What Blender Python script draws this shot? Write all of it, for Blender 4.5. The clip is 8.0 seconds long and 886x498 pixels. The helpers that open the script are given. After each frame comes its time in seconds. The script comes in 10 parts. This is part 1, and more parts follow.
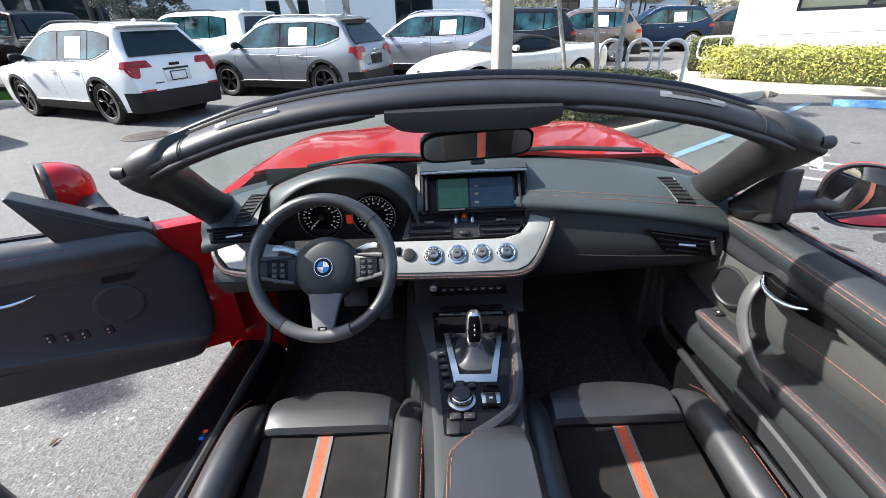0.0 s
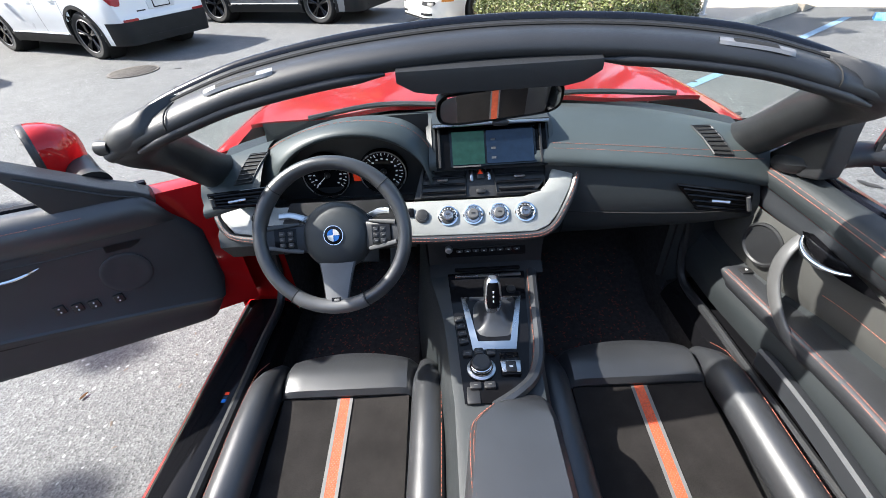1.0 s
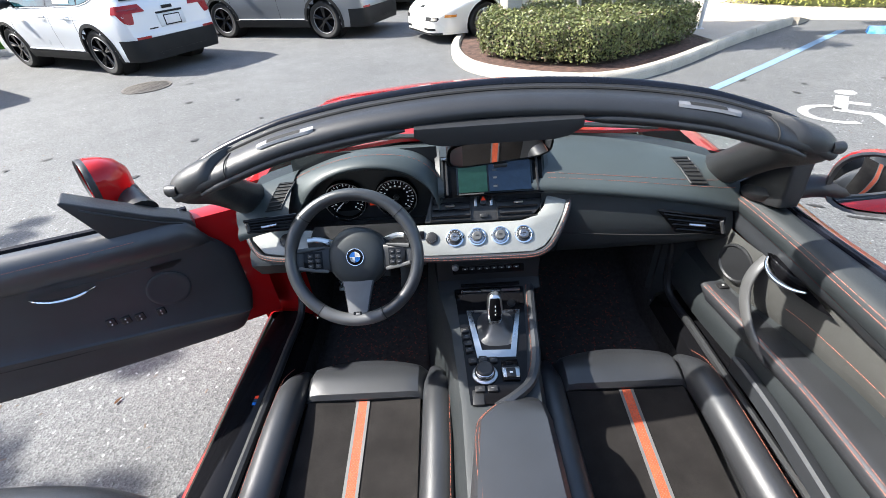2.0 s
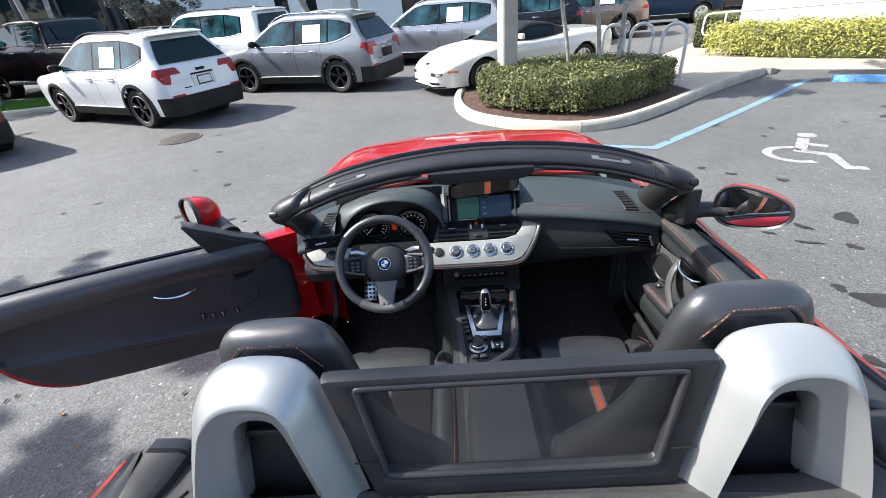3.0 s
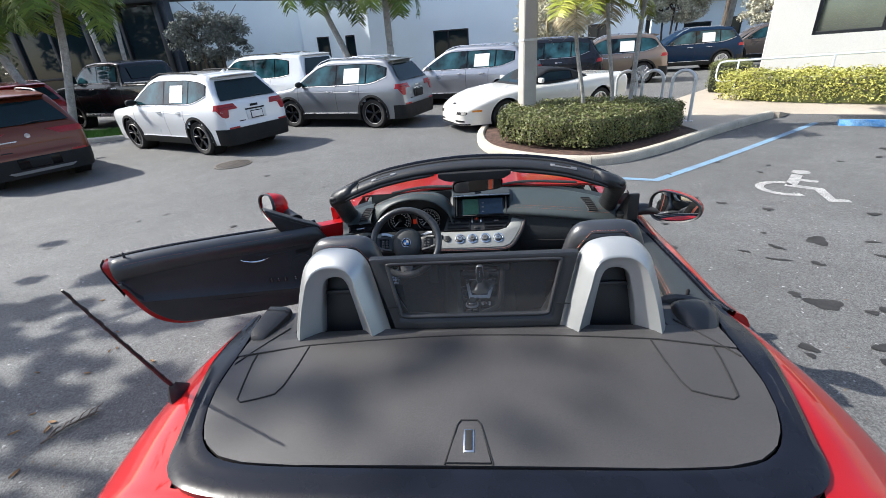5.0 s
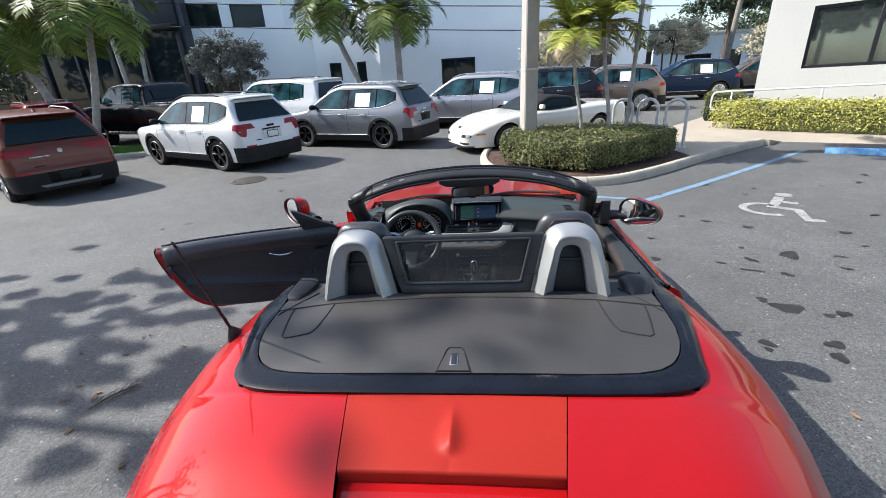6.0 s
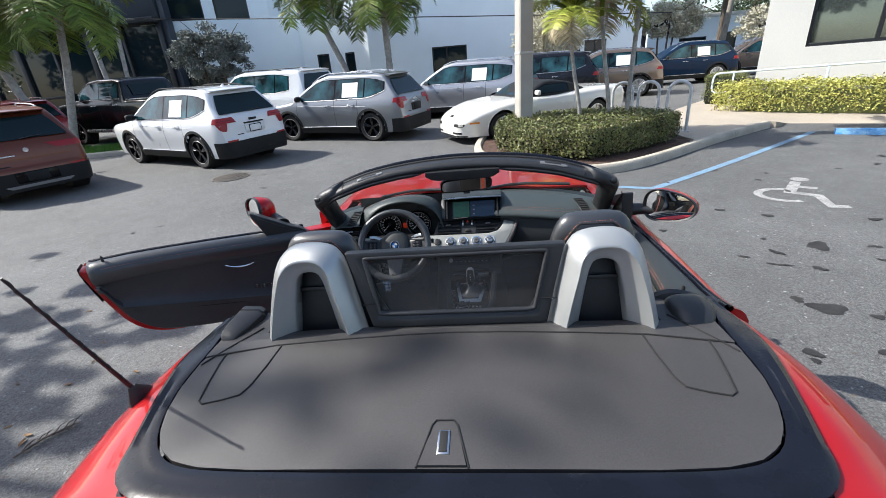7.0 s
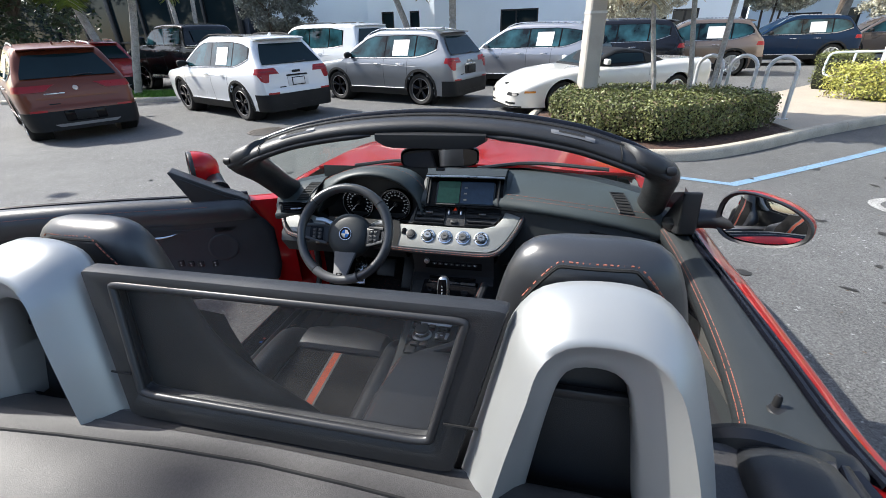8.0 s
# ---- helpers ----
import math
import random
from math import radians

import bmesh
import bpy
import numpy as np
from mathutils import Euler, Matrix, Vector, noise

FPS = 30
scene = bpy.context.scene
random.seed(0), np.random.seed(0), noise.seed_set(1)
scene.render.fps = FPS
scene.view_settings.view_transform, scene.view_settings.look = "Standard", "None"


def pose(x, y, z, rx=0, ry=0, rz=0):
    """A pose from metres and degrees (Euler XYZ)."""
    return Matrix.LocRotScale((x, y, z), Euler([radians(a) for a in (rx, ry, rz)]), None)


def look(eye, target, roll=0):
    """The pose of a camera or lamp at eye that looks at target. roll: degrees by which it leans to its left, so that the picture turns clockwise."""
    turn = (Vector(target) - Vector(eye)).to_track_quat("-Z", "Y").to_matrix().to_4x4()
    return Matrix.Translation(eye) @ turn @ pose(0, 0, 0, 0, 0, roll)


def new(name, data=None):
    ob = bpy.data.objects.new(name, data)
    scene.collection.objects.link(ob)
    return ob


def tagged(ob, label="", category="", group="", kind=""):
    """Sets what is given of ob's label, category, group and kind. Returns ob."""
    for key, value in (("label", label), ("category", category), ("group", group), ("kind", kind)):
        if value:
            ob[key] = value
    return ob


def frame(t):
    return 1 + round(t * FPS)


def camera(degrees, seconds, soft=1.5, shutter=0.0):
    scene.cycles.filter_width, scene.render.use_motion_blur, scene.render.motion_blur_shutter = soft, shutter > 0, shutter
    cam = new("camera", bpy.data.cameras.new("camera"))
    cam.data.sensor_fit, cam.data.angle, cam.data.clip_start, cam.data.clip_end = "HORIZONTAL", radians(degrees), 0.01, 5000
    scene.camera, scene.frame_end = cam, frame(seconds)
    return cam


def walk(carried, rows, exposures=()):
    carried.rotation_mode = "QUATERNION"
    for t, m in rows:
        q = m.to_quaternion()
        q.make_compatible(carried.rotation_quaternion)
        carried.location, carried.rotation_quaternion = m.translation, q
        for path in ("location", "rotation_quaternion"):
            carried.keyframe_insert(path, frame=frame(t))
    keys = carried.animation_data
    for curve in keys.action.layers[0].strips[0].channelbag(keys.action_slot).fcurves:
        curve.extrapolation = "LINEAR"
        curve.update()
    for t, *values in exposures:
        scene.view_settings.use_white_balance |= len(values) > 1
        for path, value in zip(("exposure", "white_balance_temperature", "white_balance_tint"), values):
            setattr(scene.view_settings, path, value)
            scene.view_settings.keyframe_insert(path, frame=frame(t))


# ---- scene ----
# The camera and its walk
cam = camera(93.4, 8.0, soft=0.5)
PATH = [
    (0, (-0.04, -0.815, 1.328), (-0.083, 0.969, 0.424), -1.9),
    (0.5, (-0.055, -0.723, 1.321), (-0.118, 0.962, 0.245), -2.6),
    (1, (-0.067, -0.723, 1.364), (-0.144, 0.895, 0.191), -3.6),
    (2.3, (-0.074, -0.922, 1.534), (-0.174, 0.738, 0.423), -4.3),
    (2.5, (-0.062, -1.021, 1.582), (-0.164, 0.671, 0.52), -4.8),
    (3, (-0.053, -1.25, 1.632), (-0.161, 0.489, 0.651), -4.8),
    (3.5, (-0.011, -1.355, 1.671), (-0.141, 0.397, 0.715), -5.0),
    (4, (0.052, -1.444, 1.685), (-0.124, 0.313, 0.746), -5.3),
    (4.5, (0.067, -1.615, 1.68), (-0.163, 0.148, 0.764), -4.6),
    (4.7, (0.049, -1.702, 1.672), (-0.173, 0.08, 0.79), -4.5),
    (5.8, (0.118, -2.209, 1.679), (-0.108, -0.361, 0.95), -3.3),
    (6, (0.122, -2.229, 1.679), (-0.113, -0.38, 0.953), -3.2),
    (6.5, (0.094, -2.105, 1.663), (-0.136, -0.249, 0.954), -3.0),
    (7, (0.108, -1.822, 1.591), (-0.11, 0.014, 0.83), -4.5),
    (7.5, (0.247, -1.486, 1.512), (-0.045, 0.325, 0.715), -2.0),
    (8, (0.331, -1.18, 1.432), (-0.117, 0.564, 0.562), -1.4),
]
walk(cam, [(t, look(eye, target, roll)) for t, eye, target, roll in PATH], exposures=[(0, 1.48), (0.5, 1.56), (1, 1.72), (2.5, 1.53), (3, 1.27), (3.5, 1.17), (4.5, 1.04), (6, 0.80), (7, 0.84), (7.5, 0.86), (8, 0.97)])

# World, sun and exposure
SUN_DIR = Vector((1.02, -0.08, -1.0)).normalized()
world = bpy.data.worlds.new("sky")
scene.world = world
world.use_nodes = True
wn = world.node_tree.nodes
sky = wn.new("ShaderNodeTexSky")
sky.sky_type = "NISHITA"
sky.sun_disc = False
sky.ozone_density = 0.6
sky.dust_density = 1.6
sky.sun_elevation = math.asin(-SUN_DIR.z)
sky.sun_rotation = math.atan2(-SUN_DIR.x, -SUN_DIR.y)
wn["Background"].inputs["Strength"].default_value = 0.15
world.node_tree.links.new(sky.outputs["Color"], wn["Background"].inputs["Color"])
sun = new("sun", bpy.data.lights.new("sun", "SUN"))
sun.data.energy = 4.4
sun.data.angle = radians(0.53)
sun.data.color = (1.0, 0.975, 0.92)
sun.matrix_world = Matrix.Translation((-8, 0, 12)) @ SUN_DIR.to_track_quat("-Z", "Y").to_matrix().to_4x4()

# Materials
def mat(name, color, rough=0.5, metal=0.0, var=0.12, scale=8.0, fine=0.0, fine_scale=400.0, bump=0.0, bump_scale=600.0, coat=0.0, random_hue=0.0, spec=0.5, emit=0.0, rough_var=0.08, color2=None):
    m = bpy.data.materials.new(name)
    m.use_nodes = True
    nt = m.node_tree
    b = nt.nodes["Principled BSDF"]
    L = nt.links.new
    tc = nt.nodes.new("ShaderNodeTexCoord")
    n1 = nt.nodes.new("ShaderNodeTexNoise")
    n1.inputs["Scale"].default_value = scale
    n1.inputs["Detail"].default_value = 6
    L(tc.outputs["Object"], n1.inputs["Vector"])
    ramp = nt.nodes.new("ShaderNodeMapRange")
    ramp.inputs["From Min"].default_value = 0.3
    ramp.inputs["From Max"].default_value = 0.7
    L(n1.outputs["Fac"], ramp.inputs["Value"])
    mix = nt.nodes.new("ShaderNodeMix")
    mix.data_type = "RGBA"
    c2 = color2 or tuple(c * (1 - 2 * var) for c in color)
    mix.inputs[6].default_value = (*color, 1)
    mix.inputs[7].default_value = (*c2, 1)
    L(ramp.outputs["Result"], mix.inputs[0])
    out = mix.outputs[2]
    if fine:
        n2 = nt.nodes.new("ShaderNodeTexNoise")
        n2.inputs["Scale"].default_value = fine_scale
        n2.inputs["Detail"].default_value = 3
        L(tc.outputs["Object"], n2.inputs["Vector"])
        mr = nt.nodes.new("ShaderNodeMapRange")
        mr.inputs["From Min"].default_value = 0.3
        mr.inputs["From Max"].default_value = 0.7
        mr.inputs["To Min"].default_value = 1 - fine
        mr.inputs["To Max"].default_value = 1 + fine
        L(n2.outputs["Fac"], mr.inputs["Value"])
        mul = nt.nodes.new("ShaderNodeMix")
        mul.data_type = "RGBA"
        mul.blend_type = "MULTIPLY"
        mul.inputs[0].default_value = 1
        L(out, mul.inputs[6])
        L(mr.outputs["Result"], mul.inputs[7])
        out = mul.outputs[2]
    if random_hue:
        g = nt.nodes.new("ShaderNodeNewGeometry")
        mr = nt.nodes.new("ShaderNodeMapRange")
        mr.inputs["To Min"].default_value = 1 - random_hue
        mr.inputs["To Max"].default_value = 1 + random_hue
        L(g.outputs["Random Per Island"], mr.inputs["Value"])
        hs = nt.nodes.new("ShaderNodeHueSaturation")
        L(out, hs.inputs["Color"])
        L(mr.outputs["Result"], hs.inputs["Value"])
        out = hs.outputs["Color"]
    L(out, b.inputs["Base Color"])
    mr = nt.nodes.new("ShaderNodeMapRange")
    mr.inputs["To Min"].default_value = max(0.02, rough - rough_var)
    mr.inputs["To Max"].default_value = min(1, rough + rough_var)
    L(n1.outputs["Fac"], mr.inputs["Value"])
    L(mr.outputs["Result"], b.inputs["Roughness"])
    b.inputs["Metallic"].default_value = metal
    b.inputs["Coat Weight"].default_value = coat
    b.inputs["Coat Roughness"].default_value = 0.04
    b.inputs["Specular IOR Level"].default_value = spec
    if emit:
        b.inputs["Emission Color"].default_value = (*color, 1)
        b.inputs["Emission Strength"].default_value = emit
    if bump:
        n3 = nt.nodes.new("ShaderNodeTexNoise")
        n3.inputs["Scale"].default_value = bump_scale
        n3.inputs["Detail"].default_value = 4
        L(tc.outputs["Object"], n3.inputs["Vector"])
        bp = nt.nodes.new("ShaderNodeBump")
        bp.inputs["Strength"].default_value = bump
        bp.inputs["Distance"].default_value = 0.002
        L(n3.outputs["Fac"], bp.inputs["Height"])
        L(bp.outputs["Normal"], b.inputs["Normal"])
    return m


def glass_mat(name, tint, rough=0.0, alpha=None):
    m = bpy.data.materials.new(name)
    m.use_nodes = True
    nt = m.node_tree
    nt.nodes.clear()
    out = nt.nodes.new("ShaderNodeOutputMaterial")
    tr = nt.nodes.new("ShaderNodeBsdfTransparent")
    tr.inputs["Color"].default_value = (*tint, 1)
    gl = nt.nodes.new("ShaderNodeBsdfGlossy")
    gl.inputs["Roughness"].default_value = rough
    lw = nt.nodes.new("ShaderNodeLayerWeight")
    lw.inputs["Blend"].default_value = 0.12
    mx = nt.nodes.new("ShaderNodeMixShader")
    mr = nt.nodes.new("ShaderNodeMapRange")
    mr.inputs["To Min"].default_value = 0.03
    mr.inputs["To Max"].default_value = 0.30
    nt.links.new(lw.outputs["Facing"], mr.inputs["Value"])
    nt.links.new(mr.outputs["Result"], mx.inputs["Fac"])
    nt.links.new(tr.outputs["BSDF"], mx.inputs[1])
    nt.links.new(gl.outputs["BSDF"], mx.inputs[2])
    nt.links.new(mx.outputs["Shader"], out.inputs["Surface"])
    return m


RED = mat("red_paint", (0.40, 0.006, 0.008), 0.50, 0.22, 0.05, 3, fine=0.08, fine_scale=1400, coat=0.75, rough_var=0.03, spec=0.06)
RED_LID = mat("red_satin_film", (0.33, 0.020, 0.012), 0.50, 0.0, 0.05, 3, fine=0.08, fine_scale=700, rough_var=0.03, spec=0.16)
LEATHER = mat("black_leather", (0.034, 0.036, 0.040), 0.34, 0, 0.2, 6, bump=0.14, bump_scale=1100, spec=0.8, rough_var=0.10)
SUEDE = mat("dark_suede", (0.018, 0.016, 0.015), 0.9, 0, 0.2, 14, fine=0.3, fine_scale=500, bump=0.3, bump_scale=700, spec=0.2)
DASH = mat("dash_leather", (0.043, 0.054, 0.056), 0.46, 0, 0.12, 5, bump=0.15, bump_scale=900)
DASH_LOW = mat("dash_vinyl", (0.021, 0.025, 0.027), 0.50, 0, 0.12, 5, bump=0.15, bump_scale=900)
DOOR_LINING = mat("door_lining_vinyl", (0.034, 0.037, 0.042), 0.48, 0, 0.15, 5, bump=0.12, bump_scale=900)
PLASTIC = mat("black_plastic", (0.020, 0.020, 0.021), 0.42, 0, 0.15, 9, bump=0.15, bump_scale=900)
FRAME_BEAD = mat("smooth_grey_plastic", (0.034, 0.034, 0.036), 0.36, 0, 0.1, 9, bump=0.06, bump_scale=900)
MATTE = mat("matte_rubber", (0.021, 0.022, 0.024), 0.44, 0, 0.2, 9, bump=0.25, bump_scale=700)
GLOSS = mat("piano_black", (0.006, 0.006, 0.007), 0.08, 0, 0.1, 5, spec=0.16, rough_var=0.03)
DECK = mat("grained_deck_vinyl", (0.050, 0.047, 0.046), 0.55, 0, 0.12, 4, fine=0.18, fine_scale=350, bump=0.22, bump_scale=900)
SEAL = mat("rubber_seal", (0.007, 0.008, 0.013), 0.26, 0, 0.2, 12, bump=0.15, bump_scale=60, spec=0.28, rough_var=0.12)
HOOP = mat("satin_aluminium", (0.41, 0.42, 0.415), 0.40, 0.50, 0.04, 7, fine=0.04, fine_scale=1500)
TRIM = mat("brushed_trim", (0.31, 0.315, 0.30), 0.48, 0.20, 0.06, 25, fine=0.12, fine_scale=1200, bump=0.15, bump_scale=1500)
CHROME = mat("chrome", (0.8, 0.81, 0.83), 0.12, 1.0, 0.05, 10)
SATIN = mat("satin_chrome", (0.6, 0.61, 0.63), 0.28, 1.0, 0.05, 10)
ORANGE = mat("orange_suede", (0.52, 0.085, 0.03), 0.75, 0, 0.12, 40, fine=0.3, fine_scale=260, bump=0.2)
PIPING = mat("light_grey_piping", (0.13, 0.128, 0.125), 0.6, 0, 0.08, 30)
STITCH = mat("red_stitching", (0.40, 0.13, 0.085), 0.7, 0, 0.1, 60)
CARPET = mat("black_carpet", (0.036, 0.033, 0.034), 0.95, 0, 0.3, 60, fine=0.4, fine_scale=300, bump=0.8, bump_scale=350)
FABRIC_GREY = mat("grey_door_trim", (0.060, 0.060, 0.056), 0.8, 0, 0.1, 10, fine=0.12, fine_scale=600, bump=0.3)
GREY_HANDLE = mat("grey_pull_handle", (0.12, 0.12, 0.12), 0.42, 0.25, 0.08, 20)
DARK_HANDLE = mat("dark_grey_pull_handle", (0.045, 0.046, 0.047), 0.45, 0.0, 0.08, 20)
FLECK = mat("red_carpet_fleck", (0.24, 0.05, 0.035), 0.9, 0, 0.2, 40)
WHITE_MARK = mat("white_marking", (0.75, 0.75, 0.75), 0.5, 0, 0.02, 20)
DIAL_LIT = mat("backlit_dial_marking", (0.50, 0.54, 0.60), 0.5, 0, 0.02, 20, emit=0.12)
BLUE_MARK = mat("blue_enamel", (0.02, 0.16, 0.55), 0.2, 0, 0.05, 20, coat=0.6)
RED_LIGHT = mat("red_indicator", (0.4, 0.03, 0.01), 0.3, 0, 0.1, 30, emit=0.2)
MIRROR = mat("mirror_glass", (0.92, 0.93, 0.94), 0.01, 1.0, 0.0, 5, rough_var=0.005)
SCREEN = mat("screen_glass", (0.006, 0.010, 0.016), 0.08, 0, 0.1, 12, coat=0.5)
SCREEN_MAP = mat("screen_map", (0.012, 0.040, 0.033), 0.10, 0, 0.2, 60, emit=0.32)
SCREEN_BLUE = mat("screen_menu", (0.010, 0.020, 0.042), 0.10, 0, 0.2, 60, emit=0.28)
WINDSHIELD = glass_mat("windscreen_glass", (0.86, 0.92, 0.89))
MESH_NET = bpy.data.materials.new("deflector_mesh")
MESH_NET.use_nodes = True
_nt = MESH_NET.node_tree
_p = _nt.nodes["Principled BSDF"]
_p.inputs["Base Color"].default_value = (0.045, 0.043, 0.041, 1)
_p.inputs["Roughness"].default_value = 0.6
_p.inputs["Alpha"].default_value = 0.66

ASPHALT = bpy.data.materials.new("asphalt")
ASPHALT.use_nodes = True


def asphalt_nodes(m):
    nt = m.node_tree
    b = nt.nodes["Principled BSDF"]
    L = nt.links.new
    tc = nt.nodes.new("ShaderNodeTexCoord")

    def noise_tex(s, detail=5, rough=0.6):
        n = nt.nodes.new("ShaderNodeTexNoise")
        n.inputs["Scale"].default_value = s
        n.inputs["Detail"].default_value = detail
        n.inputs["Roughness"].default_value = rough
        L(tc.outputs["Object"], n.inputs["Vector"])
        return n.outputs["Fac"]

    def rng(v, a, b_, c, d):
        r = nt.nodes.new("ShaderNodeMapRange")
        for k, val in zip(("From Min", "From Max", "To Min", "To Max"), (a, b_, c, d)):
            r.inputs[k].default_value = val
        L(v, r.inputs["Value"])
        return r.outputs["Result"]

    def mul(a, b_):
        x = nt.nodes.new("ShaderNodeMath")
        x.operation = "MULTIPLY"
        L(a, x.inputs[0])
        L(b_, x.inputs[1])
        return x.outputs[0]

    big = rng(noise_tex(0.35), 0.3, 0.7, 0.82, 1.16)
    mid = rng(noise_tex(2.6), 0.3, 0.7, 0.88, 1.10)
    vor = nt.nodes.new("ShaderNodeTexVoronoi")
    vor.inputs["Scale"].default_value = 115
    L(tc.outputs["Object"], vor.inputs["Vector"])
    chips = rng(vor.outputs["Color"], 0.0, 1.0, 0.50, 1.50)
    grain = rng(noise_tex(160, 3), 0.3, 0.7, 0.62, 1.38)
    # sparse pale stones, dark pits and small soaked spots
    stones = nt.nodes.new("ShaderNodeTexVoronoi")
    stones.inputs["Scale"].default_value = 80
    L(tc.outputs["Object"], stones.inputs["Vector"])
    pale = rng(stones.outputs["Color"], 0.90, 0.93, 1.0, 2.4)
    pits = rng(noise_tex(70, 2, 0.5), 0.28, 0.36, 0.45, 1.0)
    spots = rng(noise_tex(9, 3, 0.55), 0.25, 0.33, 0.62, 1.0)
    v = mul(mul(mul(big, mid), mul(chips, grain)), mul(pale, mul(pits, spots)))
    c = nt.nodes.new("ShaderNodeMix")
    c.data_type = "RGBA"
    c.blend_type = "MULTIPLY"
    c.inputs[0].default_value = 1
    c.inputs[6].default_value = (0.103, 0.104, 0.103, 1)
    L(v, c.inputs[7])
    L(c.outputs[2], b.inputs["Base Color"])
    b.inputs["Roughness"].default_value = 0.82
    bp = nt.nodes.new("ShaderNodeBump")
    bp.inputs["Strength"].default_value = 0.6
    bp.inputs["Distance"].default_value = 0.004
    L(vor.outputs["Distance"], bp.inputs["Height"])
    L(bp.outputs["Normal"], b.inputs["Normal"])


asphalt_nodes(ASPHALT)
CONCRETE = mat("kerb_concrete", (0.50, 0.455, 0.375), 0.85, 0, 0.14, 3, fine=0.2, fine_scale=90, bump=0.6, bump_scale=120)
WALKWAY = mat("walkway_concrete", (0.42, 0.365, 0.295), 0.85, 0, 0.08, 1.2, fine=0.12, fine_scale=60, bump=0.4, bump_scale=90)
POLE_CONC = mat("pole_concrete", (0.45, 0.42, 0.38), 0.8, 0, 0.1, 2.5, fine=0.1, fine_scale=120, bump=0.3, bump_scale=150)
PAINT_BLUE = mat("blue_road_paint", (0.150, 0.28, 0.40), 0.75, 0, 0.18, 5, fine=0.35, fine_scale=60, color2=(0.15, 0.22, 0.30))
PAINT_BLUE2 = mat("bright_blue_paint", (0.04, 0.26, 0.62), 0.7, 0, 0.25, 9, fine=0.3, fine_scale=60, color2=(0.28, 0.50, 0.70))
PAINT_WHITE = mat("white_road_paint", (0.35, 0.35, 0.335), 0.8, 0, 0.3, 9, fine=0.45, fine_scale=70, color2=(0.22, 0.22, 0.215))
OIL = mat("oil_stain", (0.030, 0.028, 0.026), 0.6, 0, 0.3, 8, fine=0.3, fine_scale=80)
IRON = mat("cast_iron", (0.13, 0.115, 0.10), 0.6, 0.2, 0.2, 20, bump=0.3)
MULCH = mat("mulch_soil", (0.11, 0.06, 0.042), 0.95, 0, 0.35, 14, fine=0.5, fine_scale=60, bump=1.0, bump_scale=60)
WALL_WHITE = mat("white_stucco", (0.82, 0.90, 0.95), 0.85, 0, 0.03, 0.6, fine=0.04, fine_scale=40, bump=0.3, bump_scale=60)
WALL_CREAM = mat("cream_stucco", (0.66, 0.65, 0.615), 0.85, 0, 0.03, 0.6, fine=0.04, fine_scale=40, bump=0.3, bump_scale=60)
DARK_GLASS = mat("dark_window_glass", (0.010, 0.020, 0.026), 0.03, 0, 0.1, 0.5, spec=0.35, rough_var=0.02)
FILM_GLASS = mat("reflecting_window_glass", (0.22, 0.26, 0.25), 0.03, 0.75, 0.15, 0.8, spec=0.8, rough_var=0.02)
DARK_FRAME = mat("dark_window_frame", (0.022, 0.024, 0.028), 0.45, 0.3, 0.1, 4)
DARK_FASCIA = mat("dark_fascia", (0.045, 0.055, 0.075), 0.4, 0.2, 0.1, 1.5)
GALV = mat("galvanised_steel", (0.62, 0.63, 0.64), 0.45, 0.35, 0.08, 9, fine=0.08, fine_scale=60)
WOODPOLE = mat("weathered_wood_pole", (0.30, 0.27, 0.22), 0.85, 0, 0.2, 6, fine=0.2, fine_scale=60)
CABLE = mat("black_cable", (0.02, 0.02, 0.022), 0.6, 0, 0.1, 3)
LEAF_HEDGE = mat("hedge_leaf", (0.17, 0.185, 0.06), 0.5, 0, 0.3, 2, random_hue=0.55, color2=(0.09, 0.11, 0.03))
LEAF_DRY = mat("dry_hedge_leaf", (0.20, 0.15, 0.09), 0.8, 0, 0.25, 5, random_hue=0.4)
LEAF_YELLOW = mat("yellow_hedge_leaf", (0.58, 0.55, 0.14), 0.6, 0, 0.2, 2.5, random_hue=0.3, color2=(0.34, 0.36, 0.10), spec=0.25)
LEAF_TREE = mat("tree_leaf", (0.055, 0.085, 0.030), 0.5, 0, 0.25, 1.5, random_hue=0.5)
LEAF_GREY = mat("silvery_leaf", (0.62, 0.59, 0.46), 0.75, 0, 0.15, 1.5, random_hue=0.35, spec=0.2)
LEAF_DUSK = mat("dusky_leaf", (0.25, 0.27, 0.245), 0.8, 0, 0.2, 1.5, random_hue=0.4, spec=0.15)
LEAF_PALM = mat("palm_leaflet", (0.060, 0.120, 0.016), 0.5, 0, 0.2, 2, random_hue=0.4, color2=(0.15, 0.17, 0.025), spec=0.2)
LEAF_PALM_YOUNG = mat("young_palm_leaflet", (0.20, 0.27, 0.035), 0.45, 0, 0.2, 2, random_hue=0.4, color2=(0.34, 0.34, 0.06), spec=0.3)
LEAF_PALM_DRY = mat("dry_palm_leaflet", (0.52, 0.44, 0.28), 0.7, 0, 0.2, 3, random_hue=0.35)
# near-black green: the shade deep in a hedge put into the colour
INNER = mat("hedge_shade", (0.018, 0.022, 0.010), 0.9, 0, 0.3, 8, bump=1.0, bump_scale=30)
BARK_PALM = mat("palm_bark", (0.42, 0.40, 0.37), 0.85, 0, 0.2, 9, fine=0.25, fine_scale=40, bump=0.6, bump_scale=40)
BARK = mat("tree_bark", (0.14, 0.11, 0.085), 0.9, 0, 0.2, 9, bump=0.6, bump_scale=40)
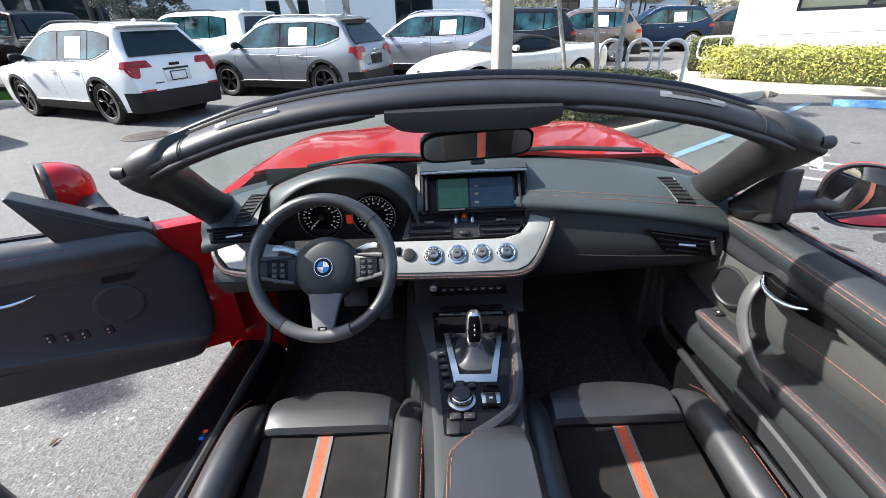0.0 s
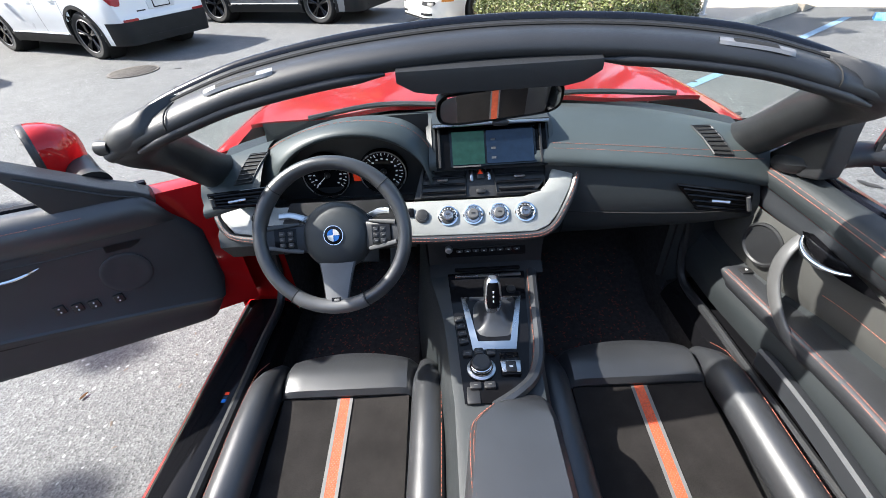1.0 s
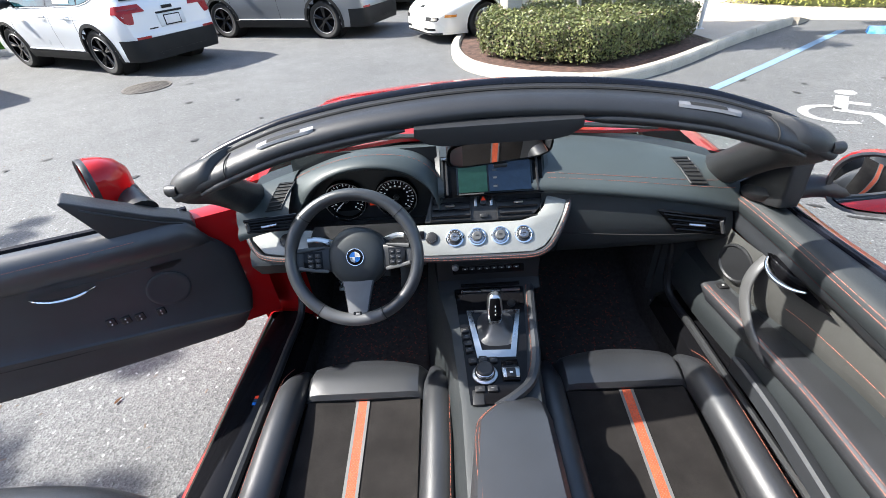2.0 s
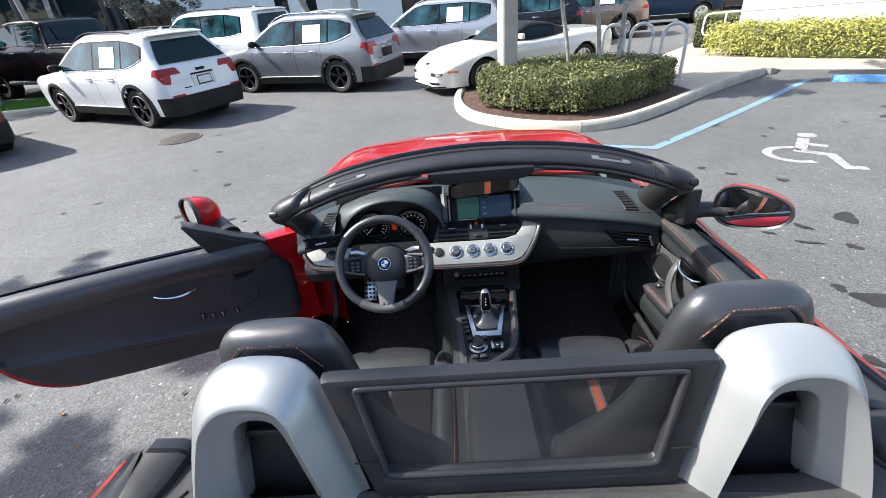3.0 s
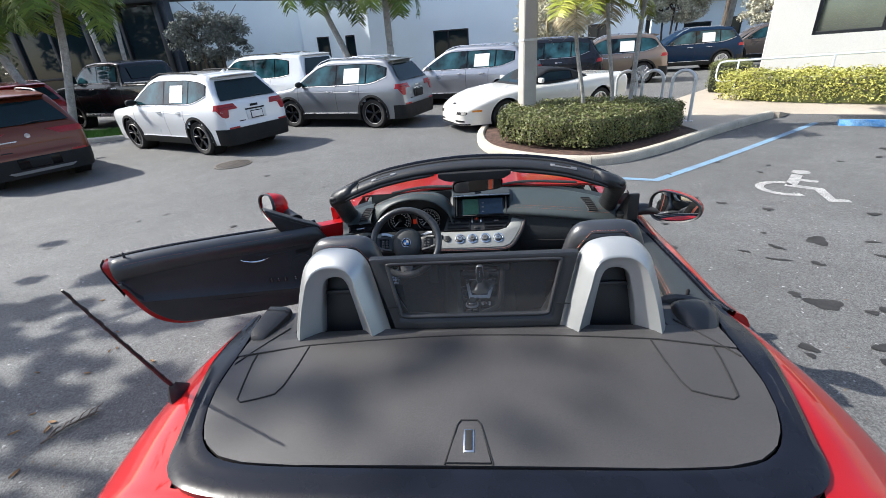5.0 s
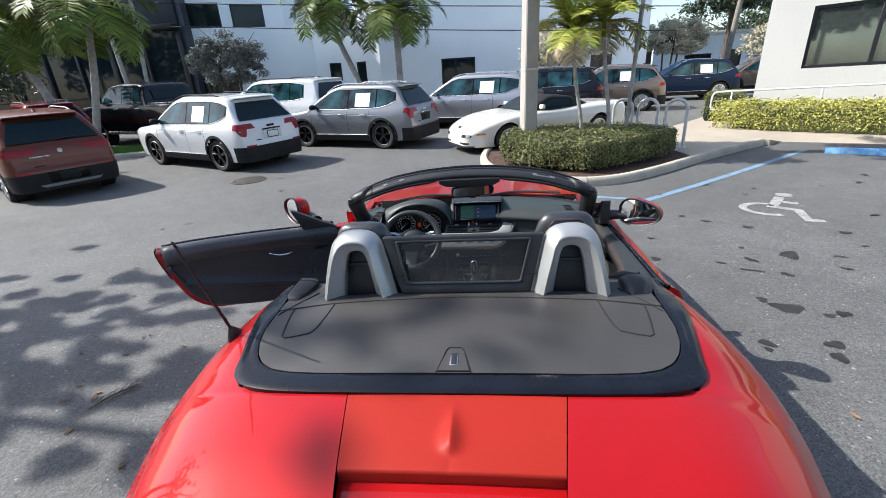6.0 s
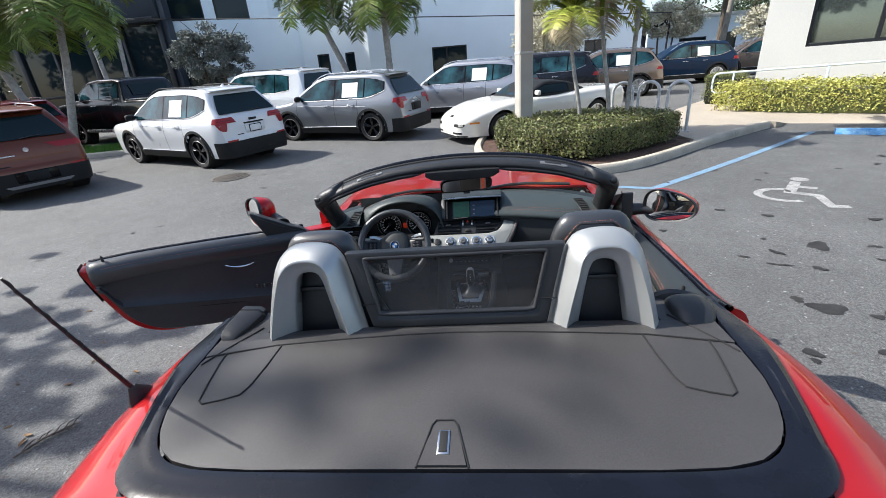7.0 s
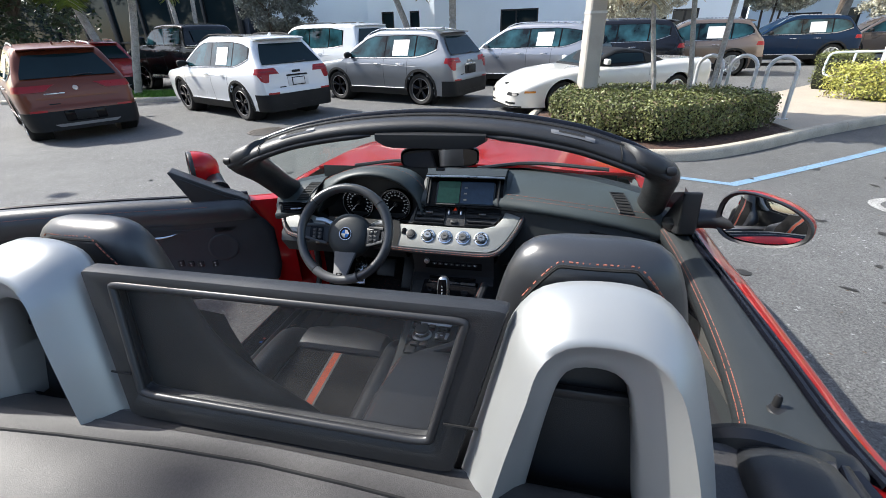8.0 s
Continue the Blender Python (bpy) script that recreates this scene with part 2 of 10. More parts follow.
GRASS = mat("grass_blade", (0.10, 0.24, 0.02), 0.6, 0, 0.2, 3, random_hue=0.4)
DEADLEAF = mat("fallen_leaf", (0.26, 0.15, 0.07), 0.8, 0, 0.2, 30)
P_WHITE = mat("white_car_paint", (0.65, 0.67, 0.69), 0.3, 0, 0.015, 1, coat=1)
P_GREY = mat("grey_car_paint", (0.20, 0.214, 0.232), 0.34, 0.5, 0.03, 1, coat=1)
P_SILVER = mat("silver_car_paint", (0.32, 0.33, 0.36), 0.3, 0.6, 0.03, 1, coat=1)
P_CREAM = mat("cream_white_car_paint", (0.74, 0.72, 0.665), 0.28, 0, 0.015, 1, coat=1)
P_COPPER = mat("copper_red_car_paint", (0.135, 0.033, 0.015), 0.36, 0.35, 0.04, 1, coat=0.5, spec=0.2)
P_BLACK = mat("black_car_paint", (0.006, 0.007, 0.008), 0.25, 0.0, 0.05, 1, coat=0.5, spec=0.2)
P_BEIGE = mat("beige_car_paint", (0.19, 0.142, 0.112), 0.3, 0.5, 0.04, 1, coat=1)
P_BLUE = mat("dark_blue_car_paint", (0.002, 0.016, 0.046), 0.45, 0.0, 0.04, 1, coat=0.15, spec=0.10)
P_NAVY = mat("dark_navy_car_paint", (0.006, 0.007, 0.012), 0.28, 0.0, 0.04, 1, coat=0.4, spec=0.2)
P_CRIMSON = mat("crimson_car_paint", (0.30, 0.02, 0.02), 0.28, 0.4, 0.04, 1, coat=1)
CLAD = mat("dark_cladding", (0.013, 0.014, 0.015), 0.6, 0, 0.1, 5, spec=0.25)
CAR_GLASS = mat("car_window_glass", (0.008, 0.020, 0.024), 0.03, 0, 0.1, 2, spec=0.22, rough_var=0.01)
# patchy cyan base colour stands in for sky reflected in the side windows
SIDE_GLASS = mat("sky_tinted_side_glass", (0.028, 0.100, 0.125), 0.03, 0, 0.5, 2.2, spec=0.35, rough_var=0.01)
TYRE = mat("tyre_rubber", (0.016, 0.016, 0.016), 0.75, 0, 0.15, 9, bump=0.3, bump_scale=80)
RIM_BLACK = mat("black_alloy", (0.012, 0.012, 0.013), 0.22, 0.4, 0.1, 9, coat=0.6)
RIM_SILVER = mat("silver_alloy", (0.55, 0.56, 0.58), 0.28, 0.9, 0.05, 9)
TAIL = mat("red_tail_lamp", (0.31, 0.007, 0.011), 0.30, 0, 0.1, 12, coat=0.15, spec=0.3)
SATIN_GREY = mat("satin_grey_plastic", (0.22, 0.22, 0.225), 0.45, 0.3, 0.08, 9)
TAIL_DARK = mat("dark_red_lens", (0.16, 0.006, 0.008), 0.15, 0, 0.1, 12, coat=1)
LAMP_CLEAR = mat("clear_lamp", (0.55, 0.52, 0.48), 0.15, 0.4, 0.1, 12, coat=1)
AMBER = mat("amber_lamp", (0.7, 0.25, 0.03), 0.2, 0, 0.1, 12, coat=1)
PAPER = mat("white_paper", (0.75, 0.75, 0.75), 0.7, 0, 0.05, 12)
SEAM = mat("panel_gap", (0.010, 0.010, 0.010), 0.8, 0, 0.1, 9)


# Mesh helpers
def V(*a):
    return Vector(a)


def lerp_table(tab, v):
    if v <= tab[0][0]:
        return tab[0][1]
    for (a, p), (b, q) in zip(tab, tab[1:]):
        if v <= b:
            k = (v - a) / (b - a)
            return p + (q - p) * k
    return tab[-1][1]


def smooth_table(tab, v):
    n = len(tab)
    if v <= tab[0][0]:
        return tab[0][1]
    if v >= tab[-1][0]:
        return tab[-1][1]
    for i in range(n - 1):
        if v <= tab[i + 1][0]:
            break
    (x0, y0), (x1, y1) = tab[i], tab[i + 1]
    m0 = (tab[i + 1][1] - tab[i - 1][1]) / (tab[i + 1][0] - tab[i - 1][0]) if i > 0 else (y1 - y0) / (x1 - x0)
    m1 = (tab[i + 2][1] - y0) / (tab[i + 2][0] - x0) if i + 2 < n else (y1 - y0) / (x1 - x0)
    h = x1 - x0
    t = (v - x0) / h
    return (2 * t**3 - 3 * t**2 + 1) * y0 + (t**3 - 2 * t**2 + t) * h * m0 + (-2 * t**3 + 3 * t**2) * y1 + (t**3 - t**2) * h * m1


def spline(points, n):
    """n+1 points on a smooth curve through the points."""
    ps = [Vector(p) for p in points]
    acc = [0.0]
    for a, b in zip(ps, ps[1:]):
        acc.append(acc[-1] + (b - a).length)
    out = []
    for i in range(n + 1):
        s = acc[-1] * i / n
        out.append(Vector([smooth_table([(acc[j], ps[j][k]) for j in range(len(ps))], s) for k in range(3)]))
    return out


def bm_loft(rows, closed=False, caps=False):
    bm = bmesh.new()
    vs = [[bm.verts.new(p) for p in r] for r in rows]
    n = len(rows[0])
    for a, b in zip(vs, vs[1:]):
        for i in range(n if closed else n - 1):
            j = (i + 1) % n
            try:
                bm.faces.new((a[i], a[j], b[j], b[i]))
            except ValueError:
                pass
    if caps:
        for r in (vs[0], vs[-1]):
            try:
                bm.faces.new(r)
            except ValueError:
                pass
    bmesh.ops.recalc_face_normals(bm, faces=bm.faces)
    return bm


def bm_tube(path, radius, n=10, closed=False, flat=1.0, up=(0, 0, 1), section=None, caps=True):
    """Sweeps a round or given 2D section along a path. radius: number or list; flat: height over width."""
    ps = [Vector(p) for p in path]
    rows = []
    up = Vector(up)
    for i, p in enumerate(ps):
        a = ps[i - 1] if (i > 0 or closed) else p
        b = ps[(i + 1) % len(ps)] if (i < len(ps) - 1 or closed) else p
        d = (b - a).normalized()
        side = d.cross(up)
        if side.length < 1e-4:
            side = d.cross(Vector((0, 1, 0.1)))
        side.normalize()
        top = side.cross(d).normalized()
        r = radius[i] if isinstance(radius, (list, tuple)) else radius
        if section:
            rows.append([p + side * (u * r) + top * (w * r) for u, w in section])
        else:
            rows.append([p + side * (r * math.cos(2 * math.pi * k / n)) + top * (r * flat * math.sin(2 * math.pi * k / n)) for k in range(n)])
    if closed:
        rows.append(rows[0])
    bm = bm_loft(rows, closed=True, caps=caps and not closed)
    if closed:
        bmesh.ops.remove_doubles(bm, verts=bm.verts, dist=1e-6)
    return bm


def bm_bevel(bm, w, seg=2, angle=30):
    es = [e for e in bm.edges if len(e.link_faces) == 2 and e.calc_face_angle(0) > radians(angle)]
    if es:
        bmesh.ops.bevel(bm, geom=es, offset=w, segments=seg, profile=0.5, affect="EDGES", clamp_overlap=True)
    return bm


def bm_box(size, center=(0, 0, 0), bevel=0.0, seg=2, rot=None):
    bm = bmesh.new()
    bmesh.ops.create_cube(bm, size=1)
    bmesh.ops.scale(bm, verts=bm.verts, vec=size)
    if bevel:
        bm_bevel(bm, bevel, seg)
    if rot:
        bm.transform(Euler([radians(a) for a in rot]).to_matrix().to_4x4())
    bmesh.ops.translate(bm, verts=bm.verts, vec=center)
    return bm


def bm_prism(pts, axis, a, b, bevel=0.0, seg=2):
    """Extrudes a 2D outline along an axis from a to b; outline in the other two axes in order."""
    bm = bmesh.new()

    def P(p, c):
        q = [p[0], p[1]]
        q.insert("xyz".index(axis), c)
        return q

    va = [bm.verts.new(P(p, a)) for p in pts]
    vb = [bm.verts.new(P(p, b)) for p in pts]
    n = len(pts)
    bm.faces.new(va)
    bm.faces.new(vb[::-1])
    for i in range(n):
        j = (i + 1) % n
        bm.faces.new((va[i], va[j], vb[j], vb[i]))
    bmesh.ops.recalc_face_normals(bm, faces=bm.faces)
    if bevel:
        bm_bevel(bm, bevel, seg)
    return bm


def bm_lathe(profile, axis="x", n=32, center=(0, 0, 0)):
    """Turns a profile of (along, radius) about an axis."""
    rows = []
    for k in range(n):
        a = 2 * math.pi * k / n
        c, s = math.cos(a), math.sin(a)
        row = []
        for t, r in profile:
            p = {"x": (t, r * c, r * s), "y": (r * c, t, r * s), "z": (r * c, r * s, t)}[axis]
            row.append(Vector(p) + Vector(center))
        rows.append(row)
    rows.append(rows[0])
    bm = bm_loft(rows)
    bmesh.ops.remove_doubles(bm, verts=bm.verts, dist=1e-6)
    bmesh.ops.recalc_face_normals(bm, faces=bm.faces)
    return bm


def bm_join(*bms):
    out = bmesh.new()
    for b in bms:
        m = bpy.data.meshes.new("tmp")
        b.to_mesh(m)
        b.free()
        out.from_mesh(m)
        bpy.data.meshes.remove(m)
    return out


def xf(bm, m):
    bm.transform(m)
    return bm


def bm_solid(bm, t):
    """Gives a sheet a thickness."""
    g = bmesh.ops.solidify(bm, geom=bm.faces[:], thickness=t)
    bmesh.ops.recalc_face_normals(bm, faces=bm.faces)
    return bm


def finish(name, bm, material, angle=38):
    me = bpy.data.meshes.new(name)
    for f in bm.faces:
        f.smooth = True
    for e in bm.edges:
        if len(e.link_faces) == 2 and e.calc_face_angle(0) > radians(angle):
            e.smooth = False
    bm.to_mesh(me)
    bm.free()
    me.materials.append(material)
    return me


def part(name, bm, material, parent, label="", angle=38):
    ob = new(name, finish(name, bm, material, angle))
    ob.parent = parent
    if label:
        ob["label"] = label
    return ob


def thing(name, bm, material, label, category, group="", kind="", angle=38):
    return tagged(new(name, finish(name, bm, material, angle)), label, category, group, kind)


def root(name, m, label, category, group="", kind=""):
    ob = new(name)
    ob.matrix_basis = m
    ob.empty_display_size = 0.2
    return tagged(ob, label, category, group, kind)


def ground_z(x, y):
    u = y - 4.0
    if u <= 0:
        return 0.0
    if u < 2:
        return 0.037 * u * u / 4
    return 0.037 * (min(u, 16.0) - 1)

# ---- Ground, road marks, kerbs ----
def build_ground():
    xs = [-400, -120, -60, -40] + [-30 + i for i in range(61)] + [40, 60, 120, 400]
    ys = [-400, -120, -60, -30, -20, -12, -8, -4, 0, 2, 3] + [4 + 0.25 * i for i in range(13)] + [8, 10, 12, 14, 16, 18, 20, 24, 30, 40, 60, 120, 400]
    bm = bm_loft([[V(x, y, ground_z(x, y)) for x in xs] for y in ys])
    thing("ground", bm, ASPHALT, "worn grey asphalt of the car park with fine stone grain", "ground", kind="structure")


build_ground()


def flat_patch(pts, lift=0.004, cut=0.25):
    """A thin painted sheet that lies on the ground."""
    bm = bmesh.new()
    vs = [bm.verts.new((x, y, 0)) for x, y in pts]
    bm.faces.new(vs)
    bm.normal_update()
    bmesh.ops.triangulate(bm, faces=bm.faces)
    for _ in range(2):
        es = [e for e in bm.edges if e.calc_length() > cut * 2]
        if es:
            bmesh.ops.subdivide_edges(bm, edges=es, cuts=1)
            bmesh.ops.triangulate(bm, faces=bm.faces)
    for v in bm.verts:
        v.co.z = ground_z(v.co.x, v.co.y) + lift
    bmesh.ops.recalc_face_normals(bm, faces=bm.faces)
    for f in bm.faces:
        if f.normal.z < 0:
            f.normal_flip()
    return bm


def skirt(bm, depth):
    """Sides that carry the rim of a raised sheet down into the ground."""
    rim = [e for e in bm.edges if e.is_boundary]
    low = bmesh.ops.extrude_edge_only(bm, edges=rim)["geom"]
    for v in low:
        if isinstance(v, bmesh.types.BMVert):
            v.co.z -= depth
    bmesh.ops.recalc_face_normals(bm, faces=bm.faces)


def stripe(a, b, w):
    d = (Vector(b) - Vector(a)).normalized()
    n = Vector((-d.y, d.x)) * w / 2
    k = max(2, int((Vector(b) - Vector(a)).length / 0.4))
    pa = [Vector(a) + (Vector(b) - Vector(a)) * i / k for i in range(k + 1)]
    return bm_loft([[V(*(p + n), ground_z(p.x, p.y) + 0.004), V(*(p - n), ground_z(p.x, p.y) + 0.004)] for p in pa])


thing("parking_line", stripe((2.30, 3.86), (6.45, 7.15), 0.11), PAINT_BLUE, "worn blue painted parking line on asphalt", "road marking", kind="structure")
thing("parking_line", stripe((2.36, 3.88), (1.2, 4.33), 0.11), PAINT_BLUE, "worn blue painted parking line on asphalt", "road marking", kind="structure")
bm = bm_loft([[V(x, a, b) for a, b in ((-0.085, -0.02), (-0.08, 0.05), (-0.05, 0.11), (0.05, 0.11), (0.08, 0.05), (0.085, -0.02))] for x in (-0.9, -0.86, 0, 0.86, 0.9)], caps=True)
thing("wheel_stop", bm, PAINT_BLUE2, "worn bright blue painted concrete wheel stop", "wheel stop").matrix_basis = pose(7.45, 6.48, ground_z(7.45, 6.48), 0, 0, -27)



def wheelchair_mark():
    """The painted wheelchair symbol as flat shapes: seat stroke, wheel arc, top dot."""
    o, u = Vector((3.62, 3.36)), Vector((0.75, -0.66))
    v = Vector((0.66, 0.75))

    def P(a, b):
        return tuple(o + u * (a * 0.9) + v * (b * 0.85))

    arc = []
    for k in range(25):
        a = radians(100 + 215 * k / 24)
        arc.append((math.cos(a), math.sin(a)))
    ring = bm_loft([[V(*P(0.02 + r_ * c, -0.02 + (r_ + 0.02) * s), ground_z(*P(0.02, 0)) + 0.004) for r_ in (0.34, 0.24)] for c, s in arc])
    top = [P(0.02 + 0.115 * math.cos(radians(30 * k)), 1.02 + 0.13 * math.sin(radians(30 * k))) for k in range(12)]
    body = [P(-0.06, 0.84), P(0.07, 0.84), P(0.08, 0.60), P(0.28, 0.60), P(0.28, 0.48), P(0.09, 0.48), P(0.10, 0.22), P(0.38, 0.20), P(0.54, -0.24), P(0.66, -0.20), P(0.70, -0.30), P(0.50, -0.40), P(0.30, 0.08), P(-0.02, 0.10)]
    bm = bm_join(ring, *[flat_patch(p) for p in (top, body)])
    thing("accessible_parking_symbol", bm, PAINT_WHITE, "white painted wheelchair symbol on the asphalt", "road marking", kind="structure")


wheelchair_mark()


def blob(cx, cy, rx, ry, rot, seed, n=26):
    r = random.Random(seed)
    ph = [r.uniform(0, 6.28) for _ in range(4)]
    pts = []
    for k in range(n):
        a = 2 * math.pi * k / n
        f = 1 + 0.18 * math.sin(2 * a + ph[0]) + 0.16 * math.sin(3 * a + ph[1]) + 0.10 * math.sin(5 * a + ph[2])
        x, y = rx * f * math.cos(a), ry * f * math.sin(a)
        pts.append((cx + x * math.cos(rot) - y * math.sin(rot), cy + x * math.sin(rot) + y * math.cos(rot)))
    return pts


for i, (cx, cy, rx, ry, rot) in enumerate([
        (2.95, 1.80, 0.17, 0.10, -0.3), (2.31, 0.77, 0.18, 0.09, -0.5), (2.62, 2.0, 0.05, 0.03, 0), (3.35, 1.75, 0.09, 0.03, -0.2), (2.42, 1.45, 0.16, 0.022, -0.35),
        (2.25, 1.62, 0.10, 0.02, -0.4), (2.52, 0.66, 0.08, 0.03, -0.5), (3.02, 2.63, 0.09, 0.05, -0.2), (3.75, 2.0, 0.06, 0.03, 0), (2.66, 1.36, 0.09, 0.04, -0.6),
        (-2.6, 3.4, 0.03, 0.02, 0), (-3.7, 4.2, 0.05, 0.025, 0.3), (-1.6, 4.9, 0.05, 0.02, 0.2), (-2.2, 2.4, 0.04, 0.02, 0.2), (4.6, 3.0, 0.10, 0.04, 0.1), (3.4, 0.6, 0.06, 0.03, 0.4), (4.35, 1.7, 0.10, 0.03, -0.2),
        (1.9, 2.9, 0.05, 0.025, 0.2), (5.6, 4.6, 0.12, 0.04, 0.5), (-4.5, 2.9, 0.05, 0.03, 0.1)]):
    thing("oil_stain", flat_patch(blob(cx, cy, rx * 0.50, ry * (0.95 if ry > 0.04 else 0.8), rot, i), 0.003 + 0.0003 * i), OIL, "dark oil stain soaked into the asphalt", "stain", "oil stains", "structure")


rs = random.Random(31)
for i in range(44):
    cx, cy = (rs.uniform(1.7, 6.2), rs.uniform(-0.4, 5.2)) if i % 4 else (rs.uniform(-5.0, -1.4), rs.uniform(1.5, 6.5))
    r0 = rs.uniform(0.014, 0.045)
    thing("oil_stain", flat_patch(blob(cx, cy, r0 * rs.uniform(1.0, 1.9), r0, rs.uniform(0, 3.1), 100 + i, 16), 0.0032 + 0.0001 * i), OIL, "small dark oil spot soaked into the asphalt", "stain", "oil stains", "structure")


def fallen_leaf(x, y, rot, s, i):
    rows = []
    for k in range(7):
        t = k / 6
        w = 0.35 * s * math.sin(math.pi * (0.08 + 0.88 * t)) * 0.6
        z = 0.003 + 0.02 * s * 10 * (t - 0.5) ** 2
        rows.append([V((t - 0.5) * s, -w, z + 0.006), V((t - 0.5) * s, 0, z), V((t - 0.5) * s, w, z + 0.005)])
    bm = bm_solid(bm_loft(rows), 0.0015)
    ob = thing("fallen_leaf", bm, DEADLEAF, "curled brown fallen leaf lying on the asphalt", "leaf", "fallen leaves")
    ob.matrix_basis = pose(x, y, ground_z(x, y), 0, 0, rot)


rl = random.Random(5)
for i, (x, y) in enumerate([(-2.49, -0.45), (-2.32, -0.42), (-2.22, -0.68), (-2.50, 0.02), (-2.14, 0.14), (-1.90, -0.05), (-2.67, 0.46), (-3.21, 0.91), (-2.86, 0.02), (-1.72, -0.87), (-2.54, 0.24), (-2.51, 0.27), (-2.52, -0.32), (-2.34, -0.37), (-1.56, 0.25), (-2.9, -1.2), (1.95, -0.35)]):
    fallen_leaf(x, y, rl.uniform(0, 360), rl.uniform(0.028, 0.055), i)


def palm_debris(x, y, rot):
    bms = []
    r = random.Random(9)
    for k in range(14):
        t = k / 13
        p = V(-0.11 + 0.22 * t, 0.02 * math.sin(4 * t), 0.012)
        a = radians(r.uniform(20, 45)) * (1 if k % 2 else -1)
        q = p + V(math.cos(a), math.sin(a), 0.06) * r.uniform(0.05, 0.10)
        bms.append(bm_tube([p, (p + q) / 2 + V(0, 0, 0.012), q], [0.004, 0.003, 0.001], 5))
    bms.append(bm_tube([V(-0.12, 0, 0.012), V(0, 0.01, 0.02), V(0.13, 0, 0.012)], 0.005, 6))
    ob = thing("palm_flower_stalk", bm_join(*bms), BARK, "dry brown fallen palm flower stalk on the asphalt", "plant litter")
    ob.matrix_basis = pose(x, y, 0, 0, 0, rot)


palm_debris(-2.20, -0.41, 62)


def litter():
    """Crumbs of bark, grit and leaf scattered over the asphalt."""
    r = random.Random(17)
    bm = bmesh.new()
    for k in range(900):
        x, y = (r.uniform(-5.5, -1.1), r.uniform(-2.2, 3.5)) if k % 3 else (r.uniform(1.1, 5.5), r.uniform(-2.0, 4.0))
        a, ln, w = r.uniform(0, 6.28), r.uniform(0.004, 0.016), r.uniform(0.002, 0.005)
        d, e = V(math.cos(a), math.sin(a), 0) * ln, V(-math.sin(a), math.cos(a), 0) * w
        p = V(x, y, ground_z(x, y) + 0.001)
        base = [bm.verts.new(p + q) for q in (-d - e, d - e * 0.6, d * 0.8 + e, -d * 0.7 + e)]
        tip = bm.verts.new(p + V(0, 0, r.uniform(0.002, 0.006)))
        for u in range(4):
            bm.faces.new((base[u], base[(u + 1) % 4], tip))
    thing("ground_litter", bm, BARK, "dark crumbs of bark and grit scattered on the asphalt", "litter", kind="stuff")


litter()


def manhole(cx, cy, r):
    ob = root("drain_grate", pose(cx, cy, ground_z(cx, cy), math.degrees(math.atan(0.03))), "rusty cast-iron storm drain grate set in the asphalt", "drain", kind="structure")
    part("rim", bm_lathe([(0.0, r), (0.012, r), (0.012, r - 0.035), (0.0, r - 0.035)], "z", 40), IRON, ob)
    # flat dark disc stands in for the shaded hollow below the bars
    part("pit_shade", bm_lathe([(0.002, 0.001), (0.002, r - 0.034)], "z", 40), SEAM, ob)
    for k in range(-6, 7):
        y = k * 0.048
        h = math.sqrt(max(0.0, (r - 0.03) ** 2 - y * y))
        if h > 0.05:
            part("grate_bar", bm_box((2 * h, 0.022, 0.012), (0, y, 0.007), 0.002), IRON, ob)
    for k in (-2, -1, 0, 1, 2):
        x = k * 0.11
        h = math.sqrt((r - 0.03) ** 2 - x * x)
        part("cross_bar", bm_box((0.02, 2 * h, 0.010), (x, 0, 0.005), 0.002), IRON, ob)


manhole(-4.98, 6.04, 0.36)

# Planted island with its kerb
ISLAND = spline([(0.35, 9.2, 0), (-0.02, 8.1, 0), (-0.12, 7.0, 0), (0.10, 5.95, 0), (0.70, 5.25, 0), (1.30, 4.90, 0), (1.75, 4.80, 0), (2.3, 4.95, 0), (3.1, 5.50, 0), (4.1, 6.35, 0), (5.0, 7.05, 0), (6.05, 7.80, 0)], 64)


def kerb_run(path, w, h, piece, label, name="kerb"):
    """A kerb in cast lengths with rounded top edges; each length is a part."""
    ob = root(name, pose(0, 0, 0), label, "kerb", kind="structure")
    sec = [(0, 0), (0, 0.6 * h), (0.015, 0.85 * h), (0.04, h), (w - 0.03, h), (w, h - 0.03), (w, 0)]
    n = len(path)
    for i0 in range(0, n - 1, piece):
        i1 = min(n - 1, i0 + piece)
        rows = []
        for i in range(i0, i1 + 1):
            p = path[i]
            d = (path[min(n - 1, i + 1)] - path[max(0, i - 1)]).normalized()
            s = V(-d.y, d.x, 0)
            q = p.copy()
            if i == i0:
                q += d * 0.004
            if i == i1:
                q -= d * 0.004
            z = ground_z(p.x, p.y)
            rows.append([q + s * a + V(0, 0, z + b - (0.02 if b == 0 else 0)) for a, b in sec])
        part("kerb_stone", bm_loft(rows, caps=True), CONCRETE, ob)
    return ob


kerb_run(ISLAND, 0.16, 0.14, 8, "sun-bleached concrete kerb with rounded edge round the planted island")


def offset_path(path, k):
    out = []
    for i, p in enumerate(path):
        d = (path[min(len(path) - 1, i + 1)] - path[max(0, i - 1)]).normalized()
        out.append(p + V(-d.y, d.x, 0) * k)
    return out


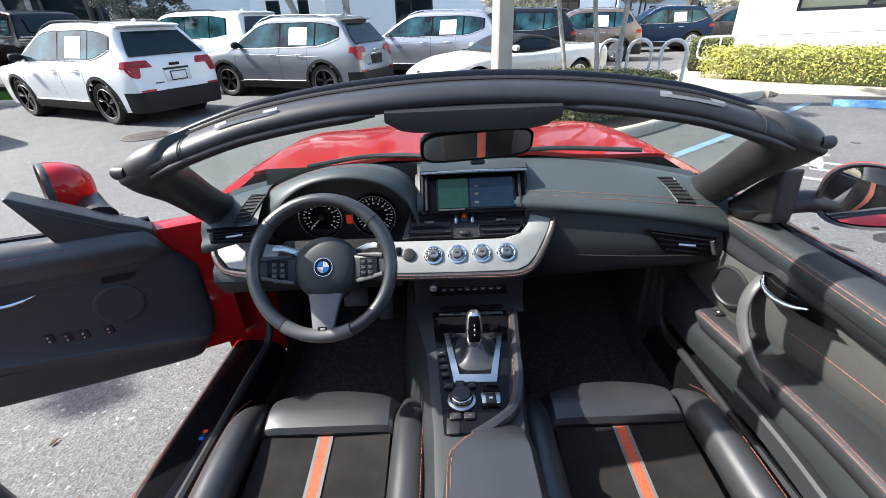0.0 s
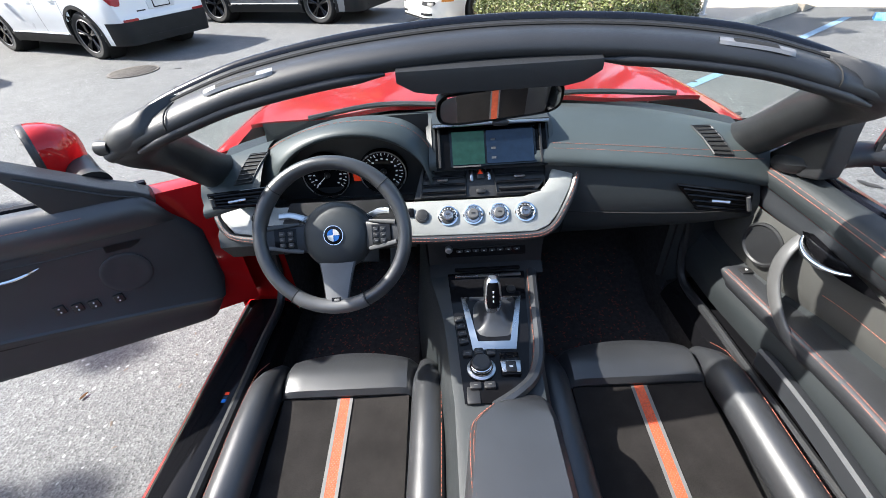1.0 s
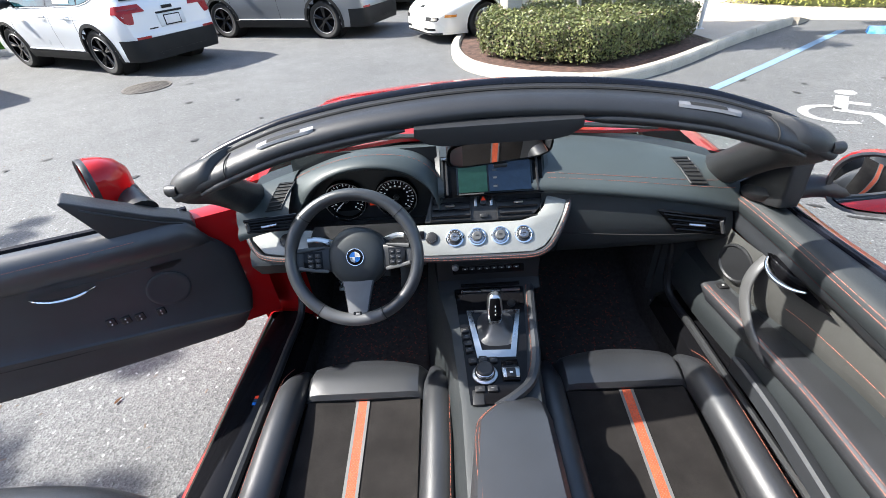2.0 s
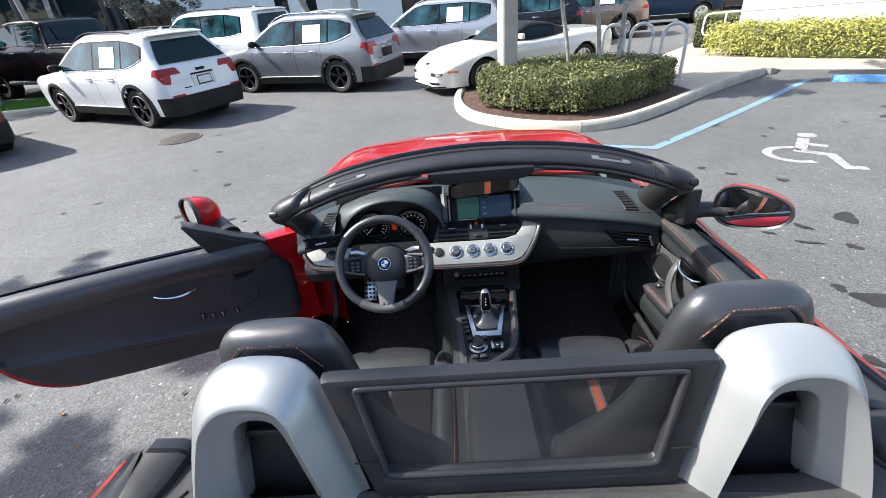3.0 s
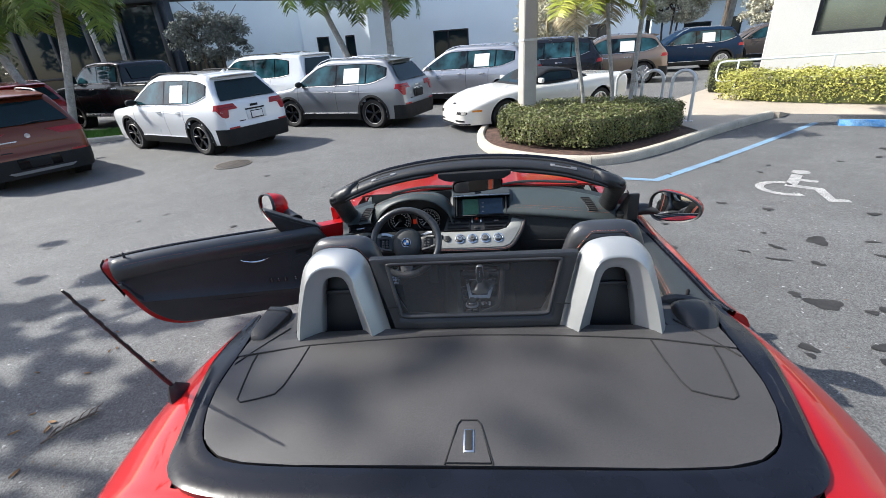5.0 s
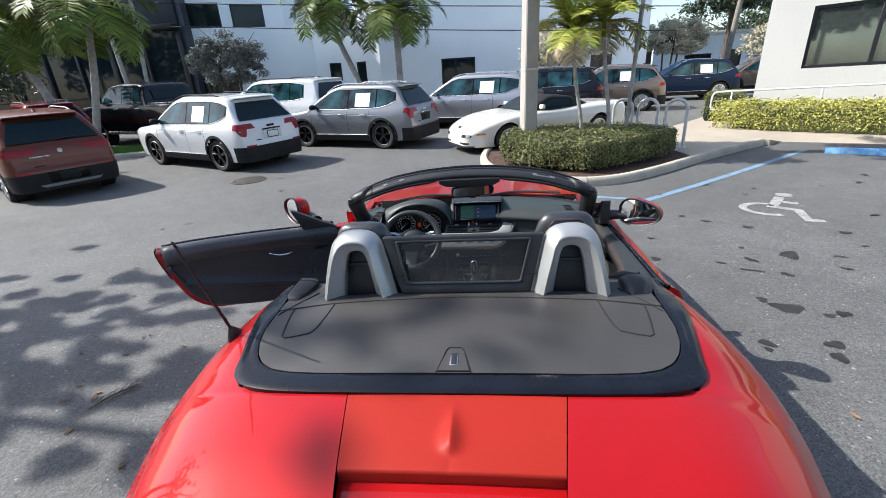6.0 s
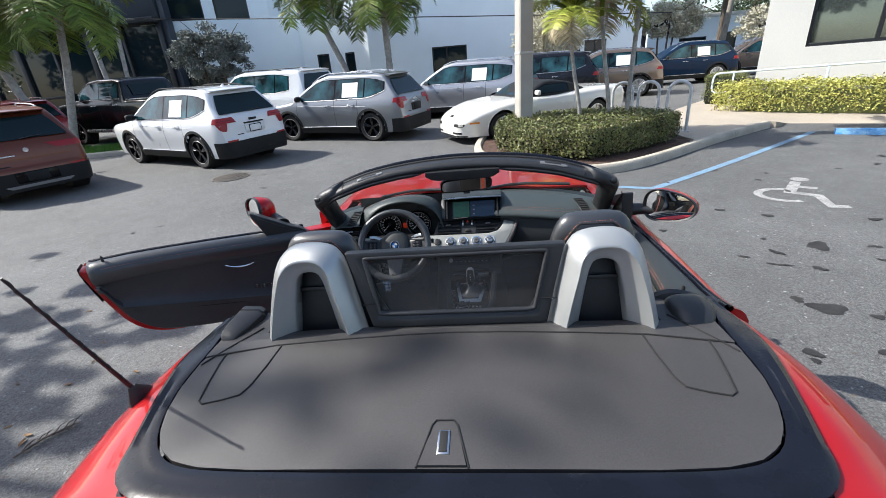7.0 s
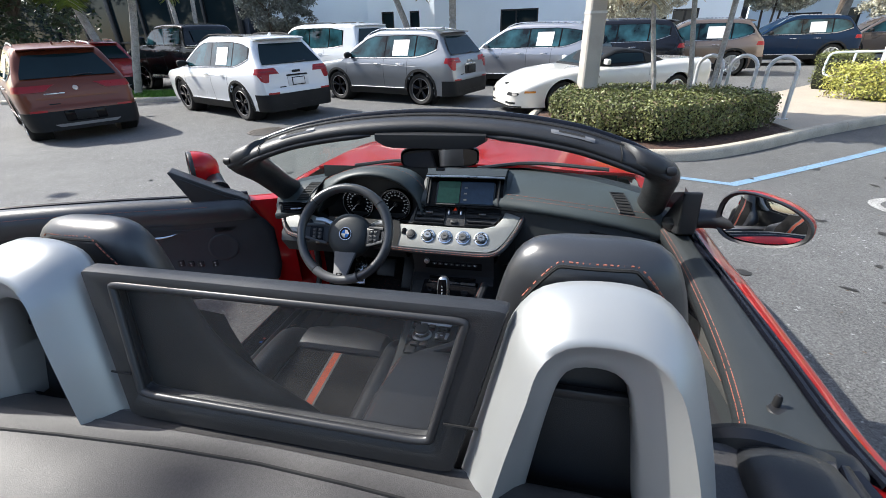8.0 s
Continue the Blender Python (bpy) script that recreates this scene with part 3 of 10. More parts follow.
inner = offset_path(ISLAND, 0.13)
bed = [(p.x, p.y) for p in inner if p.x < 4.15] + [(4.05, 7.2), (3.4, 8.05), (2.2, 9.3)]
bm = flat_patch(bed, 0.09, 0.3)
for v in bm.verts:
    v.co.z += 0.012 * noise.noise(v.co * 3)
skirt(bm, 0.10)
thing("planting_bed", bm, MULCH, "reddish brown mulch and soil inside the kerb", "soil", kind="structure")
walk_pts = [(p.x, p.y) for p in inner if p.x > 3.85] + [(6.14, 7.78), (6.6, 8.15), (8.6, 7.3), (14, 4.5), (16, 8.0), (9.5, 11.6), (7.7, 13.0), (6.9, 12.3), (4.4, 9.6), (3.3, 9.3), (2.75, 8.7), (3.3, 7.95), (3.86, 7.15)]
bm = flat_patch(walk_pts, 0.125, 0.3)
ramp = [Vector(p) for p in ((6.0, 7.9), (6.6, 8.15), (8.6, 7.3), (14, 4.5))]
for v in bm.verts:
    q = Vector((v.co.x, v.co.y))
    dist = 9.0
    for a, b in zip(ramp[1:], ramp[2:]):
        t = max(0, min(1, (q - a).dot(b - a) / (b - a).length_squared))
        dist = min(dist, (q - a - (b - a) * t).length)
    v.co.z -= 0.119 * max(0, 1 - dist / 0.6)
skirt(bm, 0.14)
thing("pavement", bm, WALKWAY, "pale concrete walkway beside the planted island", "pavement", kind="structure")
kerb_run([V(7.55, 12.9, 0), V(8.0, 13.5, 0), V(8.6, 14.2, 0), V(9.4, 14.9, 0)], 0.18, 0.16, 3, "pale concrete kerb end by the far drive")
# grass strip on the far side
GR = [V(-9.6, 9.75, 0), V(-10.3, 9.6, 0), V(-11.5, 9.25, 0), V(-13.5, 8.9, 0), V(-16, 8.6, 0)]
kerb_run([V(p.x, p.y, 0) for p in reversed(GR)], 0.15, 0.13, 2, "concrete kerb along the grass strip")


def grass_patch():
    r = random.Random(3)
    bm = bmesh.new()
    for k in range(9000):
        x = r.uniform(-16, -9.7)
        y = r.uniform(9.0 + (x + 9.7) * 0.17 + 0.9, 10.3 + (x + 9.7) * 0.12 + 0.9)
        h = r.uniform(0.04, 0.11)
        a = r.uniform(0, 6.28)
        z = ground_z(x, y) + 0.10
        d = V(math.cos(a), math.sin(a), 0) * 0.012
        lean = V(r.uniform(-0.03, 0.03), r.uniform(-0.03, 0.03), h)
        bm.faces.new([bm.verts.new(V(x, y, z) - d), bm.verts.new(V(x, y, z) + d), bm.verts.new(V(x, y, z) + lean)])
    thing("grass", bm, GRASS, "bright green short lawn grass", "grass", kind="stuff")
    pts = [(-9.7, 9.9), (-16, 8.75), (-16.2, 10.7), (-9.9, 11.4)]
    thing("lawn_soil", flat_patch(pts, 0.09, 0.8), GRASS, "green lawn strip behind the kerb", "lawn", kind="structure")


grass_patch()


# ---- Leaves and plants ----
def leaf_quads(bm, p, nrm, s, r, ratio=0.5):
    """One small folded leaf of two triangles pairs."""
    n = Vector(nrm).normalized()
    t = n.cross(V(r.uniform(-1, 1), r.uniform(-1, 1), r.uniform(-1, 1)))
    if t.length < 1e-3:
        t = V(1, 0, 0)
    t.normalize()
    b = n.cross(t)
    a0 = bm.verts.new(p - t * s * 0.5)
    a1 = bm.verts.new(p + b * s * ratio * 0.5 + n * s * 0.08)
    a2 = bm.verts.new(p + t * s * 0.5)
    a3 = bm.verts.new(p - b * s * ratio * 0.5 + n * s * 0.08)
    bm.faces.new((a0, a1, a2, a3))


def hedge(name, outline_fn, n, leaf, size, label, mat_leaf, seed, inner_bm, dry=None, core=None):
    ob = root(name, pose(0, 0, 0), label, "hedge")
    r = random.Random(seed)
    # solid core, darker than the leaves, stands in for shade between them
    part("shade_core", inner_bm, core or INNER, ob)
    for m_, frac in ((mat_leaf, 1.0),) + (((dry, 0.12),) if dry else ()):
        bm = bmesh.new()
        for k in range(int(n * frac)):
            p, nr = outline_fn(r)
            nr = nr + V(r.gauss(0, 0.6), r.gauss(0, 0.6), r.gauss(0.15, 0.6))
            leaf_quads(bm, p + V(r.gauss(0, size), r.gauss(0, size), r.gauss(0, size)), nr, leaf * r.uniform(0.6, 1.4), r)
        o = part("foliage", bm, m_, ob)
        o["kind"] = "stuff"
    return ob


HEDGE_BASE = [(0.32, 6.35), (0.9, 5.75), (1.75, 5.35), (2.35, 5.6), (3.2, 6.2), (3.72, 6.62), (3.62, 7.1), (3.2, 7.6), (2.0, 8.05), (0.6, 7.6)]


def poly_sampler(poly, h, top_bump=0.05):
    tot = []
    for a, b in zip(poly, poly[1:] + poly[:1]):
        tot.append(((Vector(b) - Vector(a)).length, Vector(a), Vector(b)))
    per = sum(t[0] for t in tot)
    c = sum((Vector(p) for p in poly), Vector((0, 0))) / len(poly)

    def inside(x, y):
        k = False
        for (x1, y1), (x2, y2) in zip(poly, poly[1:] + poly[:1]):
            if (y1 > y) != (y2 > y) and x < (x2 - x1) * (y - y1) / (y2 - y1) + x1:
                k = not k
        return k

    x0, x1 = min(p[0] for p in poly), max(p[0] for p in poly)
    y0, y1 = min(p[1] for p in poly), max(p[1] for p in poly)

    def fn(r):
        if r.random() < 0.5:
            while True:
                x, y = r.uniform(x0, x1), r.uniform(y0, y1)
                if inside(x, y):
                    break
            b = noise.noise(V(x * 2.2, y * 2.2, 0)) * top_bump + noise.noise(V(x * 7, y * 7, 3)) * top_bump * 0.5
            return V(x, y, ground_z(x, y) + 0.1 + h + b), V(0, 0, 1)
        s = r.uniform(0, per)
        for ln, a, b in tot:
            if s < ln:
                break
            s -= ln
        q = a + (b - a) * (s / ln)
        d = (b - a).normalized()
        nr = V(d.y, -d.x, 0)
        if (q - c).dot(Vector((nr.x, nr.y))) < 0:
            nr = -nr
        z = r.uniform(0.08, 1.0) ** 0.8 * h
        bul = noise.noise(V(q.x * 3, q.y * 3, z * 4)) * 0.05 - 0.05 * (1 - min(1, z / 0.25))
        return V(q.x, q.y, ground_z(q.x, q.y) + 0.1 + z) + nr * bul, nr

    return fn


def poly_block(poly, h, shrink=0.93):
    c = sum((Vector(p) for p in poly), Vector((0, 0))) / len(poly)
    pts = [c + (Vector(p) - c) * shrink for p in poly]
    rows = []
    for k, (f, z) in enumerate(((0.9, 0.02), (1.0, 0.15), (1.0, h * 0.8), (0.95, h - 0.03))):
        rows.append([V(*(c + (p - c) * f), ground_z(p.x, p.y) + 0.08 + z) for p in pts])
    return bm_loft(rows, closed=True, caps=True)


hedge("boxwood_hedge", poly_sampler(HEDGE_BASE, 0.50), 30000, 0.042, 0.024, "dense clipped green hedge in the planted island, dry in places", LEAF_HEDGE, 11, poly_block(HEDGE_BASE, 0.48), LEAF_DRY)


# Right-hand building stands along this line
RB0, RBD = Vector((7.05, 10.86)), Vector((0.87, -0.493)).normalized()
RBN = Vector((-RBD.y, RBD.x))
if RBN.y > 0:
    RBN = -RBN


def rb(a, out, z):
    """A point of the white building's front: along its face, out from it, height."""
    p = RB0 + RBD * a + RBN * out
    return V(p.x, p.y, z)


YH = [tuple((RB0 + RBD * a + RBN * o)) for a, o in ((-0.55, 1.50), (-0.2, 1.05), (2, 0.95), (5, 0.95), (8.5, 0.95), (8.5, 1.85), (5, 1.80), (2, 1.75), (0, 1.75))]
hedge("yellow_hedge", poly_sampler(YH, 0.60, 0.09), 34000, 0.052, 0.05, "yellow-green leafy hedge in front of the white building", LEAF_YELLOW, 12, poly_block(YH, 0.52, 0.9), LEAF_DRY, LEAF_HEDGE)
DH = [tuple((RB0 + RBD * a + RBN * o)) for a, o in ((-0.9, 0.2), (0.0, 0.5), (0.0, -0.6), (-0.7, -1.3))]
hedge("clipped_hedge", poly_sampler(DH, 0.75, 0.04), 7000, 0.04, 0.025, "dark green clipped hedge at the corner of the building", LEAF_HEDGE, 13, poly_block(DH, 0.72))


# ---- Buildings ----
def wall_with_holes(a, b, z0, z1, holes, t, material, parent, name="wall"):
    """A wall from a to b with rectangular openings (s0, s1, z0, z1) cut through it."""
    a, b = Vector(a), Vector(b)
    d = b - a
    ln = d.length
    d /= ln
    n = Vector((-d.y, d.x))
    ss = sorted({0.0, ln, *[h[0] for h in holes], *[h[1] for h in holes]})
    zs = sorted({z0, z1, *[h[2] for h in holes], *[h[3] for h in holes]})
    bm = bmesh.new()
    grid = {}

    def vert(s, z, k):
        key = (round(s, 4), round(z, 4), k)
        if key not in grid:
            p = a + d * s + n * (k * t)
            grid[key] = bm.verts.new((p.x, p.y, z))
        return grid[key]

    def solid(i, j):
        if i < 0 or j < 0 or i >= len(ss) - 1 or j >= len(zs) - 1:
            return False
        sm, zm = (ss[i] + ss[i + 1]) / 2, (zs[j] + zs[j + 1]) / 2
        return not any(h[0] < sm < h[1] and h[2] < zm < h[3] for h in holes)

    for i in range(len(ss) - 1):
        for j in range(len(zs) - 1):
            if not solid(i, j):
                continue
            s0, s1, y0, y1 = ss[i], ss[i + 1], zs[j], zs[j + 1]
            for k in (0, 1):
                bm.faces.new([vert(s0, y0, k), vert(s1, y0, k), vert(s1, y1, k), vert(s0, y1, k)])
            for di, dj, e in ((-1, 0, ((s0, y0), (s0, y1))), (1, 0, ((s1, y0), (s1, y1))), (0, -1, ((s0, y0), (s1, y0))), (0, 1, ((s0, y1), (s1, y1)))):
                if not solid(i + di, j + dj):
                    (p, q), (u, w) = e
                    bm.faces.new([vert(p, q, 0), vert(u, w, 0), vert(u, w, 1), vert(p, q, 1)])
    bmesh.ops.recalc_face_normals(bm, faces=bm.faces)
    return part(name, bm, material, parent)


def window_in(a, b, hole, t, parent, mullions=(), sill=False, glass=None):
    """Frame and glass panes that fill an opening of a wall."""
    a, b = Vector(a), Vector(b)
    d = (b - a).normalized()
    n = Vector((-d.y, d.x))
    s0, s1, z0, z1 = hole

    def bar(u0, u1, w0, w1, k0, k1):
        p = a + d * u0 + n * k0
        bm = bm_prism([(0, 0), (u1 - u0, 0), (u1 - u0, k1 - k0), (0, k1 - k0)], "z", w0, w1, 0.004, 1)
        ang = math.atan2(d.y, d.x)
        return xf(bm, Matrix.Translation((p.x, p.y, 0)) @ Matrix.Rotation(ang, 4, "Z"))

    f = 0.07
    win = part("window", bm_join(bar(s0, s1, z0, z0 + f, 0.03, 0.13), bar(s0, s1, z1 - f, z1, 0.03, 0.13), bar(s0, s0 + f, z0 + f, z1 - f, 0.03, 0.13), bar(s1 - f, s1, z0 + f, z1 - f, 0.03, 0.13)), DARK_FRAME, parent, "dark window frame")
    cuts = [s0 + f] + [s0 + (s1 - s0) * m for m in mullions] + [s1 - f]
    for m in mullions:
        c = s0 + (s1 - s0) * m
        part("mullion", bar(c - 0.04, c + 0.04, z0 + f, z1 - f, 0.03, 0.12), DARK_FRAME, win)
    for u, w in zip(cuts, cuts[1:]):
        part("pane", bar(u + 0.002, w - 0.002, z0 + f, z1 - f, 0.08, 0.09), glass or DARK_GLASS, win, "dark reflecting pane")
    return win


def right_building():
    ob = root("white_building", pose(0, 0, 0), "white rendered low building with a large dark-framed window", "building")
    a, b = rb(0.22, 0, 0), rb(14, 0, 0)
    A, B = (a.x, a.y), (b.x, b.y)
    hole = (0.88, 3.50, 1.62, 3.03)
    wall_with_holes(A, B, 0.0, 6.5, [hole, (5.2, 7.6, 1.72, 3.45)], 0.25, WALL_CREAM, ob)
    window_in(A, B, hole, 0.25, ob, (0.485,), glass=FILM_GLASS)
    window_in(A, B, (5.2, 7.6, 1.72, 3.45), 0.25, ob, (0.5,), glass=FILM_GLASS)
    c = rb(0.22, -10, 0)
    f = rb(0.22, -0.25, 0)
    wall_with_holes((c.x, c.y), (f.x, f.y), 0.0, 6.5, [], 0.25, WALL_CREAM, ob, "side_wall")
    e = rb(14, -10, 0)
    g = rb(14, -0.25, 0)
    wall_with_holes((g.x, g.y), (e.x, e.y), 0.0, 6.5, [], 0.25, WALL_CREAM, ob, "side_wall")
    wall_with_holes((e.x, e.y), (c.x, c.y), 0.0, 6.5, [], 0.25, WALL_CREAM, ob, "back_wall")
    part("roof", bm_loft([[rb(0.12, 0.1, 6.52), rb(14.1, 0.1, 6.52)], [rb(0.12, -10.1, 6.52), rb(14.1, -10.1, 6.52)]]), WALL_WHITE, ob)
    # dark sheet in place of the unlit room behind the panes
    part("room_shade", bm_loft([[rb(0.4, -2.2, 0.3), rb(13.5, -2.2, 0.3)], [rb(0.4, -2.2, 4.5), rb(13.5, -2.2, 4.5)]]), DARK_FASCIA, ob)
    # railing in front of the wall
    rail = root("handrail", pose(0, 0, 0), "white painted steel pipe handrail along the wall", "handrail")
    g = 0.15
    part("top_rail", bm_tube([rb(-0.25, 0.55, g + 1.0), rb(3, 0.55, g + 1.06), rb(9, 0.55, g + 1.15)], 0.024, 10), WALL_WHITE, rail)
    part("end_loop", bm_tube(spline([rb(-0.25, 0.55, g + 1.0), rb(-0.62, 0.58, g + 0.98), rb(-0.68, 0.58, g + 0.9), rb(-0.66, 0.58, g + 0.55), rb(-0.28, 0.55, g + 0.52)], 18), 0.022, 8), WALL_WHITE, rail)
    for s in (-0.25, 1.6, 3.5, 5.4, 7.3):
        part("post", bm_tube([rb(s, 0.55, 0.1), rb(s, 0.55, g + 1.0 + 0.016 * (s + 0.25))], 0.022, 8), WALL_WHITE, rail)


right_building()

YB = 24.0
GB = ground_z(0, 24)


def back_building():
    ob = root("white_office_building", pose(0, 0, 0), "long white two-storey office building with small dark windows", "building")
    A, B = (-6.3, YB), (8.6, YB)
    holes = [(3.6, 5.55, 1.75, 3.15), (11.95, 13.1, 0.6, 2.85), (9.2, 9.9, 0.7, 2.7)]
    wall_with_holes(A, B, GB - 0.3, 9.5, holes, 0.3, WALL_WHITE, ob)
    window_in(A, B, holes[0], 0.3, ob, (0.42,))
    window_in(A, B, holes[1], 0.3, ob, (0.5,))
    window_in(A, B, holes[2], 0.3, ob)
    # canted entrance bay that catches the sun
    wall_with_holes((-10.6, YB + 1.0), (-8.9, YB + 1.0), GB - 0.3, 9.5, [(0.85, 1.6, GB, 3.35)], 0.3, WALL_WHITE, ob)
    wall_with_holes((-8.9, YB + 1.0), (-6.3, YB), GB - 0.3, 9.5, [(1.05, 1.75, GB, 3.3)], 0.3, WALL_WHITE, ob)
    window_in((-10.6, YB + 1.0), (-8.9, YB + 1.0), (0.85, 1.6, GB, 3.35), 0.3, ob)
    window_in((-8.9, YB + 1.0), (-6.3, YB), (1.05, 1.75, GB, 3.3), 0.3, ob)
    part("canopy_slab", bm_loft([[V(-11.2, YB - 1.2, 5.3), V(-9.0, YB - 1.0, 5.0), V(-7.6, YB - 0.2, 4.8)], [V(-11.2, YB - 1.2, 7.6), V(-9.0, YB - 1.0, 7.4), V(-7.6, YB - 0.2, 7.2)]]), WALL_WHITE, ob)
    # left wing with two upper windows
    C, D = (-18.6, YB - 1.35), (-10.6, YB + 1.3)
    w2 = [(1.35, 3.35, 5.53, 6.82), (3.95, 5.75, 5.50, 6.72)]
    wall_with_holes(C, D, GB - 0.3, 9.5, w2 + [(1.2, 3.6, GB, 3.0)], 0.3, WALL_WHITE, ob)
    for h in w2:
        window_in(C, D, h, 0.3, ob)
    window_in(C, D, (1.2, 3.6, GB, 3.0), 0.3, ob, (0.33, 0.66))
    wall_with_holes((8.6, YB + 0.3), (8.6, YB + 12), GB - 0.3, 9.5, [], 0.3, WALL_WHITE, ob, "side_wall")
    wall_with_holes((8.6, YB + 12), (-18.6, YB + 12), GB - 0.3, 9.5, [], 0.3, WALL_WHITE, ob, "back_wall")
    part("roof", bm_loft([[V(-18.7, YB + 1.4, 9.5), V(8.7, YB + 0.1, 9.5)], [V(-18.7, YB + 12, 9.5), V(8.7, YB + 12, 9.5)]]), WALL_WHITE, ob)
    # dark sheet whose colour stands for the unlit rooms
    part("room_shade", bm_loft([[V(-18, YB + 3.5, 0.4), V(8, YB + 3.5, 0.4)], [V(-18, YB + 3.5, 9.2), V(8, YB + 3.5, 9.2)]]), DARK_FASCIA, ob)


back_building()


def glass_building():
    ob = root("glass_showroom", pose(0, 0, 0), "dark-glazed showroom front with slanted mullions", "building")
    y = 22.5
    x1 = -17.3
    part("fascia", bm_box((22, 1.2, 4.2), (x1 - 11, y + 0.5, 7.75), 0.03), DARK_FASCIA, ob)
    part("soffit", bm_box((22, 1.6, 0.25), (x1 - 11, y + 0.2, 5.55), 0.02), DARK_FRAME, ob)
    edges = [x1 - 0.1, x1 - 2.4, x1 - 4.6, x1 - 6.9, x1 - 9.2, x1 - 11.5, x1 - 14, x1 - 17, x1 - 21]
    for k, x in enumerate(edges):
        part("mullion", bm_box((0.16 if k % 2 else 0.30, 0.22, 5.0), (x, y, 3.0), 0.01), DARK_FRAME, ob)
    for u, w in zip(edges, edges[1:]):
        part("glazing", bm_box((u - w - 0.17, 0.02, 3.2), ((u + w) / 2, y + 0.05, 3.75), 0.0), DARK_GLASS, ob)
        part("transom", bm_box((u - w - 0.17, 0.14, 0.12), ((u + w) / 2, y, 2.1), 0.01), DARK_FRAME, ob)
        part("lower_glazing", bm_box((u - w - 0.17, 0.02, 1.55), ((u + w) / 2, y + 0.05, 1.25), 0.0), DARK_GLASS, ob)
    part("side_wall", bm_box((0.3, 0.5, 9.0), (x1 + 0.2, y + 0.30, 5.0), 0.0), DARK_FASCIA, ob)
    part("end_wall", bm_box((0.3, 6, 9.0), (x1 - 22, y + 3.0, 5.0), 0.0), DARK_FASCIA, ob)
    # dark slab for the unlit showroom interior
    part("room_shade", bm_box((21, 0.1, 9.0), (x1 - 11, y + 6, 5.0), 0.0), DARK_FASCIA, ob)


glass_building()


def far_building():
    ob = root("low_far_building", pose(0, 0, 0), "low white building far behind the trees with dark windows", "building")
    y = 36.0
    A, B = (13.0, y), (30.0, y)
    hs = [(2.4, 4.4, 1.4, 3.0), (5.2, 6.6, 0.6, 3.2), (9, 11, 1.4, 3.0)]
    wall_with_holes(A, B, 0.3, 4.3, hs, 0.3, WALL_WHITE, ob)
    for h in hs:
        window_in(A, B, h, 0.3, ob)
    part("roof", bm_box((17.6, 9, 0.25), (21.5, y + 4.3, 4.42), 0.02), WALL_CREAM, ob)
    # dark slab for the unlit inside of the building
    part("room_shade", bm_box((16.5, 0.1, 3.8), (21.5, y + 3, 2.3), 0), DARK_FASCIA, ob)


far_building()


# ---- Parked vehicles ----
def wheel(parent, x, y, r, w, rim, side, spokes=5, twin=True, rr=0.70):
    """A tyre with its alloy; side is the outward direction along x."""
    prof = [(-w / 2, r * 0.66), (-w / 2, r * 0.90), (-w / 2 + 0.02, r * 0.97), (-w / 4, r), (w / 4, r), (w / 2 - 0.02, r * 0.97), (w / 2, r * 0.90), (w / 2 - 0.01, r * rr + 0.01), (w / 2 - 0.02, r * rr)]
    prof = [(p * side, q) for p, q in prof]
    wh = part("wheel", bm_lathe(prof, "x", 32, (x, y, r)), TYRE, parent, "black rubber tyre")
    part("rim", bm_lathe([((w / 2 - 0.015) * side, r * rr + 0.004), ((w / 2 - 0.012) * side, r * rr - 0.02), ((w / 2 - 0.09) * side, r * rr - 0.03), ((w / 2 - 0.10) * side, 0.01)], "x", 32, (x, y, r)), rim if rim is RIM_SILVER else GLOSS, wh)
    bms = []
    for k in range(spokes):
        for da in ((-0.13, 0.13) if twin else (0,)):
            a0 = 2 * math.pi * k / spokes + 0.3
            a1 = a0 + da
            p0 = V((w / 2 - 0.045) * side, 0.045 * math.cos(a0), 0.045 * math.sin(a0))
            p1 = V((w / 2 - 0.02) * side, (r * rr - 0.01) * math.cos(a1), (r * rr - 0.01) * math.sin(a1))
            b = bm_tube([p0, (p0 + p1) / 2 + V(0.005 * side, 0, 0), p1], [0.022, 0.018, 0.024] if twin else [0.035, 0.03, 0.045], 6, up=(side, 0, 0), flat=0.6)
            bms.append(b)
    if rim is not RIM_SILVER:
        part("rim_edge", bm_lathe([((w / 2 - 0.014) * side, r * rr + 0.003), ((w / 2 - 0.006) * side, r * rr - 0.004), ((w / 2 - 0.012) * side, r * rr - 0.013)], "x", 32, (x, y, r)), SATIN_GREY, wh, "machined rim edge")
    sp = bm_join(*bms)
    bmesh.ops.translate(sp, verts=sp.verts, vec=(x, y, r))
    part("spoke_set", sp, rim, wh)
    part("hub_cap", bm_lathe([((w / 2 - 0.06) * side, 0.06), ((w / 2 - 0.03) * side, 0.055), ((w / 2 - 0.025) * side, 0.001)], "x", 20, (x, y, r)), rim, wh)
    return wh


def arc(cy, cz, r, a0, a1, n):
    return [(cy + r * math.cos(radians(a0 + (a1 - a0) * k / n)), cz + r * math.sin(radians(a0 + (a1 - a0) * k / n))) for k in range(n + 1)]


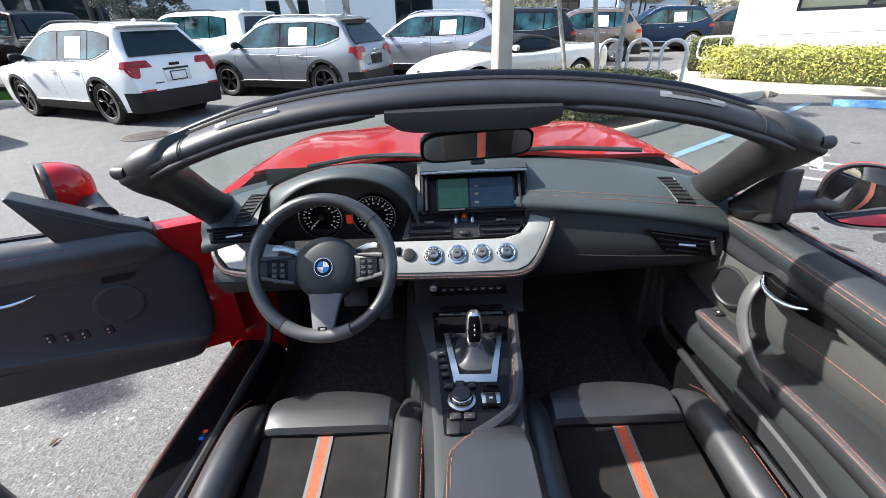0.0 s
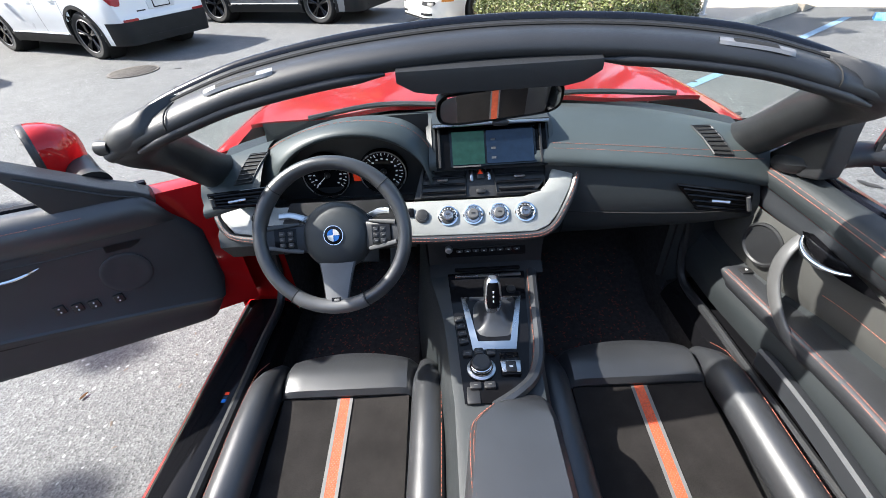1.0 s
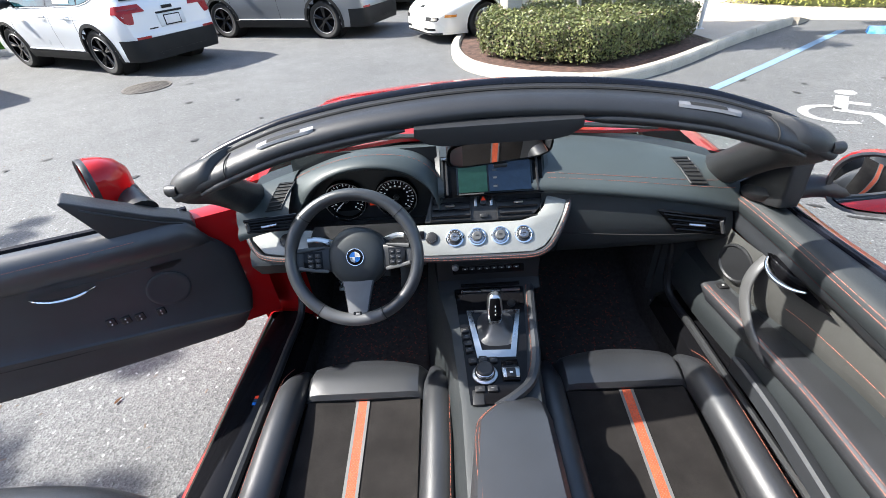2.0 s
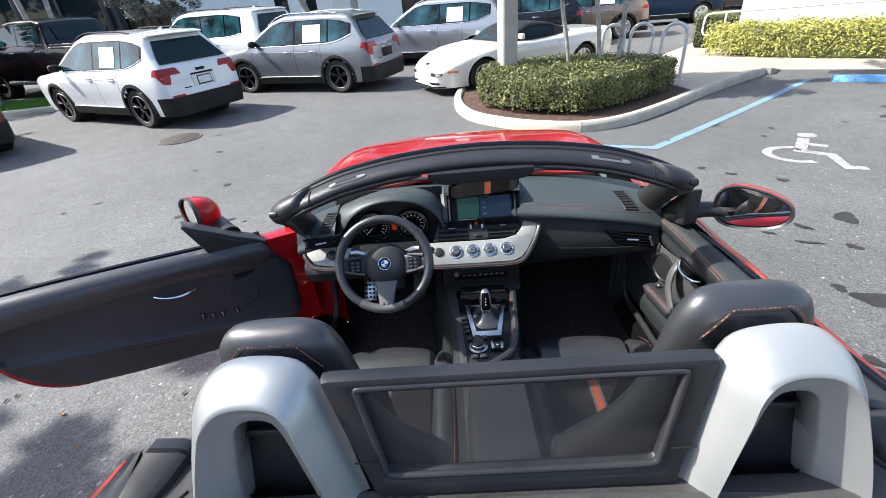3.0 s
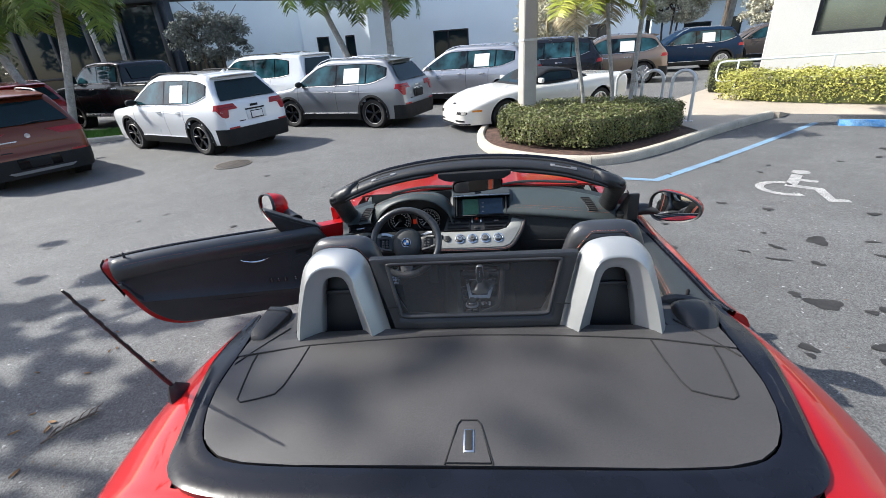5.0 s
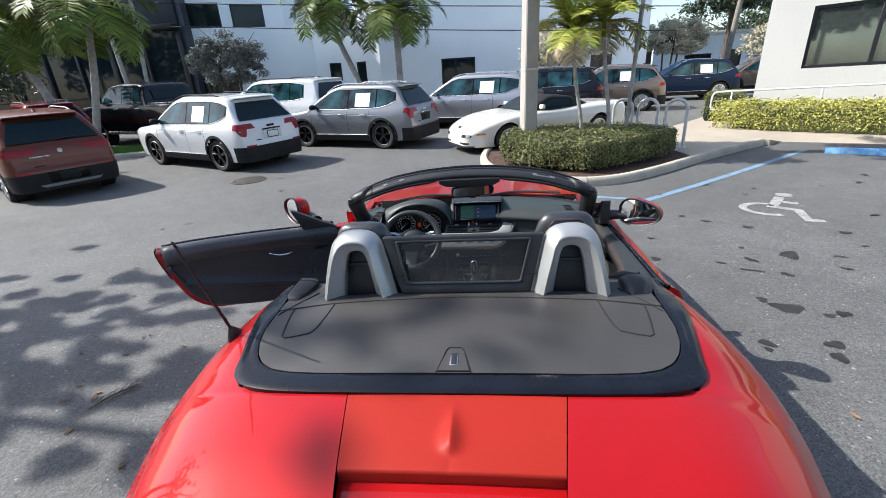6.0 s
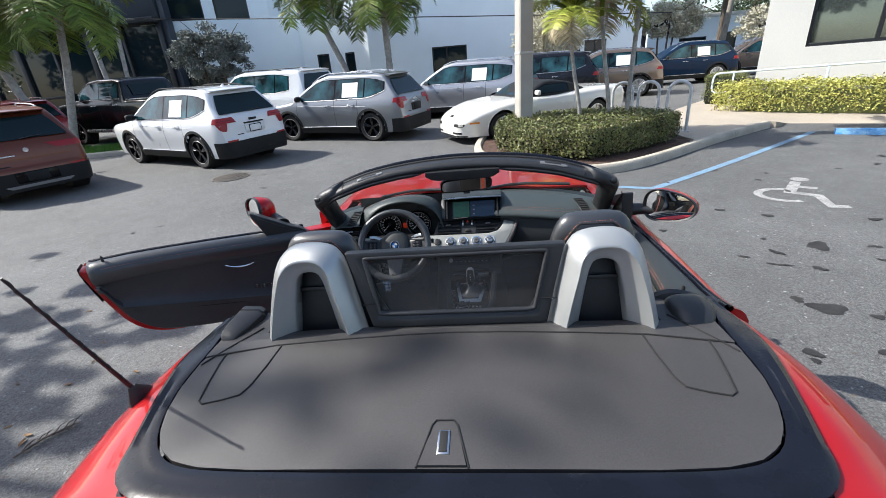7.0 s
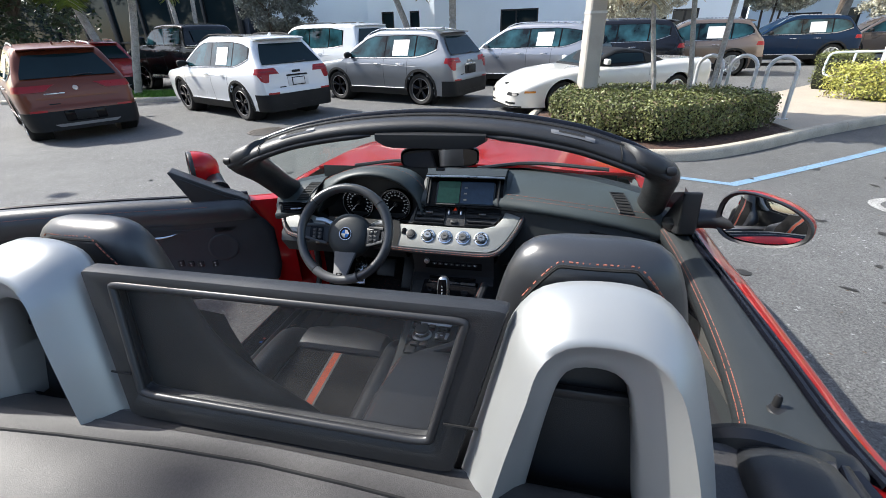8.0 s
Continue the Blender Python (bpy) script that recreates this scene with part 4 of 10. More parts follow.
class Shell:
    """A smooth car body: y forward, z up, lofted from cross-sections; top is the roofline from rear to front."""
    def __init__(self, W, H, yr, yf, rear, front, top, plan, side, sill, rz=0.12, rx=0.15):
        self.hw, self.H, self.yr, self.yf, self.rear, self.front = W / 2, H, yr, yf, rear, front
        self.top, self.plan, self.side, self.sill, self.rz, self.rx = top, plan, side, sill, rz, rx

    def T(self, y):
        return lerp_table(self.top, y)

    def w(self, y):
        return self.hw * smooth_table(self.plan, y)

    def wall(self, y, z):
        return self.w(y) * smooth_table(self.side, z)

    def corner(self, y):
        zt = self.T(y)
        return min(self.rz, 0.35 * (zt - self.sill)), min(self.rx, 0.35 * self.w(y))

    def X(self, y, z):
        zt = self.T(y)
        if z > zt:
            return 0.0
        rz, rx = self.corner(y)
        if z <= zt - rz:
            return self.wall(y, z)
        k = (z - zt + rz) / rz
        return self.wall(y, zt - rz) - rx * (1 - math.sqrt(max(0.0, 1 - k * k)))

    def mesh(self, wheel_r):
        ys = sorted({round(v, 4) for v in [self.yr + d for d in (0, 0.006, 0.014, 0.024, 0.036, 0.05, 0.07, 0.09, 0.115, 0.145, 0.18, 0.22, 0.26, 0.30, 0.35, 0.40, 0.44)] + [self.yr + 0.44 + 0.055 * k for k in range(1, int((self.yf - self.yr - 0.8) / 0.055))] + [self.yf - d for d in (0, 0.008, 0.02, 0.035, 0.06, 0.09, 0.13, 0.18, 0.23, 0.28, 0.33)]})
        ys = [y for a, y in enumerate(ys) if a == 0 or y - ys[a - 1] > 0.004]
        bm = bmesh.new()
        grid = []
        for y in ys:
            zt = self.T(y)
            rz, rx = self.corner(y)
            pts = [(self.wall(y, z), z) for z in [self.sill + (zt - rz - self.sill) * k / 15 for k in range(16)]]
            xw = pts[-1][0]
            pts += [(xw - rx * (1 - math.cos(radians(a))), zt - rz + rz * math.sin(radians(a))) for a in (18, 36, 54, 72, 90)]
            xe = pts[-1][0]
            crown = 0.022 * max(0, min(1, (zt - 0.85) / 0.4))
            pts += [(xe * u, zt + crown * (1 - u * u)) for u in (0.75, 0.5, 0.25, 0.0)]
            row = pts + [(-x, z) for x, z in reversed(pts[:-1])]
            grid.append([bm.verts.new((x, y, z)) for x, z in row])
        # round wheel arches: vertices near the arch are drawn onto it
        R = wheel_r + 0.055
        arch = set()
        for v in bm.verts:
            for yc in (self.rear, self.front):
                dy, dz = v.co.y - yc, v.co.z - wheel_r
                d = math.hypot(dy, dz)
                if abs(v.co.x) > 0.6 * self.hw and v.co.z < self.sill + 0.75:
                    if d < R - 0.030:
                        arch.add(v)
                    elif d < R + 0.030:
                        f = R / d
                        v.co.y, v.co.z = yc + dy * f, wheel_r + dz * f
                        arch.add(v)
        for a, b in zip(grid, grid[1:]):
            for k in range(len(a) - 1):
                q = (a[k], a[k + 1], b[k + 1], b[k])
                if not all(v in arch for v in q):
                    bm.faces.new(q)
        for r in (grid[0], grid[-1]):
            bm.faces.new(r)
        bmesh.ops.triangulate(bm, faces=[f for f in bm.faces if len(f.verts) > 4])
        bmesh.ops.recalc_face_normals(bm, faces=bm.faces)
        return bm

    def outline(self, z, sgn):
        """Half of the horizontal outline at a height, from the middle of one end round to the side."""
        end = self.yr if sgn < 0 else self.yf
        lo, hi = 0.0, 2.4
        for _ in range(30):
            m = (lo + hi) / 2
            if self.T(end - sgn * m) < z:
                lo = m
            else:
                hi = m
        if self.T(end) >= z:
            hi = 0.0
        y0 = end - sgn * hi
        x0 = self.X(y0, min(z, self.T(y0)))
        pts = [Vector((x0 * k / 8, y0)) for k in range(9)]
        for k in range(1, 40):
            y = y0 - sgn * 0.025 * k
            pts.append(Vector((self.X(y, z), y)))
        return pts

    def patch(self, zs, s0, s1, off, sgn=-1, side=1, n=10):
        """A sheet on the end of the body between two arc lengths, standing off a little."""
        rows = []
        for i, z in enumerate(zs):
            pl = self.outline(z, sgn)
            acc = [0.0]
            for a, b in zip(pl, pl[1:]):
                acc.append(acc[-1] + (b - a).length)
            u0 = s0(i) if callable(s0) else s0
            u1 = s1(i) if callable(s1) else s1
            row = []
            for k in range(n + 1):
                t = u0 + (u1 - u0) * k / n
                j = max(0, min(len(acc) - 2, next((q for q in range(len(acc) - 1) if acc[q + 1] > t), len(acc) - 2)))
                f = (t - acc[j]) / max(1e-6, acc[j + 1] - acc[j])
                q = pl[j].lerp(pl[j + 1], f)
                a, b = pl[max(0, j - 1)], pl[min(len(pl) - 1, j + 2)]
                d = (b - a).normalized()
                nrm = Vector((-d.y, d.x)) if sgn > 0 else Vector((d.y, -d.x))
                q = q + nrm * off
                row.append(V(side * q.x, q.y, z))
            rows.append(row)
        return rows

    def both(self, zs, s1, off, sgn=-1, n=12):
        """The same sheet carried right across the end."""
        rows = self.patch(zs, 0.0, s1, off, sgn, 1, n)
        return [[V(-p.x, p.y, p.z) for p in reversed(r[1:])] + r for r in rows]


def running_gear(ob, sh, wr, rim, spokes, twin, mould, lip):
    """Wheels, dark wells and arch lips of a shell."""
    R = wr + 0.055
    for s in (-1, 1):
        for yc in (sh.front, sh.rear):
            rows = []
            for a in range(25):
                t = radians(200 - 220 * a / 24)
                pi = (yc + (R - 0.006) * math.cos(t), wr + (R - 0.006) * math.sin(t))
                po = (yc + (R + lip) * math.cos(t), wr + (R + lip) * math.sin(t))
                rows.append([V(s * (sh.wall(*pi) - 0.05), *pi), V(s * (sh.wall(*pi) + 0.010), *pi), V(s * (sh.wall(*po) + 0.006), *po), V(s * (sh.wall(*po) - 0.01), *po)])
            part("arch_trim", bm_loft(rows), mould, ob, angle=60)
            wheel(ob, s * (sh.wall(yc, wr) - 0.118), yc, wr, 0.25, rim, s, spokes, twin)
            part("wheel_well", bm_lathe([(s * (sh.hw - 0.36), 0.02), (s * (sh.hw - 0.36), R - 0.003), (s * (sh.hw - 0.08), R - 0.003)], "x", 28, (0, yc, wr)), SEAM, ob)


def side_panes(ob, sh, s, splits, lo, hi, glass):
    """A dark surround with separate side panes along the cabin."""
    def pane(y0, y1, off, inset):
        rows = []
        for a in range(13):
            y = y0 + (y1 - y0) * a / 12
            l_, h_ = lo(y) + inset, max(hi(y) - inset, lo(y) + inset + 0.006)
            rows.append([V(s * (sh.X(y, l_ + (h_ - l_) * b / 7) + off), y, l_ + (h_ - l_) * b / 7) for b in range(8)])
        return bm_loft(rows)
    band = part("window_band", pane(splits[0] - 0.02, splits[-1] + 0.03, 0.004, -0.010), GLOSS, ob, "black window surround")
    for y0, y1 in zip(splits, splits[1:]):
        part("side_window", pane(y0 + 0.022, y1 - 0.022, 0.0075, 0.006), glass, band, "tinted side window, sky colour put into most panes")
    return band


def suv(name, label, m, paint, L=4.63, W=1.84, H=1.66, wb=2.725, wr=0.362, rim=RIM_BLACK, clad=CLAD, tail_kind="hook", sticker=True, rails=True, plate=True, group="parked cars", trim=RIM_SILVER, twin=True, spokes=5, spoiler=None, square=0.0):
    ob = root(name, m, label, "suv", group)
    rear, front = -wb / 2, wb / 2
    yr = rear - (L - wb) * 0.49
    yf = front + (L - wb) * 0.51
    k = H / 1.66
    zb = 1.04 * k
    hw = W / 2
    q = square
    top = [(yr, 0.52 * k), (yr + 0.010, 0.62 * k), (yr + 0.035, 0.66 * k), (yr + 0.045, 0.80 * k), (yr + 0.07 - 0.02 * q, 0.95 * k), (yr + 0.11 - 0.05 * q, zb + 0.02), (yr + 0.28 - 0.16 * q, zb + 0.20 * k), (yr + 0.46 - 0.28 * q, H - 0.17), (yr + 0.53 - 0.31 * q, H - 0.10), (yr + 0.60 - 0.3 * q, H - 0.055), (yr + 0.82, H - 0.025), (rear + 0.85, H), (0.0, H + 0.004), (front - 1.20, H - 0.035), (front - 1.02, H - 0.085), (front - 0.60, zb + 0.30 * k), (front - 0.20, zb + 0.015), (front, zb - 0.020), (front + 0.30, zb - 0.055), (yf - 0.30, 0.95 * k), (yf - 0.12, 0.90 * k), (yf - 0.04, 0.80 * k), (yf - 0.01, 0.64 * k), (yf, 0.50 * k)]
    plan = [(yr, 0.80), (yr + 0.04, 0.865), (yr + 0.12, 0.925), (yr + 0.28, 0.972), (rear, 1.0), (0.0, 0.992), (front - 0.1, 1.0), (front + 0.30, 0.975), (yf - 0.22, 0.92), (yf - 0.08, 0.84), (yf, 0.76)]
    side = [(0.20, 0.930), (0.32, 0.965), (0.50, 0.985), (0.70 * k, 1.0), (0.86 * k, 0.992), (0.97 * k, 0.966), (zb, 0.936), (zb + 0.05, 0.912), (zb + 0.30 * k, 0.800 + 0.03 * q), (H - 0.10, 0.705 + 0.05 * q), (H, 0.66 + 0.06 * q)]
    sh = Shell(W, H, yr, yf, rear, front, top, plan, side, 0.23, 0.11, 0.13)
    part("body", sh.mesh(wr), paint, ob, angle=42)
    running_gear(ob, sh, wr, rim, spokes, twin, clad or paint, 0.050 if clad else 0.018)

    # side glazing: dark band with separate panes
    def hi(y):
        f = max(0.0, min(1.0, (rear + 0.30 - y) / 0.75))
        return min(sh.T(y) - 0.105, H - 0.125 - 0.09 * f ** 1.5)

    def lo(y):
        return zb + 0.028 + 0.02 * max(0, -y / 1.2) + 0.16 * max(0.0, min(1.0, (rear + 0.15 - y) / 0.62)) ** 1.6 * (1 - 0.7 * q)

    y_end, y_start = rear - 0.42, front - 0.30
    splits = (y_end, rear + 0.16, rear + 1.08, y_start)
    for s in (-1, 1):
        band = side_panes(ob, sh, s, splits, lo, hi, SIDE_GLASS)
        if trim:
            part("window_trim", bm_tube([V(s * (sh.X(y, lo(y) - 0.016) + 0.006), y, lo(y) - 0.016) for y in [y_end - 0.02 + (y_start - y_end + 0.05) * a / 16 for a in range(17)]], 0.009, 6), trim, band)
        if sticker and s < 0:
            y0, y1, z0, z1 = rear + 0.36, rear + 0.84, zb + 0.07, zb + 0.41 * k
            bm = bm_loft([[V(s * (sh.X(y, z) + 0.014), y, z) for z in (z0, (z0 + z1) / 2, z1)] for y in (y0, (y0 + y1) / 2, y1)])
            part("window_sticker", bm_solid(bm, 0.002), PAPER, band, "white paper price sheet")
        # doors: seams, handles, mirror, lower moulding
        for y0 in (rear + 0.36, rear + 1.10, front - 0.36):
            part("door_seam", bm_loft([[V(s * (sh.X(y0 + d, z) + 0.002), y0 + d + (0.10 * max(0, (0.62 - z) / 0.3) if y0 < rear + 0.5 else 0), z) for d in (-0.0045, 0.0045)] for z in (0.36, 0.45, 0.55, 0.65, 0.75, 0.85, 0.95 * k, zb)]), SEAM, ob)
        for y0 in (rear + 0.46, rear + 1.20):
            z = zb - 0.12
            part("door_handle", bm_tube([V(s * (sh.X(y, z) + o), y, z + 0.01 * (y - y0)) for y, o in ((y0, 0.004), (y0 + 0.05, 0.032), (y0 + 0.15, 0.032), (y0 + 0.20, 0.004))], 0.013, 8), trim if trim is RIM_SILVER and paint is not P_WHITE else paint, ob)
        part("shoulder_line", bm_tube([V(s * (sh.X(y, zb - 0.17 + 0.03 * (y - rear)) - 0.004), y, zb - 0.17 + 0.03 * (y - rear)) for y in [rear + 0.1 + (wb - 0.5) * a / 12 for a in range(13)]], 0.008, 6), paint, ob)
        my = front - 0.52
        bm = bm_loft([[V(s * (sh.X(my, zb + 0.03) + x), my + dy * f, zb + 0.085 + dz * f) for dy, dz in [(0.062 * math.cos(t), 0.070 * math.sin(t)) for t in [2 * math.pi * a / 14 for a in range(14)]]] for x, f in ((-0.01, 0.45), (0.04, 0.7), (0.07, 1.0), (0.17, 1.0), (0.215, 0.8), (0.225, 0.35))], closed=True, caps=True)
        part("door_mirror", bm, CLAD if clad else paint, ob, angle=60)
        # dark mouldings over wheels and along the sill
        part("sill_cladding", bm_loft([[V(s * (sh.wall(y, z) + o), y, z) for z, o in ((0.215, -0.03), (0.225, 0.006), (0.29, 0.016), (0.36, 0.012), (0.375, 0.0))] for y in [rear + wr + 0.03 + (wb - 2 * wr - 0.06) * a / 6 for a in range(7)]]), clad or CLAD, ob)
        if trim:
            part("door_moulding", bm_tube([V(s * (sh.wall(y, 0.385) + 0.010), y, 0.385) for y in [rear + wr + 0.12 + (wb - 2 * wr - 0.24) * a / 6 for a in range(7)]], 0.009, 6), trim, ob)
        # tail lamp
        if tail_kind == "hook":
            up_ = sh.patch([0.945 * k, 0.985 * k, 1.03 * k, 1.055 * k], lambda i: 0.42 + 0.02 * i, lambda i: 0.98 - 0.03 * i, 0.014, -1, s)
            dn = sh.patch([0.79 * k, 0.82 * k, 0.88 * k, 0.95 * k], lambda i: 0.70 - 0.02 * i, lambda i: (0.77, 0.83, 0.86, 0.90)[i], 0.013, -1, s)
            bm = bm_join(bm_solid(bm_loft(up_), 0.010), bm_solid(bm_loft(dn), 0.010))
        elif tail_kind == "tall":
            bm = bm_solid(bm_loft(sh.patch([z * k for z in (0.74, 0.80, 0.95, 1.10, 1.18)], lambda i: 0.70 - 0.01 * i, lambda i: 0.88 - 0.03 * i, 0.014, -1, s)), 0.010)
        else:
            bm = bm_solid(bm_loft(sh.patch([0.90 * k, 0.94 * k, 0.985 * k, 1.01 * k], lambda i: 0.46 - 0.06 * i, lambda i: 1.02 - 0.03 * i, 0.014, -1, s)), 0.010)
        tl = part("tail_lamp", bm, TAIL, ob, "red glossy tail lamp", angle=50)
        if tail_kind == "hook":
            part("lamp_bar", bm_loft(sh.patch([0.99 * k, 1.005 * k], 0.52, 0.84, 0.0265, -1, s)), TAIL_DARK, tl)
        part("reflector", bm_solid(bm_loft(sh.patch([0.565 * k, 0.60 * k], 0.52, 0.76, 0.020, -1, s)), 0.006), TAIL, ob)
        part("headlamp", bm_solid(bm_loft(sh.patch([0.74 * k, 0.79 * k, 0.84 * k], 0.42, lambda i: 0.86 + 0.03 * i, 0.010, 1, s)), 0.008), LAMP_CLEAR, ob)
        if rails:
            ry = [rear - 0.05 + 0.24 * a for a in range(9)]
            part("roof_rail", bm_tube([V(s * (sh.X(y, sh.T(y) - 0.012) - 0.02), y, sh.T(y) + 0.002 + 0.030 * min(1, a, 8 - a)) for a, y in enumerate(ry)], 0.014, 8), RIM_SILVER if paint is not P_WHITE else CLAD, ob)
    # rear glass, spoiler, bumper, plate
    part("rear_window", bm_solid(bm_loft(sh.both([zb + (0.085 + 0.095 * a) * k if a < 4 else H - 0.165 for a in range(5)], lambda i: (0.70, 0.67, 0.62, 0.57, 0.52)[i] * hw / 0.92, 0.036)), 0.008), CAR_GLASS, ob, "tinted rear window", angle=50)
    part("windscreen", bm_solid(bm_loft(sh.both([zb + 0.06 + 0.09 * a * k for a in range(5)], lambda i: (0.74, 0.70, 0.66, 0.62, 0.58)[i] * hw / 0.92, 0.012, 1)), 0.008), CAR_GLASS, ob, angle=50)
    xs = [-1 + 2 * a / 16 for a in range(17)]
    part("spoiler", bm_loft([[V(u * hw * (0.62 + 0.05 * q), yr + dy + 0.05 + 0.06 * u * u - 0.24 * q, H + dz - 0.012 * u * u) for dy, dz in ((0.62, -0.022), (0.50, -0.026), (0.36, -0.046), (0.30, -0.062), (0.298, -0.074), (0.34, -0.088), (0.44, -0.10))] for u in xs], caps=True), spoiler or paint, ob, angle=50)
    part("rear_bumper", bm_solid(bm_loft(sh.both([0.228, 0.27, 0.33, 0.42 * k, 0.50 * k, 0.565 * k], 1.08, 0.016, -1, 16)), 0.008), clad or CLAD, ob, "dark plastic rear bumper", angle=50)
    part("lower_valance", bm_solid(bm_loft(sh.both([0.285, 0.31, 0.335], lambda i: (0.42, 0.47, 0.50)[i], 0.030, -1)), 0.006), SATIN_GREY if tail_kind == "slim" else CLAD, ob)
    low = tail_kind == "slim"
    zp = (0.47 if low else 0.775) * k
    ym = sh.outline(0.79 * k, -1)[0].y
    yp = sh.outline(zp, -1)[0].y - (0.020 if low else 0.0)
    pl = part("plate_recess", bm_box((0.62 if low else 0.50, 0.03, 0.19), (0, yp - 0.004, zp), 0.03), GLOSS if low else CLAD if paint is not P_WHITE else paint, ob)
    if plate:
        part("plate", bm_box((0.315, 0.012, 0.160), (0, yp - 0.022, zp), 0.01), CLAD, pl, "blank plate in a black surround")
        part("plate_face", bm_box((0.28, 0.012, 0.125), (0, yp - 0.027, zp), 0.004), PAPER if paint is P_WHITE else CLAD, pl)
    zh = 0.895 * k
    yh = sh.outline(zh, -1)[0].y
    if low:
        # a pressed crease across the hatch and a round badge
        part("hatch_crease", bm_solid(bm_loft(sh.both([0.775 * k, 0.79 * k, 0.80 * k], 0.60, 0.010, -1)), 0.008), paint, ob, angle=60)
        part("badge", bm_lathe([(-0.012, 0.001), (-0.014, 0.036), (-0.008, 0.042), (0.01, 0.042)], "y", 20, (0, yh, zh + 0.035)), RIM_SILVER, ob)
        part("badge", bm_box((0.30, 0.010, 0.022), (-hw * 0.36, sh.outline(0.86 * k, -1)[0].y - 0.008, 0.86 * k), 0.004), RIM_SILVER, ob)
    else:
        part("tail_handle", bm_box((0.50, 0.03, 0.030), (0, yh - 0.012, zh), 0.01), CLAD if paint is P_WHITE else trim or CLAD, ob)
        part("badge", bm_box((0.20, 0.012, 0.048), (0, sh.outline(0.965 * k, -1)[0].y - 0.016, 0.965 * k), 0.006), CLAD if paint is P_WHITE else RIM_SILVER, ob)
    part("badge", bm_box((0.16, 0.010, 0.022), (-hw * 0.42, ym - 0.004, 0.685 * k), 0.004), CLAD, ob)
    part("badge", bm_box((0.055, 0.010, 0.045), (hw * 0.62, ym + 0.020, 0.80 * k), 0.008), CLAD, ob)
    yw = sh.outline(zb + 0.10, -1)[0].y - 0.024
    part("rear_wiper", bm_tube([V(0, yw - 0.035, zb + 0.085), V(0.16, yw - 0.030, zb + 0.105), V(0.34, yw - 0.005, zb + 0.110)], 0.010, 6), PLASTIC, ob)
    part("antenna_fin", xf(bm_prism([(0, 0), (0.16, 0), (0.02, 0.060)], "x", -0.016, 0.016, 0.006), Matrix.Translation((0, yr + 0.74, H - 0.012))), paint, ob)
    part("grille", bm_solid(bm_loft(sh.both([0.52 * k, 0.62 * k, 0.72 * k], 0.46, 0.012, 1)), 0.01), CLAD, ob)
    return ob


def stand(x, y, heading_deg):
    """A pose on the sloping ground for a thing that heads that way (degrees from +y, anticlockwise)."""
    h = Vector((-math.sin(radians(heading_deg)), math.cos(radians(heading_deg))))
    dz = (ground_z(x + h.x * 1.3, y + h.y * 1.3) - ground_z(x - h.x * 1.3, y - h.y * 1.3)) / 2.6
    rgt = Vector((h.y, -h.x))
    dr = (ground_z(x + rgt.x * 0.8, y + rgt.y * 0.8) - ground_z(x - rgt.x * 0.8, y - rgt.y * 0.8)) / 1.6
    return Matrix.Translation((x, y, ground_z(x, y))) @ Matrix.Rotation(radians(heading_deg), 4, "Z") @ Matrix.Rotation(math.atan(dz), 4, "X") @ Matrix.Rotation(-math.atan(dr), 4, "Y")


suv("white_suv", "white compact SUV with black wheels, dark cladding and red tail lamps", stand(-7.05, 8.37, 66), P_WHITE)
suv("grey_suv", "metallic grey compact SUV with a paper sheet in its window", stand(-3.80, 10.48, 71), P_GREY)
suv("silver_suv", "silver-blue SUV with chrome trim and a paper window sheet", stand(-0.55, 13.4, 71), P_SILVER, L=4.9, W=1.92, H=1.70, wb=2.9, clad=None, tail_kind="slim", plate=False, rim=RIM_SILVER)
suv("copper_suv", "copper-red small SUV with silver lower bumper strip", stand(-9.95, 6.2, 60), P_COPPER, L=4.36, W=1.81, H=1.63, wb=2.60, tail_kind="slim", rim=RIM_SILVER, spokes=9, twin=False)
suv("large_white_suv", "large white SUV with tall red tail lamps", stand(-7.6, 13.5, 70), P_WHITE, L=5.3, W=2.05, H=1.90, wb=3.07, wr=0.40, clad=None, tail_kind="tall", sticker=False, square=0.85)
suv("beige_suv", "beige small SUV with silver wheels and paper window sheet", stand(4.7, 16.4, 80), P_BEIGE, L=4.28, W=1.78, H=1.66, wb=2.555, rim=RIM_SILVER, spokes=9, twin=False, tail_kind="slim")
suv("blue_suv", "dark blue small SUV with silver wheels and paper window sheet", stand(8.9, 19.6, 84), P_BLUE, L=4.28, W=1.78, H=1.66, wb=2.555, rim=RIM_SILVER, spokes=9, twin=False, tail_kind="slim")
suv("tan_suv", "tan small SUV parked far off by the trees", stand(13.6, 22.5, 84), P_BEIGE, L=4.28, W=1.78, H=1.66, wb=2.555, rim=RIM_SILVER, spokes=9, twin=False, tail_kind="slim")
suv("navy_suv", "dark navy SUV parked behind the sports car", stand(2.0, 15.4, 76), P_NAVY, L=4.75, W=1.9, H=1.72, wb=2.85, clad=None, tail_kind="slim", sticker=False)
suv("crimson_suv", "crimson SUV parked far off by the showroom", stand(-15.6, 11.6, 60), P_CRIMSON, L=4.6, W=1.84, H=1.66, tail_kind="slim", sticker=False)


